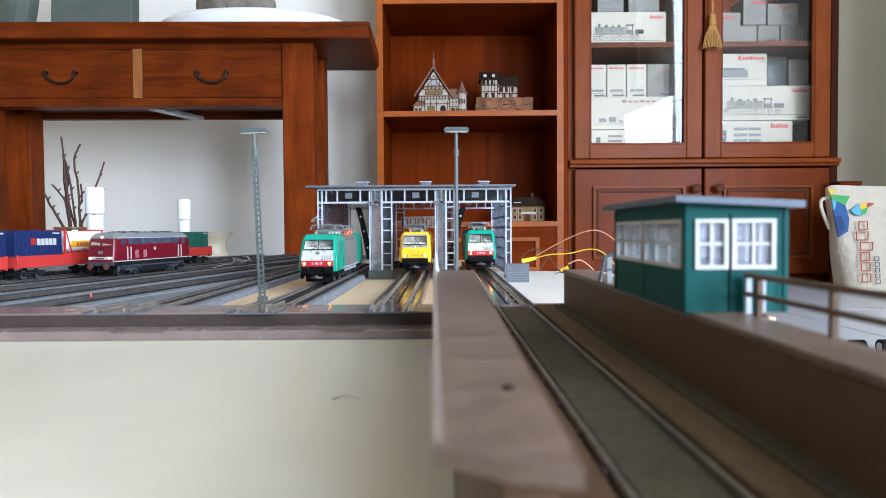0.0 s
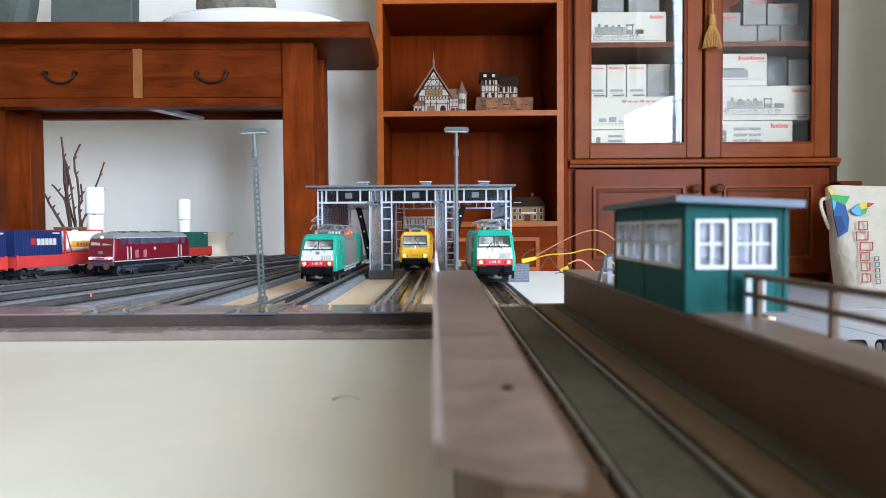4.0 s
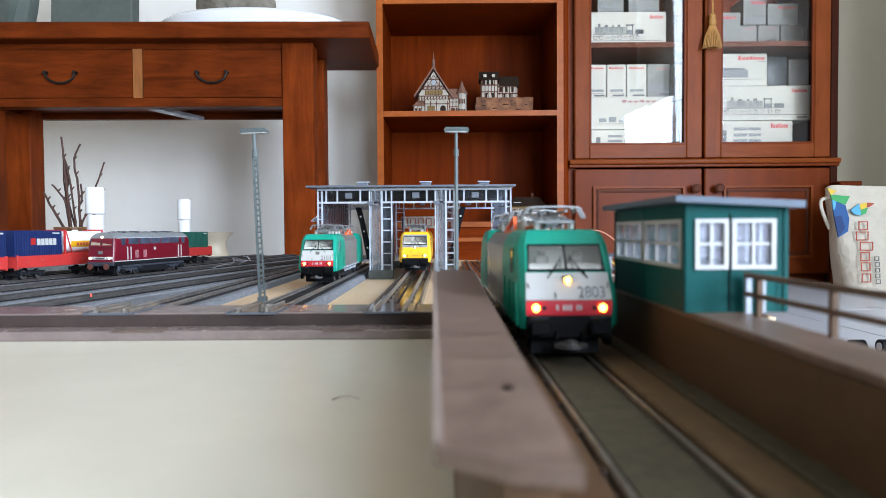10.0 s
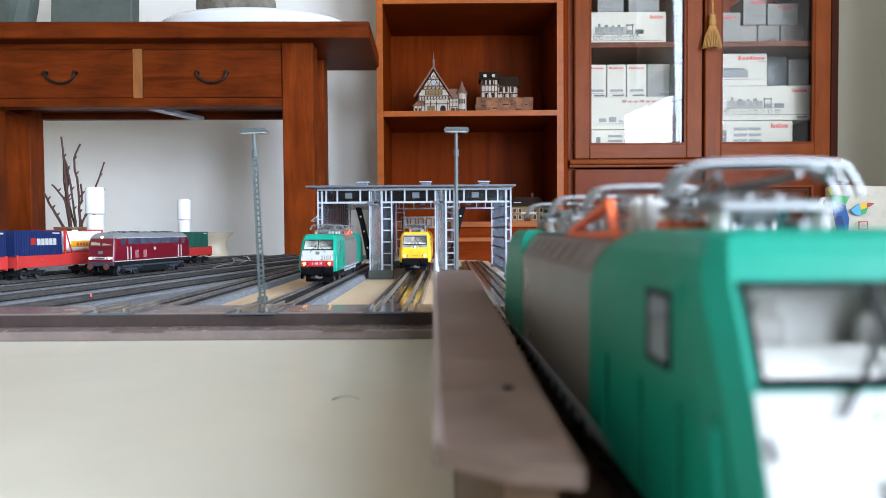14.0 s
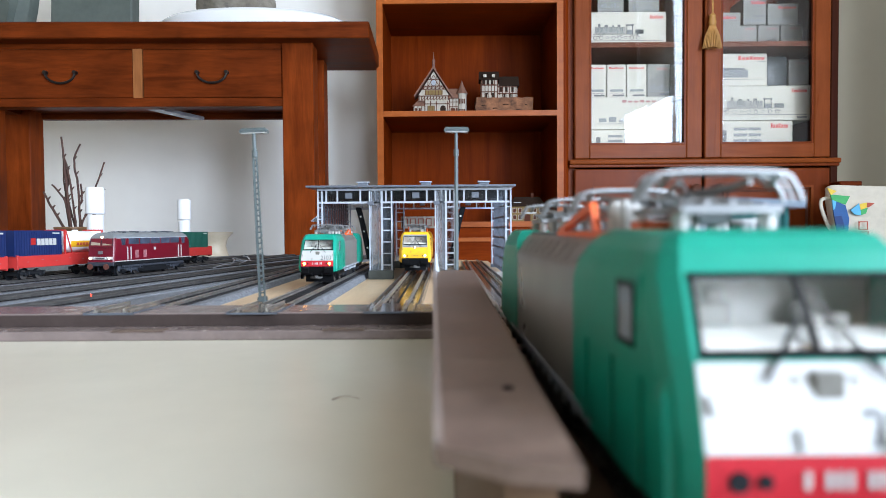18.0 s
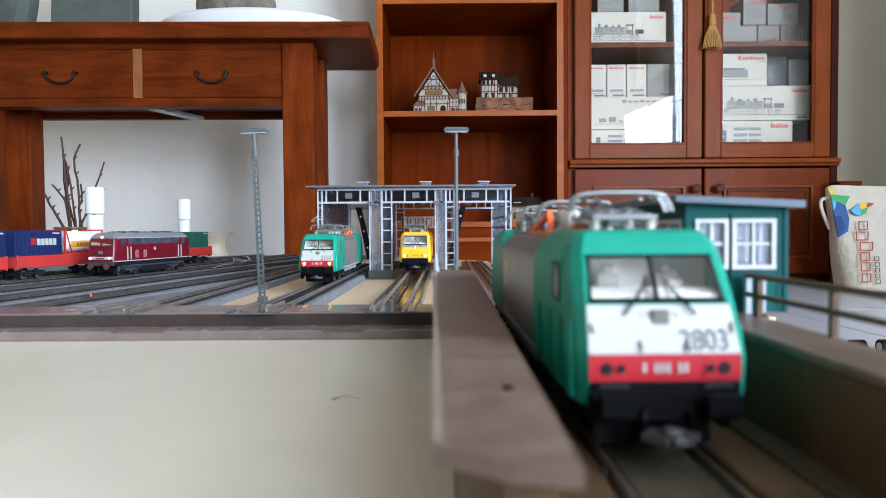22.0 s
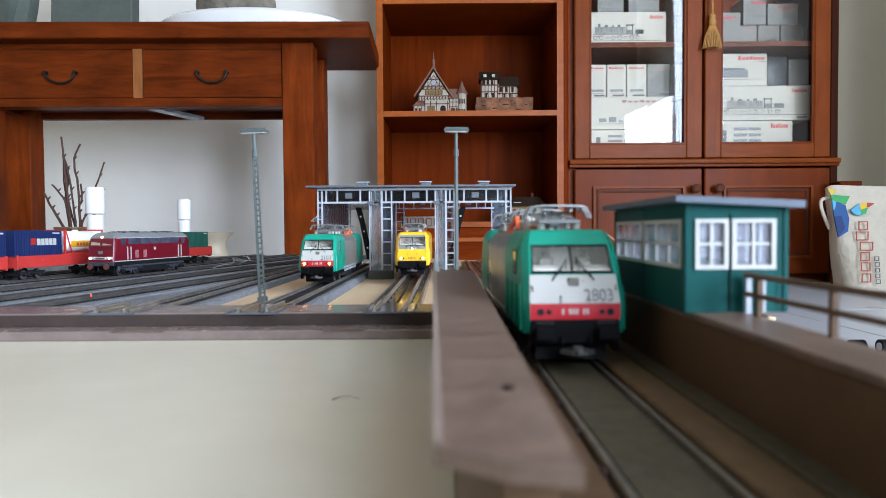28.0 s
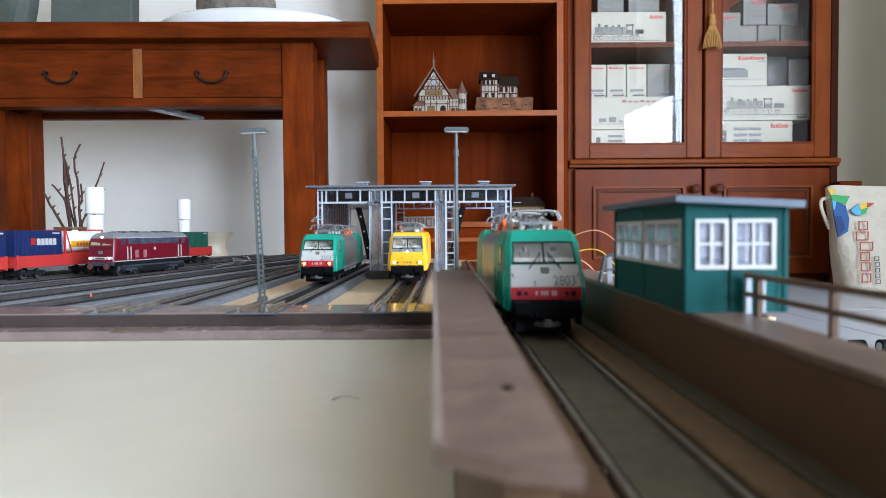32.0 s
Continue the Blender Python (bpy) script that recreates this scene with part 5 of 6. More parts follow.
    part("core", B(-0.012, 0.012, 0, 0.01, 0, 0.019), "shed_lt", b)
    for r in range(7):
        x = -0.0122
        z = 0.0003 + r * 0.0027
        while x < 0.0118:
            w = min(random.uniform(0.0026, 0.0046), 0.0122 - x)
            part("stone", B(x, x + w - 0.0003, -0.0008 - random.random() * 0.0003, 0.0, z, z + 0.0024), "shed", b, smooth=False)
            x += w
    part("cap", B(-0.0125, 0.0125, -0.001, 0.0105, 0.019, 0.0200), "shed", b)
    wires = (("wire_y", 0.0007, "yellow loose wire", [(0.108, 0.80, 0.139), (0.125, 0.79, 0.144), (0.148, 0.78, 0.146), (0.170, 0.77, 0.151), (0.185, 0.76, 0.146), (0.205, 0.75, BOARD + 0.003)]),
             ("wire_p", 0.0007, "pink loose wire", [(0.112, 0.80, 0.143), (0.135, 0.78, 0.158), (0.160, 0.76, 0.171), (0.178, 0.75, 0.172), (0.195, 0.74, 0.158), (0.206, 0.73, 0.135), (0.212, 0.72, BOARD + 0.003)]),
             ("wire_p", 0.0007, "pale loose wire", [(0.150, 0.80, 0.132), (0.165, 0.80, 0.137), (0.180, 0.80, 0.126), (0.184, 0.80, BOARD + 0.002)]),
             ("wire_b", 0.0007, "brown loose wire loop", [(0.095, 0.82, BOARD + 0.001), (0.098, 0.82, 0.142), (0.115, 0.82, 0.150), (0.130, 0.82, 0.140), (0.142, 0.82, 0.124), (0.150, 0.82, 0.119)]),
             ("wire_b", 0.0006, "brown loose wire loop", [(0.120, 0.83, 0.124), (0.140, 0.83, 0.150), (0.158, 0.83, 0.144), (0.158, 0.83, 0.124), (0.140, 0.83, 0.119)]))
    for m, r, lab, pts in wires:
        solid("loose_wire", T(smooth_line(pts), r, 7), m, lab + " curling above the board", "wire")
    solid("wire_connector", T([(0.094, 0.80, 0.1360), (0.112, 0.80, 0.1400)], 0.0030, 8, 0.0020), "wire_y", "yellow wire connector lying on the board", "connector")
    solid("wire_plug", T([(0.148, 0.84, BOARD + 0.004), (0.158, 0.84, BOARD + 0.008)], 0.0024, 8, 0.0030), "wire_y", "small yellow plug lying on the board", "plug")
    # plant pot, bottles and vase at the back of the layout
    p = thing("branch_pot", -0.823, 1.45, BOARD, "brown clay pot holding bare cut branches", "plant pot")
    part("pot", lathe(bmx(), [(0.022, 0), (0.024, 0.005), (0.030, 0.060), (0.036, 0.066), (0.036, 0.0695), (0.031, 0.0695), (0.027, 0.05), (0.001, 0.048)], n=28), "terracotta", p)
    stems = (([(0, 0, 0.05), (-0.010, 0, 0.15), (-0.013, 0, 0.20), (-0.019, 0, 0.268)], 0.0046), ([(0.010, 0, 0.05), (0.004, 0, 0.12), (-0.004, 0, 0.18), (-0.014, 0, 0.225)], 0.0040),
             ([(0.018, 0, 0.05), (0.016, 0, 0.15), (0.008, 0, 0.21), (0.010, 0, 0.226), (0.022, 0.0, 0.252)], 0.0042), ([(0.006, 0.01, 0.05), (-0.016, 0.01, 0.14), (-0.022, 0.01, 0.18), (-0.021, 0.01, 0.225)], 0.0036),
             ([(-0.008, -0.01, 0.06), (-0.030, -0.01, 0.10), (-0.042, -0.01, 0.12), (-0.055, -0.01, 0.147)], 0.0050), ([(0.0, 0.0, 0.06), (-0.012, 0.0, 0.12), (-0.022, 0, 0.14), (-0.042, 0, 0.163)], 0.0045),
             ([(0.012, -0.005, 0.05), (0.035, -0.005, 0.10), (0.058, -0.005, 0.16), (0.078, -0.005, 0.211)], 0.0040), ([(0.03, 0, 0.05), (0.05, 0, 0.10), (0.062, 0, 0.14), (0.075, 0, 0.152)], 0.0044),
             ([(-0.004, 0.005, 0.05), (-0.014, 0.005, 0.13), (-0.010, 0.005, 0.185), (-0.017, 0.005, 0.200)], 0.0060), ([(0.020, 0.008, 0.05), (0.012, 0.008, 0.11), (0.019, 0.008, 0.13), (0.017, 0.008, 0.165)], 0.0046))
    for pts, r in stems:
        line = smooth_line(pts, 6)
        line = [q + Vector((noise.noise(q * 60), noise.noise(q * 60 + Vector((5, 1, 2))), 0)) * 0.0014 for q in line]
        br = part("branch", T(line, r * 0.62, 8, r * 0.42), "bark", p)
        for k in (5, 9, 14):
            if k < len(line) - 1:
                q = line[k]
                sd = 1 if k % 8 else -1
                part("twig", T([q, q + Vector((sd * 0.006, 0.001, 0.007))], r * 0.55, 6, r * 0.22), "bark", br)
    for x, y, hh, r in ((-0.638, 1.20, 0.139, 0.0163), (-0.5745, 1.45, 0.128, 0.0145)):
        b = thing("glue_bottle", x, y, BOARD, "white plastic bottle with a tall white cap", "bottle", "white bottles")
        part("bottle_body", lathe(bmx(), [(r * 0.82, 0), (r * 0.87, 0.003), (r * 0.87, hh * 0.62), (r * 0.82, hh * 0.64)], n=24), "plastic_white", b)
        part("cap", lathe(bmx(), [(r * 0.96, hh * 0.655), (r, hh * 0.66), (r, hh * 0.965), (r * 0.92, hh), (r * 0.3, hh)], n=24), "plastic_white", b)
    v = thing("flared_vase", -0.527, 1.50, BOARD, "small beige flared ceramic vase", "vase")
    part("vase_body", lathe(bmx(), [(0.034, 0), (0.030, 0.008), (0.026, 0.024), (0.030, 0.040), (0.042, 0.054), (0.043, 0.056), (0.038, 0.056), (0.024, 0.036), (0.002, 0.03)], n=32), "vase", v)
    for x in (0.566, 0.606):
        g = thing("black_castor", x, 0.90, 0, "small black plastic castor on the floor", "castor", "castors")
        part("wheel", T([(-0.009, 0, 0.0102), (0.009, 0, 0.0102)], 0.0100, 18), "black", g)
        part("hub", T([(-0.010, 0, 0.0102), (0.010, 0, 0.0102)], 0.0055, 14), "white", g)


# ---- locomotives and wagons (measures in millimetres) ----
def bogie(parent, yc, wheelbase, r, w=9.0, mat_frame="darkgrey", hz=0.0):
    b = part("bogie", box(bmx(), -w, w, yc - wheelbase / 2 - 5, yc + wheelbase / 2 + 5, 4.0, 9.0 + hz, bev=0.6), "darkgrey", parent, mm=True)
    for s in (-1, 1):
        f = part("side_frame", box(bmx(), s * 12.5 - 1.2, s * 12.5 + 1.2, yc - wheelbase / 2 - 7, yc + wheelbase / 2 + 7, 5.2, 9.2 + hz, bev=0.5), mat_frame, b, mm=True)
    for y in (yc - wheelbase / 2, yc + wheelbase / 2):
        for s in (-1, 1):
            bm = bmx()
            tube(bm, [(s * 8.0, y, r), (s * 10.6, y, r)], r, 20)
            tube(bm, [(s * 7.4, y, r), (s * 8.0, y, r)], r + 0.9, 20)
            part("wheel", bm, "darkgrey", b, mm=True)
            part("tyre", tube(bmx(), [(s * 10.55, y, r), (s * 10.7, y, r)], r * 0.97, 20), "rail_dark", b, "worn metal tyre", mm=True)
            part("axle_box", box(bmx(), s * 12.6 - 1.4, s * 12.6 + 1.9, y - 2.2, y + 2.2, 3.6, 7.4, bev=0.5), mat_frame, b, mm=True)
            part("spring", tube(bmx(), [(s * 14.2, y + 3.6, 5), (s * 14.2, y + 3.6, 9 + hz)], 1.1, 8), mat_frame, b, mm=True)
    return b


def pantograph(parent, yc, z, flip):
    p = part("pantograph", frame_mm(-7.5, 7.5, yc - 12, yc + 12, z + 3.2, 1.0), "panto", parent, "folded silver pantograph", mm=True)
    for s in (-1, 1):
        part("lower_arm", tube(bmx(), [(s * 6, yc + flip * 10, z + 3.8), (s * 3.5, yc, z + 5.4), (s * 2.5, yc - flip * 10, z + 6.2)], 0.65, 6), "panto", p, mm=True)
        part("upper_arm", tube(bmx(), [(s * 2.5, yc - flip * 10, z + 6.2), (s * 5.5, yc + flip * 6, z + 8.2)], 0.55, 6), "panto", p, mm=True)
        part("brace", tube(bmx(), [(s * 2.5, yc - flip * 10, z + 6.2), (-s * 5.0, yc + flip * 5, z + 8.0)], 0.4, 6), "panto", p, mm=True)
        part("brace", tube(bmx(), [(s * 7, yc - 10, z + 3.6), (-s * 7, yc + 10, z + 3.6)], 0.4, 6), "panto", p, mm=True)
        part("horn_strut", tube(bmx(), smooth_line([(s * 8.0, yc + flip * 3.0, z + 9.2), (s * 8.6, yc + flip * 6, z + 7.4), (s * 8.0, yc + flip * 9.0, z + 9.2)], 4), 0.45, 6), "panto", p, mm=True)
    for dy in (-2.6, 0.0, 2.6):
        y = yc + flip * 6 + dy
        pts = [(-12.2, y, z + 5.0), (-11.0, y, z + 7.6), (-8.0, y, z + 9.4), (8.0, y, z + 9.4), (11.0, y, z + 7.6), (12.2, y, z + 5.0)]
        part("contact_strip", tube(bmx(), smooth_line(pts, 4), 0.46 if dy else 0.32, 6), "panto", p, mm=True)
    for dy, dz in ((-8, 4.2), (-3, 5.0), (2, 5.6), (7, 6.0)):
        part("cross_bar", tube(bmx(), [(-7.0, yc + dy, z + dz), (7.0, yc + dy, z + dz)], 0.5, 6), "panto", p, mm=True)
    part("spring_box", box(bmx(), -2.8, 2.8, yc - 6, yc + 4, z + 1.4, z + 3.4, bev=0.4), "roofgrey", p, mm=True)
    for x in (-2.0, 2.0):
        part("spring", tube(bmx(), [(x, yc - 8, z + 4.8), (x, yc + 8, z + 4.8)], 0.55, 8), "metal", p, mm=True)
    for x in (-6.5, 6.5):
        for dy in (-9, 9):
            bm = bmx()
            for i in range(3):
                tube(bm, [(x, yc + dy, z + 0.3 + i * 1.0), (x, yc + dy, z + 0.9 + i * 1.0)], 1.5, 10)
            tube(bm, [(x, yc + dy, z), (x, yc + dy, z + 3.4)], 0.9, 8)
            part("insulator", bm, "insulator", p, "white ribbed insulator", mm=True)
    return p


def frame_mm(x0, x1, y0, y1, z, w):
    bm = bmx()
    box(bm, x0, x1, y0, y0 + w, z, z + w), box(bm, x0, x1, y1 - w, y1, z, z + w)
    box(bm, x0, x0 + w, y0 + w, y1 - w, z, z + w), box(bm, x1 - w, x1, y0 + w, y1 - w, z, z + w)
    return bm


# cab outline by height: (z, front y, half width in front, half width behind)
CAB = [(11.5, 1.6, 14.7, 16.9), (15.5, 0.4, 14.9, 17.0), (18.5, 0.0, 15.0, 17.0), (21.7, 0.2, 15.0, 17.0), (31.0, 4.6, 14.5, 17.0), (36.5, 8.0, 14.1, 16.9), (40.3, 10.6, 13.8, 16.6), (43.0, 12.2, 13.3, 15.7), (45.0, 13.8, 12.5, 14.3), (45.8, 16.0, 11.2, 12.4)]


def cab_at(z):
    for a, b in zip(CAB, CAB[1:]):
        if a[0] <= z <= b[0]:
            k = (z - a[0]) / (b[0] - a[0])
            return [p + (q - p) * k for p, q in zip(a[1:], b[1:])]


def on_cab(zs, ks, lift):
    """Rows across the cab front: at each height, from k0 to k1 of the half width, lifted off the face."""
    out = []
    for z, (k0, k1) in zip(zs, ks):
        y, w, _ = cab_at(z)
        out.append([(k0 * w, y - lift, z), (k1 * w, y - lift, z), (k1 * w, y + 0.6, z), (k0 * w, y + 0.6, z)])
    return out


def electric_loco(name, x, y, z, label, shell, band, lower, roof_side, lamps, number, group="", lamp_count=3):
    """A four-axle electric locomotive; its front looks towards -y and lies at the origin."""
    t = thing(name, x, y, z, label, "locomotive", group)
    L = 206.0

    def cab_rows(back):
        rows = []
        for cz in (11.5, 15.5, 18.5, 21.7, 31.0, 31.9, 36.5, 40.0, 40.3, 43.0, 45.0, 45.8):
            cy, wf, wb = cab_at(cz)
            yb = 58 - max(0, cz - 38.5) * 1.7
            pts = [(-wf, cy), (-0.92 * wf, cy), (0.92 * wf, cy), (wf, cy), (wf + (wb - wf) * 0.75, cy + 2.2), (wb, cy + 6.5), (wb, yb), (-wb, yb), (-wb, cy + 6.5), (-wf - (wb - wf) * 0.75, cy + 2.2)]
            rows.append([(px, L - py if back else py, cz) for px, py in pts])
        return rows

    def cab_shell(back):
        """The hollow cab, with an opening for its windscreen."""
        bm = bmx()
        loft(bm, cab_rows(back))
        cut = [f for f in bm.faces if all(31.8 < v.co.z < 40.1 and abs(v.co.x) < 13.6 and ((L - v.co.y) if back else v.co.y) < 12 for v in f.verts)]
        bmesh.ops.delete(bm, geom=cut, context="FACES")
        return bm
    c = part("cab", cab_shell(False), shell, t, mm=True, smooth=False)
    part("cab", cab_shell(True), shell, t, mm=True, smooth=False)
    desk = part("cab_desk", loft(bmx(), [[(-13.6, 5.6, 28.0), (13.6, 5.6, 28.0), (13.6, 15.0, 28.0), (-13.6, 15.0, 28.0)], [(-13.2, 6.4, 32.3), (13.2, 6.4, 32.3), (13.2, 11.0, 32.3), (-13.2, 11.0, 32.3)], [(-13.2, 11.0, 33.4), (13.2, 11.0, 33.4), (13.2, 13.5, 33.4), (-13.2, 13.5, 33.4)]]), "cabpale", c, "pale driver's desk behind the windscreen", mm=True)
    part("screen", box(bmx(), 2.5, 7.5, 11.5, 12.6, 33.4, 35.0, bev=0.2), "cabgrey", desk, mm=True)
    part("cab_wall", box(bmx(), -16.2, 16.2, 21.5, 22.5, 22.0, 41.5), "cabpale", c, "pale rear wall of the cab", mm=True)
    for sx in (-6.5, 6.5):
        st = part("seat", box(bmx(), sx - 2.6, sx + 2.6, 18.2, 19.6, 28.0, 36.0, bev=0.5), "cabseat", c, "grey-beige driver's seat", mm=True)
        part("headrest", box(bmx(), sx - 1.4, sx + 1.4, 18.0, 19.2, 36.0, 38.0, bev=0.4), "cabseat", st, mm=True)
    prof = [(-16.8, 11.5), (16.8, 11.5), (16.8, 37.8), (16.3, 38.8), (12.3, 43.6), (11.3, 44.2), (-11.3, 44.2), (-12.3, 43.6), (-16.3, 38.8), (-16.8, 37.8)]
    part("body_side", prism(bmx(), prof, 29.5, L - 29.5), roof_side, t, mm=True)
    # panels of the front
    for i in range(8):
        yy = 61 + i * 10.8
        for s in (-1, 1):
            part("roof_grille", slab(bmx(), [(s * 16.0, yy, 39.3), (s * 16.0, yy + 8.8, 39.3), (s * 12.8, yy + 8.8, 43.1), (s * 12.8, yy, 43.1)], 0.10 * s), roof_side, t, mm=True)
    part("lower_band", loft(bmx(), on_cab((16.4, 18.5, 21.6), ((-0.985, 0.985),) * 3, 0.25)), band, c, mm=True)
    part("front_panel", loft(bmx(), on_cab((21.75, 24, 27, 30.8), ((-0.985, 0.985),) * 4, 0.22)), lower, c, mm=True)
    if shell == "yellow":
        v = part("visor", loft(bmx(), on_cab((28.2, 30.0, 31.4), ((-0.97, 0.97),) * 3, 0.26)), "roofgrey", c, "dark grey windscreen surround", mm=True)
        part("visor_top", loft(bmx(), on_cab((40.4, 41.4, 42.6), ((-0.97, 0.97),) * 3, 0.26)), "roofgrey", v, mm=True)
        for k in (-1, 1):
            part("visor_side", loft(bmx(), on_cab((31.4, 36.0, 40.4), (tuple(sorted((k * 0.93, k * 0.985))),) * 3, 0.26)), "roofgrey", v, mm=True)
    part("windscreen_frame", loft(bmx(), on_cab((31.2, 31.9), ((-0.95, 0.95),) * 2, 0.30)), "black", c, mm=True)
    part("windscreen_frame", loft(bmx(), on_cab((40.0, 40.6), ((-0.95, 0.95),) * 2, 0.30)), "black", c, mm=True)
    for k in (-1, 1):
        part("windscreen_frame", loft(bmx(), on_cab((31.2, 36, 40.6), (tuple(sorted((k * 0.90, k * 0.935))),) * 3, 0.30)), "black", c, mm=True)
    part("windscreen_pillar", loft(bmx(), on_cab((31.9, 36, 40.0), ((-0.03, 0.03),) * 3, 0.35)), "black", c, mm=True)
    p = part("windscreen", loft(bmx(), on_cab((31.9, 36, 40.0), ((-0.92, 0.92),) * 3, 0.42)), "glass", c, mm=True)
    p.visible_shadow = False
    for s in (-1, 1):
        part("wiper", tube(bmx(), [(s * 7.0, cab_at(29.0)[0] - 0.9, 29.0), (s * 5.2, cab_at(31.4)[0] - 1.2, 31.4), (s * 1.9, cab_at(35.6)[0] - 1.2, 35.6)], 0.22, 6), "black", c, mm=True)
        part("wiper_blade", tube(bmx(), [(s * 1.6, cab_at(36.6)[0] - 0.8, 36.6), (s * 2.2, cab_at(32.0)[0] - 0.8, 32.0)], 0.15, 6), "black", c, mm=True)
        part("wiper_arm", tube(bmx(), [(s * 6.0, cab_at(30.0)[0] - 0.7, 30.0), (s * 2.3, cab_at(34.0)[0] - 1.0, 34.0)], 0.13, 6), "black", c, mm=True)
        part("grab_iron", tube(bmx(), [(s * 4.6, cab_at(22.2)[0] - 0.7, 22.2), (s * 4.6, cab_at(24.2)[0] - 0.7, 24.2)], 0.22, 6), "cabgrey", c, mm=True)
        part("grab_iron", tube(bmx(), [(s * 13.6, cab_at(25.6)[0] - 0.6, 25.6), (s * 13.9, cab_at(27.4)[0] - 0.4, 27.4)], 0.25, 6), "cabgrey", c, mm=True)
        part("corner_lens", box(bmx(), s * 3.4 - 0.5, s * 3.4 + 0.5, cab_at(28.9)[0] - 0.5, cab_at(28.9)[0] + 0.6, 28.2, 29.4, bev=0.15), "cabpale", c, mm=True)
        part("lamp_housing", loft(bmx(), on_cab((17.0, 21.1), (tuple(sorted((s * 0.50, s * 0.90))),) * 2, 0.45)), band, c, mm=True)
        part("red_lens", tube(bmx(), [(s * 8.6, -0.2, 19.0), (s * 8.6, -0.70, 19.0)], 0.8, 12), "darkgrey", c, "dark tail lamp lens", mm=True)
        part("lamp_reflector", tube(bmx(), [(s * 11.4, -0.1, 19.0), (s * 11.4, -0.60, 19.0)], 1.15, 14), "darkgrey", c, "dull headlamp reflector", mm=True)
        # corner fairing and cab side
        part("corner_fairing", loft(bmx(), [[(s * 15.9, 3.4, 12.5), (s * 17.6, 4.8, 12.5), (s * 17.6, 8.5, 12.5), (s * 16.8, 8.5, 12.5)], [(s * 16.0, 3.2, 20), (s * 17.7, 4.6, 20), (s * 17.9, 9.0, 20), (s * 16.8, 9.0, 20)],
                                            [(s * 15.8, 5.2, 26), (s * 17.5, 6.0, 26), (s * 17.5, 9.5, 26), (s * 16.7, 9.5, 26)], [(s * 15.8, 7.0, 28.4), (s * 16.7, 7.5, 28.4), (s * 16.7, 9.0, 28.4), (s * 16.4, 9.0, 28.4)]]), shell, c, mm=True)
        d = part("cab_door", box(bmx(), s * 16.85 - 0.2, s * 16.85 + 0.30, 16.0, 44.0, 12.0, 40.0, bev=0.1), shell, c, mm=True)
        part("door_window", box(bmx(), s * 17.1 - 0.1, s * 17.1 + 0.15, 18.6, 25.4, 30.6, 38.2, bev=0.08), "reflecting_pane", d, "narrow cab side window with a pale reflection put into its colour", mm=True)
        part("door_seal", frame_side(s * 17.14, 18.0, 26.0, 30.0, 38.8, 0.6), "black", d, mm=True)
        for yy in (15.0, 28.5, 45.0):
            part("grab_rail", tube(bmx(), [(s * 17.4, yy, 13), (s * 17.4, yy, 27)], 0.3, 6), shell, c, mm=True)
    part("top_lamp_housing", box(bmx(), -1.8, 1.8, cab_at(28.5)[0] - 0.9, cab_at(28.5)[0] + 1.2, 26.6, 29.9, bev=0.3), "cabgrey", c, mm=True)
    bulbs = []
    if lamps:
        for px, pz, r in ((-11.4, 19.0, 1.30), (11.4, 19.0, 1.30), (0, 28.3, 1.15))[:lamp_count]:
            py = cab_at(pz)[0] - (0.85 if pz < 20 else 1.2)
            b = new("bulb", mesh_of("bulb", lathe(bmx(), [(r * 0.9, 0), (r, 0.25), (r * 0.7, 0.55), (r * 0.2, 0.7)], n=16), lamps, True, True))
            b.parent = c
            b.matrix_basis = pose(px / 1000, (py + 0.25) / 1000, pz / 1000, 90, 0, 0)
            b["label"] = "glowing headlamp bulb"
            bulbs.append(b)
    # writing on the front
    if number:
        cu = bpy.data.curves.new("number", "FONT")
        cu.body, cu.size, cu.extrude, cu.align_x = number, 6.0, 0.1, "CENTER"
        tmp = bpy.data.objects.new("number", cu)
        me = bpy.data.meshes.new_from_object(tmp)
        me.materials.append(M["inkpale"])
        o = new("number", me)
        o.parent = c
        o.matrix_basis = Matrix.LocRotScale((0.0080, (cab_at(22.4)[0] - 0.36) / 1000, 0.0224), Euler((radians(64.7), 0, 0)), Vector((0.00082, 0.00100, 0.001)))
        for i in range(8):
            if i not in (1, 5):
                part("plate_mark", box(bmx(), -4.4 + i * 1.15, -3.7 + i * 1.15, -0.42, -0.2, 18.1, 20.0), "white", c, mm=True)
    else:
        for i in range(7):
            if i not in (1, 4):
                part("plate_mark", box(bmx(), -3.6 + i * 1.1, -2.9 + i * 1.1, -0.42, -0.2, 18.4, 19.8), "ink", c, mm=True)
    # underframe
    part("buffer_beam", box(bmx(), -14.6, 14.6, -0.25, 9, 8.5, 16.35, bev=0.4), "black", t, mm=True)
    part("skirt", box(bmx(), -15.6, 15.6, 9, L - 9, 7.6, 11.6, bev=0.4), "black", t, mm=True)
    part("buffer_beam", box(bmx(), -15.6, 15.6, L - 9, L - 0.8, 9.5, 16.3, bev=0.5), "black", t, mm=True)
    part("transformer", box(bmx(), -14.5, 14.5, 82, 124, 2.2, 7.5, bev=0.8), "darkgrey", t, mm=True)
    for s in (-1, 1):
        b = part("buffer", tube(bmx(), [(s * 10.1, 1.2, 12.6), (s * 10.1, -3.2, 12.6)], 1.7, 14), "black", t, mm=True)
        part("buffer_head", box(bmx(), s * 10.1 - 3.4, s * 10.1 + 3.4, -4.2, -3.2, 10.2, 14.8, bev=0.4), "black", b, mm=True)
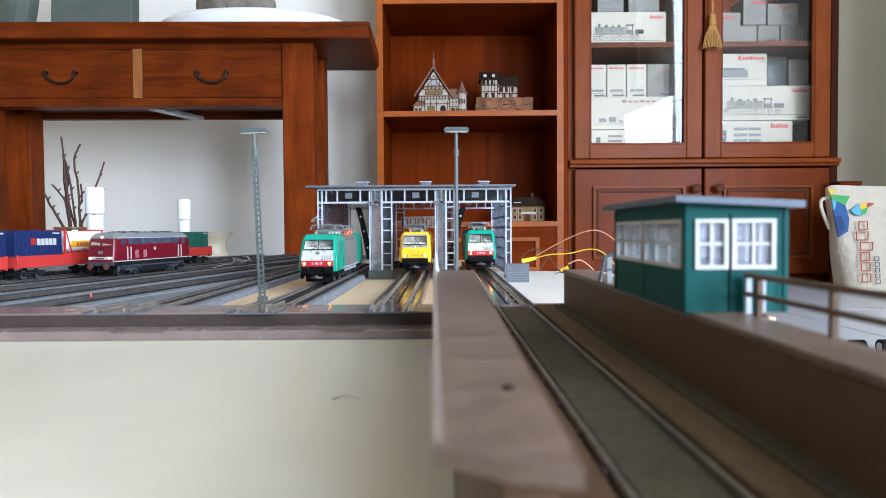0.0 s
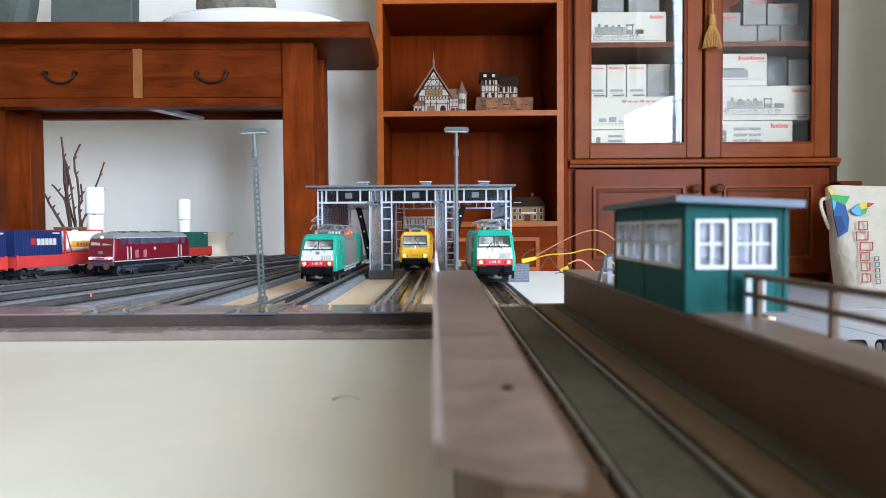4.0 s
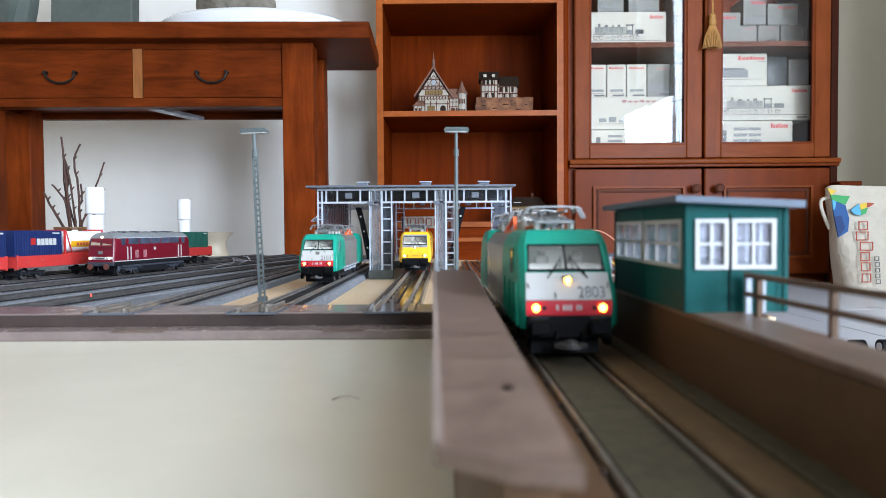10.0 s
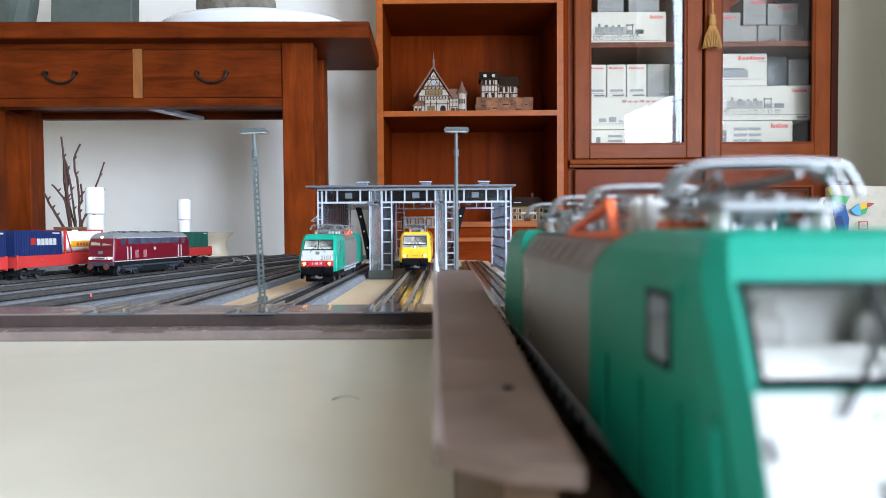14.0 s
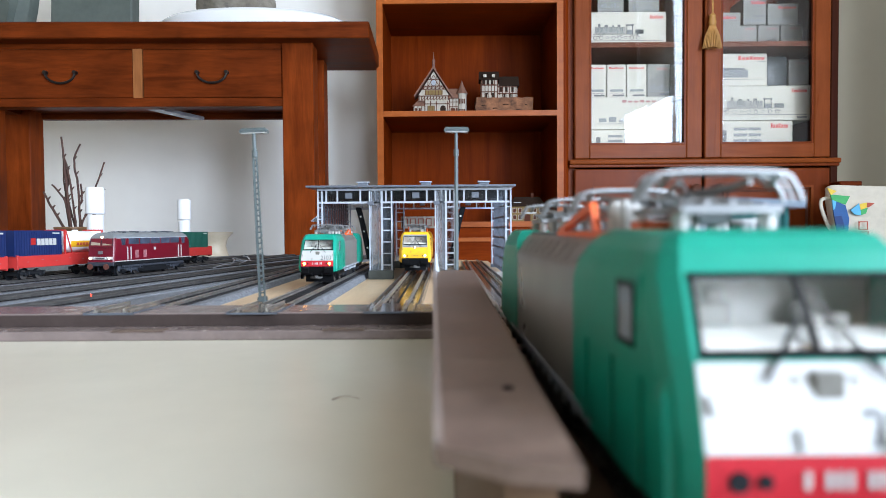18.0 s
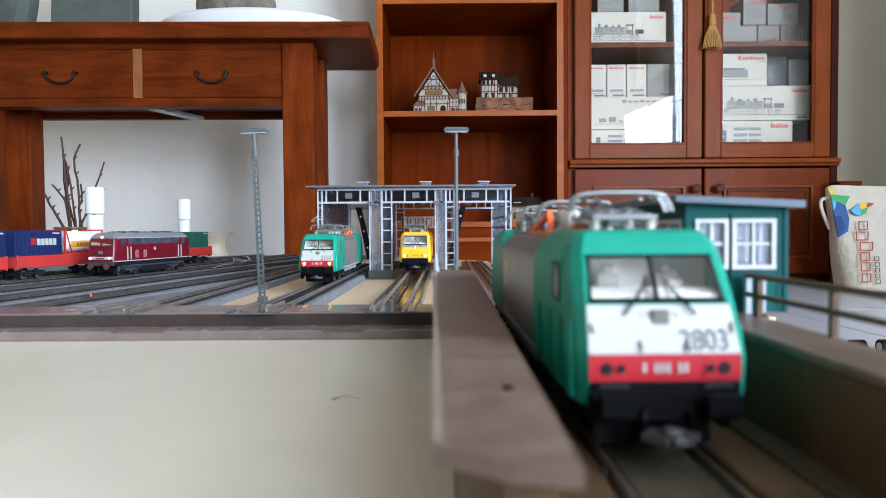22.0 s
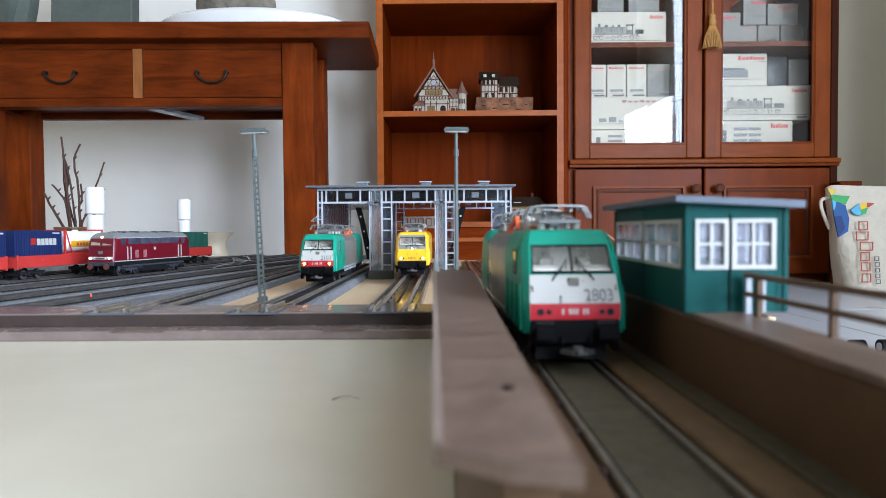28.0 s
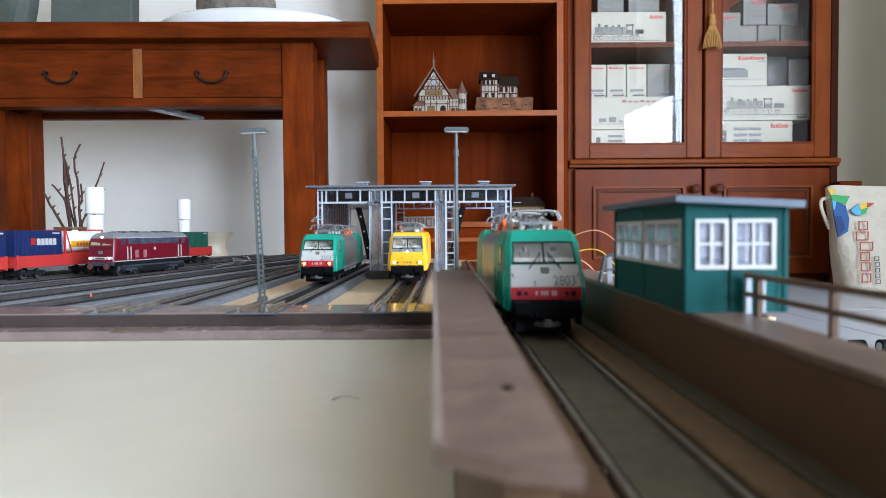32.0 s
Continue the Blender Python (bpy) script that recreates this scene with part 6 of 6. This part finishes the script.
        part("side_step", box(bmx(), s * 16.3 - 0.9, s * 16.3 + 0.9, 10, 16, 4.2, 12.0), "black", t, mm=True)
        part("hose", tube(bmx(), smooth_line([(s * 4.2, 1.0, 11.2), (s * 4.6, -1.8, 10.0), (s * 4.4, -1.6, 7.2)], 4), 0.5, 6), "black", t, mm=True)
    cp = part("coupler", prism(bmx(), [(-5.6, -3.2), (-2.2, -7.0), (2.2, -7.0), (5.6, -3.2), (3.0, 0.5), (-3.0, 0.5)], 5.8, 7.2, "z"), "coupler", t, "dull grey close coupler", mm=True)
    part("coupler_knob", lathe(bmx(), [(2.0, 7.2), (2.0, 7.9), (1.5, 8.4), (0.3, 8.5)], (0, -3.6, 0), 16), "coupler", cp, mm=True)
    part("coupler_hook", box(bmx(), -1.2, 1.2, -8.4, -6.8, 6.0, 7.8, bev=0.3), "coupler", cp, mm=True)
    part("coupler_shaft", box(bmx(), -2.4, 2.4, -1, 14, 5.0, 6.8), "black", cp, mm=True)
    for k in (-1, 1):
        part("beam_box", box(bmx(), k * 10.1 - 3.0, k * 10.1 + 3.0, -0.9, 0.0, 14.9, 16.2, bev=0.2), "darkgrey", t, mm=True)
        part("sill_stripe", box(bmx(), k * 16.9 - 0.2, k * 16.9 + 0.2, 44, L - 44, 11.6, 13.2), "shed_lt" if shell == "green" else roof_side, t, "pale grey sill stripe" if shell == "green" else "", mm=True)
    part("plough", loft(bmx(), [[(-12, 7.5, 2.0), (12, 7.5, 2.0), (12, 9, 2.0), (-12, 9, 2.0)], [(-12, 8.5, 8.6), (12, 8.5, 8.6), (12, 10, 8.6), (-12, 10, 8.6)]]), "black", t, mm=True)
    bogie(t, 47, 30, 7.1), bogie(t, L - 47, 30, 7.1)
    # roof
    zr = 44.2
    part("roof_deck", box(bmx(), -10.6, 10.6, 30, L - 30, zr, zr + 0.8, bev=0.3), "roofgrey", t, mm=True)
    for yc, fl in ((39, -1), (76, 1), (L - 76, -1), (L - 39, 1)):
        pantograph(t, yc, zr + 0.8, fl)
    for s in (-1, 1):
        part("busbar", tube(bmx(), [(s * 4.0, 57, zr + 4.4), (s * 4.0, L - 57, zr + 4.4)], 0.5, 6), "orange", t, "orange-red roof cable", mm=True)
        def along(v):
            return v if s < 0 else L - v
        bm = bmx()
        box(bm, s * 10.6 - 1.0, s * 10.6 + 1.0, *sorted((along(53), along(104))), zr, zr + 1.3)
        for p, q in (((103, 1.2), (69, 6.6)), ((69, 6.6), (66, 1.2))):
            loft(bm, [[(s * 10.4 + dx, along(v), zr + w + dz) for dx, dz in ((-0.8, -0.8), (0.8, -0.8), (0.8, 0.8), (-0.8, 0.8))] for v, w in (p, q)])
        box(bm, *sorted((s * 8.4, s * 2.0)), *sorted((along(43), along(49))), zr + 0.8, zr + 3.0)
        part("isolator_bracket", bm, "orange", t, "orange-red roof bracket", mm=True)
        for px, py in ((7.6, 62), (5.6, 57), (7.8, 55)):
            bm = bmx()
            for i in range(5):
                tube(bm, [(s * px, along(py), zr + 0.8 + i * 1.2), (s * px, along(py), zr + 1.5 + i * 1.2)], 1.5, 10)
            tube(bm, [(s * px, along(py), zr + 0.6), (s * px, along(py), zr + 7.2)], 0.8, 8)
            part("insulator", bm, "insulator", t, "white ribbed insulator", mm=True)
    for i in range(9):
        for sd in (-1, 1):
            part("sole_plate", box(bmx(), sd * 15.7 - 0.2, sd * 15.7 + 0.5, 62 + i * 9.5, 66 + i * 9.5, 8.2, 10.6), "shed_lt", t, "small pale plate", mm=True)
    for yy in (60, 90, 103, 116, 146):
        bm = bmx()
        for i in range(4):
            tube(bm, [(-4.0, yy, zr + 0.8 + i * 0.8), (-4.0, yy, zr + 1.2 + i * 0.8)], 1.5, 10)
        tube(bm, [(-4.0, yy, zr + 0.8), (-4.0, yy, zr + 4.6)], 0.8, 8)
        part("insulator", bm, "metal", t, mm=True)
    part("breaker_box", box(bmx(), 1, 8, 96, 110, zr + 0.8, zr + 3.8, bev=0.4), "metal", t, mm=True)
    part("roof_box", box(bmx(), -7, 7, 116, 130, zr + 0.8, zr + 2.6, bev=0.4), "roofgrey", t, mm=True)
    part("horn", tube(bmx(), [(-2, 18, 46.3), (-2, 22, 46.5)], 0.7, 8), "metal", t, mm=True)
    return t, bulbs


def frame_side(x, y0, y1, z0, z1, w):
    bm = bmx()
    for a in ((y0, y1, z0, z0 + w), (y0, y1, z1 - w, z1), (y0, y0 + w, z0 + w, z1 - w), (y1 - w, y1, z0 + w, z1 - w)):
        box(bm, x - 0.2, x + 0.2, *a)
    return bm


def raised(bm, dz=5.0):
    bmesh.ops.translate(bm, vec=(0, 0, dz), verts=bm.verts)
    return bm


def diesel(x, y, z, rz):
    t = thing("diesel_locomotive", x, y, z, "wine-red diesel locomotive with a grey roof", "locomotive", rz=rz)
    L = 180.0
    t.scale = (1.02, 0.885, 1.02)
    prof = [(-17, 11.5), (17, 11.5), (17, 34), (15.6, 38.5), (-15.6, 38.5), (-17, 34)]
    rows = []
    for y0, k, dz in ((0, 0.90, 0), (1.2, 0.97, 0), (4.0, 1.0, 0), (L - 4.0, 1.0, 0), (L - 1.2, 0.97, 0), (L, 0.90, 0)):
        rows.append([(px * k, y0 + (max(0, pz - 24) * 0.26 if y0 < 10 else (-max(0, pz - 24) * 0.26 if y0 > L - 10 else 0)), pz) for px, pz in prof])
    body = part("body", raised(loft(bmx(), rows)), "winered", t, mm=True)
    rp = [(-15.8, 38.3), (15.8, 38.3), (14.8, 41.2), (11.5, 43.8), (5, 45.2), (-5, 45.2), (-11.5, 43.8), (-14.8, 41.2)]
    part("roof", raised(loft(bmx(), [[(px * 0.92, 3.4 + (pz - 38) * 0.8, pz) for px, pz in rp], [(px, 10 + (pz - 38) * 0.6, pz) for px, pz in rp], [(px, L - 10 - (pz - 38) * 0.6, pz) for px, pz in rp], [(px * 0.92, L - 3.4 - (pz - 38) * 0.8, pz) for px, pz in rp]])), "roofgrey", t, mm=True)
    for yy in (28, 52, 80, 96, 124, 150):
        part("roof_fan", raised(tube(bmx(), [(0, yy, 44.6), (0, yy, 46.3)], 6.0 if yy in (80, 96) else 4.0, 16)), "roofgrey", t, mm=True)
    part("stripe", raised(box(bmx(), -17.3, 17.3, 2, L - 2, 11.6, 12.6)), "white", t, "thin white waist stripe", mm=True)
    part("sill", box(bmx(), -16.9, 16.9, 0.6, L - 0.6, 12.6, 16.5, bev=0.4), "darkgrey", t, mm=True)
    for k0, k1 in ((-13.2, -1.6), (1.6, 13.2)):
        part("windscreen", raised(slab(bmx(), [(k0, 2.10, 30.6), (k1, 2.10, 30.6), (k1 * 0.96, 3.85, 37.0), (k0 * 0.96, 3.85, 37.0)], -0.5)), "winpane", body, "pale windscreen", mm=True)
    for k in (-14.2, 0.0, 14.2):
        part("pillar_edge", raised(tube(bmx(), [(k, 1.75, 30.0), (k * 0.97, 3.75, 37.6)], 0.35, 6)), "darkgrey", body, mm=True)
    part("front_seam", raised(box(bmx(), -14.8, 14.8, -0.25, 0.5, 27.6, 28.0)), "darkgrey", body, mm=True)
    part("roof_walkway", raised(box(bmx(), -3.0, 3.0, 20, L - 20, 45.0, 45.8, bev=0.2)), "shed_dk", t, mm=True)
    for yy in (38, 66, 110, 138):
        part("exhaust", raised(box(bmx(), -7.5, 7.5, yy - 3, yy + 3, 44.4, 46.4, bev=0.5)), "shed_dk", t, mm=True)
    for s in (-1, 1):
        for yy in (29.5, 53.5, 77.5, 101.5, 125.5, 149.5):
            part("window_post", raised(box(bmx(), s * 16.75 - 0.5, s * 16.75 + 0.55, yy - 0.5, yy + 0.5, 31.0, 38.2)), "winered", body, mm=True)
        part("gutter", raised(box(bmx(), s * 16.0 - 0.5, s * 16.0 + 0.4, 8, L - 8, 38.2, 39.0)), "shed_lt", body, "thin pale gutter line", mm=True)
        part("cable_tray", box(bmx(), s * 15.6 - 0.5, s * 15.6 + 0.6, 18, L - 18, 9.6, 12.2, bev=0.3), "shed_dk", t, mm=True)
        lp = part("lamp_housing", raised(box(bmx(), s * 11.2 - 4.0, s * 11.2 + 4.0, -0.9, 1.0, 14.2, 17.6, bev=0.5)), "white", body, mm=True)
        part("headlamp", raised(tube(bmx(), [(s * 12.2, -0.8, 15.9), (s * 12.2, -1.5, 15.9)], 1.3, 14)), "warmwhite", lp, "glowing headlamp", mm=True)
        part("buffer", tube(bmx(), [(s * 10.1, 1, 11.4), (s * 10.1, -4.5, 11.4)], 1.8, 12), "darkgrey", t, mm=True)
        part("buffer_head", tube(bmx(), [(s * 10.1, -4.2, 11.4), (s * 10.1, -5.4, 11.4)], 3.3, 18), "bufbrown", t, mm=True)
        for y0, y1 in ((16, 24), (30, 53), (54, 77), (78, 101), (102, 125), (126, 149), (156, 164)):
            cabw = y1 - y0 < 10
            part("side_window", raised(box(bmx(), s * 16.6 - 0.55, s * 16.6 + 0.55, y0, y1, 30.4 if cabw else 31.2, 38.0, bev=0.2)), "sidepane", body, "dark side window", mm=True)
        for yy in (27, 34, 146, 153):
            part("handrail", raised(box(bmx(), s * 17.3 - 0.3, s * 17.3 + 0.5, yy, yy + 1.2, 13.5, 28.5)), "white", body, "pale cab door handrail", mm=True)
        for yy in (44, 62):
            part("grille", raised(box(bmx(), s * 17.1 - 0.3, s * 17.1 + 0.3, yy, yy + 7, 15, 24)), "wingrille", body, mm=True)
        part("emblem", raised(box(bmx(), s * 17.1 - 0.3, s * 17.1 + 0.3, 86, 90, 23.5, 27)), "white", body, "small pale emblem", mm=True)
    part("emblem", raised(box(bmx(), -3, 3, -0.1, 0.6, 20.5, 24)), "inkpale", body, mm=True)
    part("middle_lamp_bar", raised(box(bmx(), -7, 7, -0.6, 0.8, 14.4, 17.4, bev=0.4)), "white", body, mm=True)
    part("grille", raised(box(bmx(), -5.5, 5.5, -0.9, 0.0, 15.2, 16.6)), "ink", body, mm=True)
    part("top_lamp", raised(tube(bmx(), [(0, 6.5, 39.4), (0, 3.4, 39.4)], 1.3, 12)), "warmwhite", body, "glowing top lamp", mm=True)
    part("fuel_tank", box(bmx(), -15.6, 15.6, 62, 118, 2.4, 10.0, bev=0.8), "darkgrey", t, mm=True)
    part("front_sill", raised(box(bmx(), -16.6, 16.6, -0.5, 5.0, 7.0, 11.4, bev=0.6)), "shed_dk", t, "grey-blue front sill", mm=True)
    for s in (-1, 1):
        for yy in (22, 58, 122, 158):
            part("air_tank", tube(bmx(), [(s * 13.5, yy - 5, 5.5), (s * 13.5, yy + 5, 5.5)], 2.4, 12), "darkgrey", t, mm=True)
        for yy in (25, 40, 55, 125, 140, 155):
            part("brake_hanger", box(bmx(), s * 13.6 - 0.5, s * 13.6 + 0.5, yy - 1.5, yy + 1.5, 2.6, 8.5, bev=0.2), "shed_dk", t, mm=True)
    part("coupler", box(bmx(), -4, 4, -6.5, 0, 4.2, 5.8, bev=0.4), "black", t, mm=True)
    part("plough", box(bmx(), -12, 12, 2, 4, 1.2, 6.0), "black", t, mm=True)
    bogie(t, 38, 34, 6.6, mat_frame="shed_dk", hz=2.5), bogie(t, L - 38, 34, 6.6, mat_frame="shed_dk", hz=2.5)
    return t


# the pale reflection in the cab side window is put into this colour
M["reflecting_pane"] = mat("pale_blue_grey_glazing", (0.24, 0.29, 0.33), 0.12, var=0.3, scale=90, bump=0)
M["winpane"] = mat("amber_grey_glazing", (0.34, 0.28, 0.20), 0.12, var=0.3, scale=90, bump=0)
M["sidepane"] = mat("grey_glazing", (0.05, 0.066, 0.095), 0.10, var=0.4, scale=70, bump=0)
M["wingrille"] = mat("pale_red_grille", (0.36, 0.14, 0.15), 0.5)


def flat_wagon(x, y, z, rz, L=150.0):
    t = thing("flat_wagon", x, y, z, "red container flat wagon with black bogies", "wagon", "container wagons", rz=rz)
    for s in (-1, 1):
        part("side_sill", box(bmx(), s * 15 - 1.2, s * 15 + 1.2, 1, L - 1, 13.0, 26.0, bev=0.4), "wagonred", t, mm=True)
        for i in range(7):
            yy = 12 + i * (L - 24) / 6
            part("side_mark", box(bmx(), s * 16.2 - 0.1, s * 16.2 + 0.22, yy, yy + 3.2, 19 + (i % 2) * 2, 19.7 + (i % 2) * 2), "wingrille", t, mm=True)
        part("buffer", tube(bmx(), [(s * 10, 0, 12), (s * 10, -5, 12)], 1.6, 10), "black", t, mm=True)
        part("buffer", tube(bmx(), [(s * 10, L, 12), (s * 10, L + 5, 12)], 1.6, 10), "black", t, mm=True)
    part("deck", box(bmx(), -13.8, 13.8, 1, L - 1, 21.5, 25.2), "wagonred", t, mm=True)
    part("end_beam", box(bmx(), -16.2, 16.2, 0, 2, 11.5, 27.0, bev=0.3), "wagonred", t, mm=True)
    part("end_beam", box(bmx(), -16.2, 16.2, L - 2, L, 11.5, 27.0, bev=0.3), "wagonred", t, mm=True)
    bogie(t, 24, 21, 5.3), bogie(t, L - 24, 21, 5.3)
    return t


def container(x, y, z, rz, material, label, L=68.0, mark=None, h=28.5):
    t = thing("container", x, y, z, label, "container", "containers", rz=rz)
    w = 14.0
    part("container_box", box(bmx(), -w + 0.6, w - 0.6, 0.6, L - 0.6, 0.5, h - 0.4), material, t, mm=True)
    bm = bmx()
    for s in (-1, 1):
        for yy in (0.9, L - 0.9):
            box(bm, s * (w - 0.9) - 0.9, s * (w - 0.9) + 0.9, yy - 0.9, yy + 0.9, 0, h)
        box(bm, s * (w - 0.9) - 0.85, s * (w - 0.9) + 0.85, 1.8, L - 1.8, 0, 1.6), box(bm, s * (w - 0.9) - 0.85, s * (w - 0.9) + 0.85, 1.8, L - 1.8, h - 1.4, h)
    part("corner_frame", bm, material, t, mm=True, smooth=False)
    for s in (-1, 1):
        for i in range(18):
            yy = 3.2 + i * (L - 6.4) / 17.5
            part("rib", box(bmx(), s * (w - 0.5) - 0.45, s * (w - 0.5) + 0.35, yy, yy + 1.7, 1.6, h - 1.4), material, t, mm=True, smooth=False)
    if mark:
        part("mark", box(bmx(), w - 0.2, w + 0.15, L * 0.33, L * 0.43, h * 0.44, h * 0.70), "redprint", t, "red painted mark", mm=True)
        for i in range(5):
            a = L * (0.46 + i * 0.086)
            part("mark", box(bmx(), w - 0.2, w + 0.15, a, a + L * 0.070, h * 0.42, h * 0.68), "white", t, "white painted mark", mm=True)
    part("mark", box(bmx(), w - 0.2, w + 0.15, L * 0.80, L * 0.95, h * 0.86, h * 0.92), "white", t, mm=True)
    return t


def tank_container(x, y, z, rz):
    t = thing("tank_container", x, y, z, "white tank container with an orange band in an open frame", "container", "containers", rz=rz)
    L, h, w = 66.0, 29.5, 13.5
    rows = []
    for y0, r in ((4, 9), (6.5, 11.8), (10, 12.8), (L - 10, 12.8), (L - 6.5, 11.8), (L - 4, 9)):
        rows.append([(r * math.cos(2 * math.pi * i / 28), y0, 15 + r * math.sin(2 * math.pi * i / 28)) for i in range(28)])
    part("tank", loft(bmx(), rows), "plastic_white", t, mm=True)
    rows = [[(13.0 * math.cos(a), y0, 15 + 13.0 * math.sin(a)) for a in [radians(-30 + 4.25 * i) for i in range(9)]] + [(12.6 * math.cos(a), y0, 15 + 12.6 * math.sin(a)) for a in [radians(4 - 4.25 * i) for i in range(9)]] for y0 in (11, L - 11)]
    part("band", loft(bmx(), rows), "yellow", t, "orange-yellow painted band", mm=True)
    for i in range(5):
        part("mark", box(bmx(), 12.8, 13.3, 20 + i * 5.2, 24 + i * 5.2, 10.6, 13.8), "bagred", t, mm=True)
    for y0 in (1, L - 1):
        part("end_frame", frame_xz(-w, w, 0, h, y0 - 1, y0 + 1, 1.8), "wagonred", t, mm=True)
    for s in (-1, 1):
        part("frame_rail", box(bmx(), s * w - 1, s * w + 1, 2, L - 2, 0, 1.8), "wagonred", t, mm=True)
        part("frame_strut", tube(bmx(), [(s * w, 2, h - 1), (s * (w - 0.5), 12, 2)], 0.7, 6), "wagonred", t, mm=True)
        part("frame_strut", tube(bmx(), [(s * w, L - 2, h - 1), (s * (w - 0.5), L - 12, 2)], 0.7, 6), "wagonred", t, mm=True)
    part("manhole", tube(bmx(), [(0, L / 2, 27), (0, L / 2, 29.3)], 3.5, 14), "plastic_white", t, mm=True)
    return t


def frame_xz(x0, x1, z0, z1, y0, y1, w):
    bm = bmx()
    box(bm, x0, x1, y0, y1, z0, z0 + w), box(bm, x0, x1, y0, y1, z1 - w, z1)
    box(bm, x0, x0 + w, y0, y1, z0 + w, z1 - w), box(bm, x1 - w, x1, y0, y1, z0 + w, z1 - w)
    return bm


def build_trains():
    global green_loco, green_bulbs, yellow_loco
    green_loco, green_bulbs = electric_loco("electric_locomotive", 0.0415, 0.7285, RAIL, "green and grey electric locomotive with white and red front", "green", "red", "white", "grey", "warm", "2803", "electric locomotives")
    electric_loco("electric_locomotive", -0.1165, 0.598, RAIL - 0.003, "green and grey electric locomotive standing before the shed", "green", "red", "white", "grey", "warm", "2103", "electric locomotives", 2)
    yellow_loco, _ = electric_loco("electric_locomotive", -0.0335, 0.745, RAIL - 0.0018, "yellow electric locomotive in the middle shed stall", "yellow", "yellow", "yellow", "yellow", "warmwhite", "", "electric locomotives")
    k = 10.0
    diesel(-0.3978, 0.757, LEFT_TOP, -k)

    def on(x0, y):
        return x0 + (y - 0.765) * 0.176
    w = 0.0254
    for y, L in ((0.546, 150), (0.706, 150), (0.862, 84), (0.952, 150)):
        flat_wagon(on(-0.464, y), y, LEFT_TOP, -k, L)
    zc = LEFT_TOP + w
    for y, m, lab, mk in ((0.627, "blue", "dark blue ribbed shipping container on a flat wagon", None), (0.7045, "blue", "dark blue ribbed shipping container with red and white marks", 1),
                          (0.954, "dkgreen", "dark green ribbed shipping container on a flat wagon", None), (1.024, "dkgreen", "dark green ribbed shipping container on a flat wagon", None)):
        container(on(-0.464, y), y, zc, -k, m, lab, 68.0, mk, 28.5 if m == "blue" else 25.6)
    for y in (0.777,):
        tank_container(on(-0.464, y), y, zc, -k)


# ---- build ----
build_room()
build_console()
build_bookcase()
build_cabinet()
build_cartons()
model_houses()
build_stool()
build_bag()
build_board()
build_tracks()
build_bridge()
build_hut()
build_shed()
build_small()
build_trains()

# distance of the green locomotive's front from the eye, by time
GREEN = [(0.0, 0.7549), (0.5, 0.7549), (1.0, 0.7428), (1.5, 0.7134), (2.0, 0.6734), (2.5, 0.6377), (3.0, 0.6044), (3.5, 0.5723), (5.5, 0.4755),
         (6.0, 0.4521), (6.5, 0.4264), (7.0, 0.4014), (7.5, 0.3734), (8.0, 0.3416), (8.5, 0.3147), (9.0, 0.2877), (9.5, 0.2574), (10.0, 0.2286),
         (10.5, 0.1997), (11.0, 0.1713), (11.5, 0.1419), (12.0, 0.1133), (12.5, 0.0865), (13.0, 0.0686), (13.5, 0.0577), (14.0, 0.0554), (16.5, 0.0554),
         (17.0, 0.0554), (17.5, 0.0622), (18.0, 0.0695), (18.5, 0.0768), (19.0, 0.0840), (19.5, 0.0916), (20.0, 0.0985), (20.5, 0.1054), (21.0, 0.1128),
         (21.5, 0.1195), (22.0, 0.1269), (22.5, 0.1342), (23.0, 0.1416), (23.5, 0.1487), (24.0, 0.1558), (24.5, 0.1632), (25.0, 0.1703), (25.5, 0.1771),
         (27.5, 0.2076), (28.0, 0.2146), (28.5, 0.2230), (29.0, 0.2303), (29.5, 0.2381), (30.0, 0.2455), (30.5, 0.2533), (31.0, 0.2606), (31.5, 0.2683),
         (32.0, 0.2765)]
YELLOW = [(0.0, 0.735), (25.0, 0.735), (25.6, 0.732), (27.5, 0.683), (28.5, 0.660), (30.0, 0.628), (32.0, 0.585)]


def glide(d, far, near):
    """Eases a value from the shed track to the bridge, which lies a little askew."""
    k = min(1.0, max(0.0, (0.56 - d) / 0.22))
    return far + (near - far) * k


def motions():
    walk(green_loco, [(t, pose(glide(d, 0.0415, 0.0425), d * (1 - (0.018 if t < 14 else 0.004) * max(0.0, min(1.0, (d - 0.08) / 0.05, (0.40 - d) / 0.12))), RAIL, 0, 0, glide(d, 0.0, 0.65))) for t, d in GREEN])
    walk(yellow_loco, [(t, pose(-0.0335, d, RAIL - 0.0018)) for t, d in YELLOW])
    # lamps going out as the driver changes ends: glowing bulbs are slid inside
    for b in green_bulbs:
        x, y, z = b.matrix_basis.translation
        walk(b, [(t, pose(x, y + d, z, 90, 0, 0)) for t, d in ((0.0, 0.0), (14.9, 0.0), (15.3, 0.003), (32.0, 0.003))])


motions()
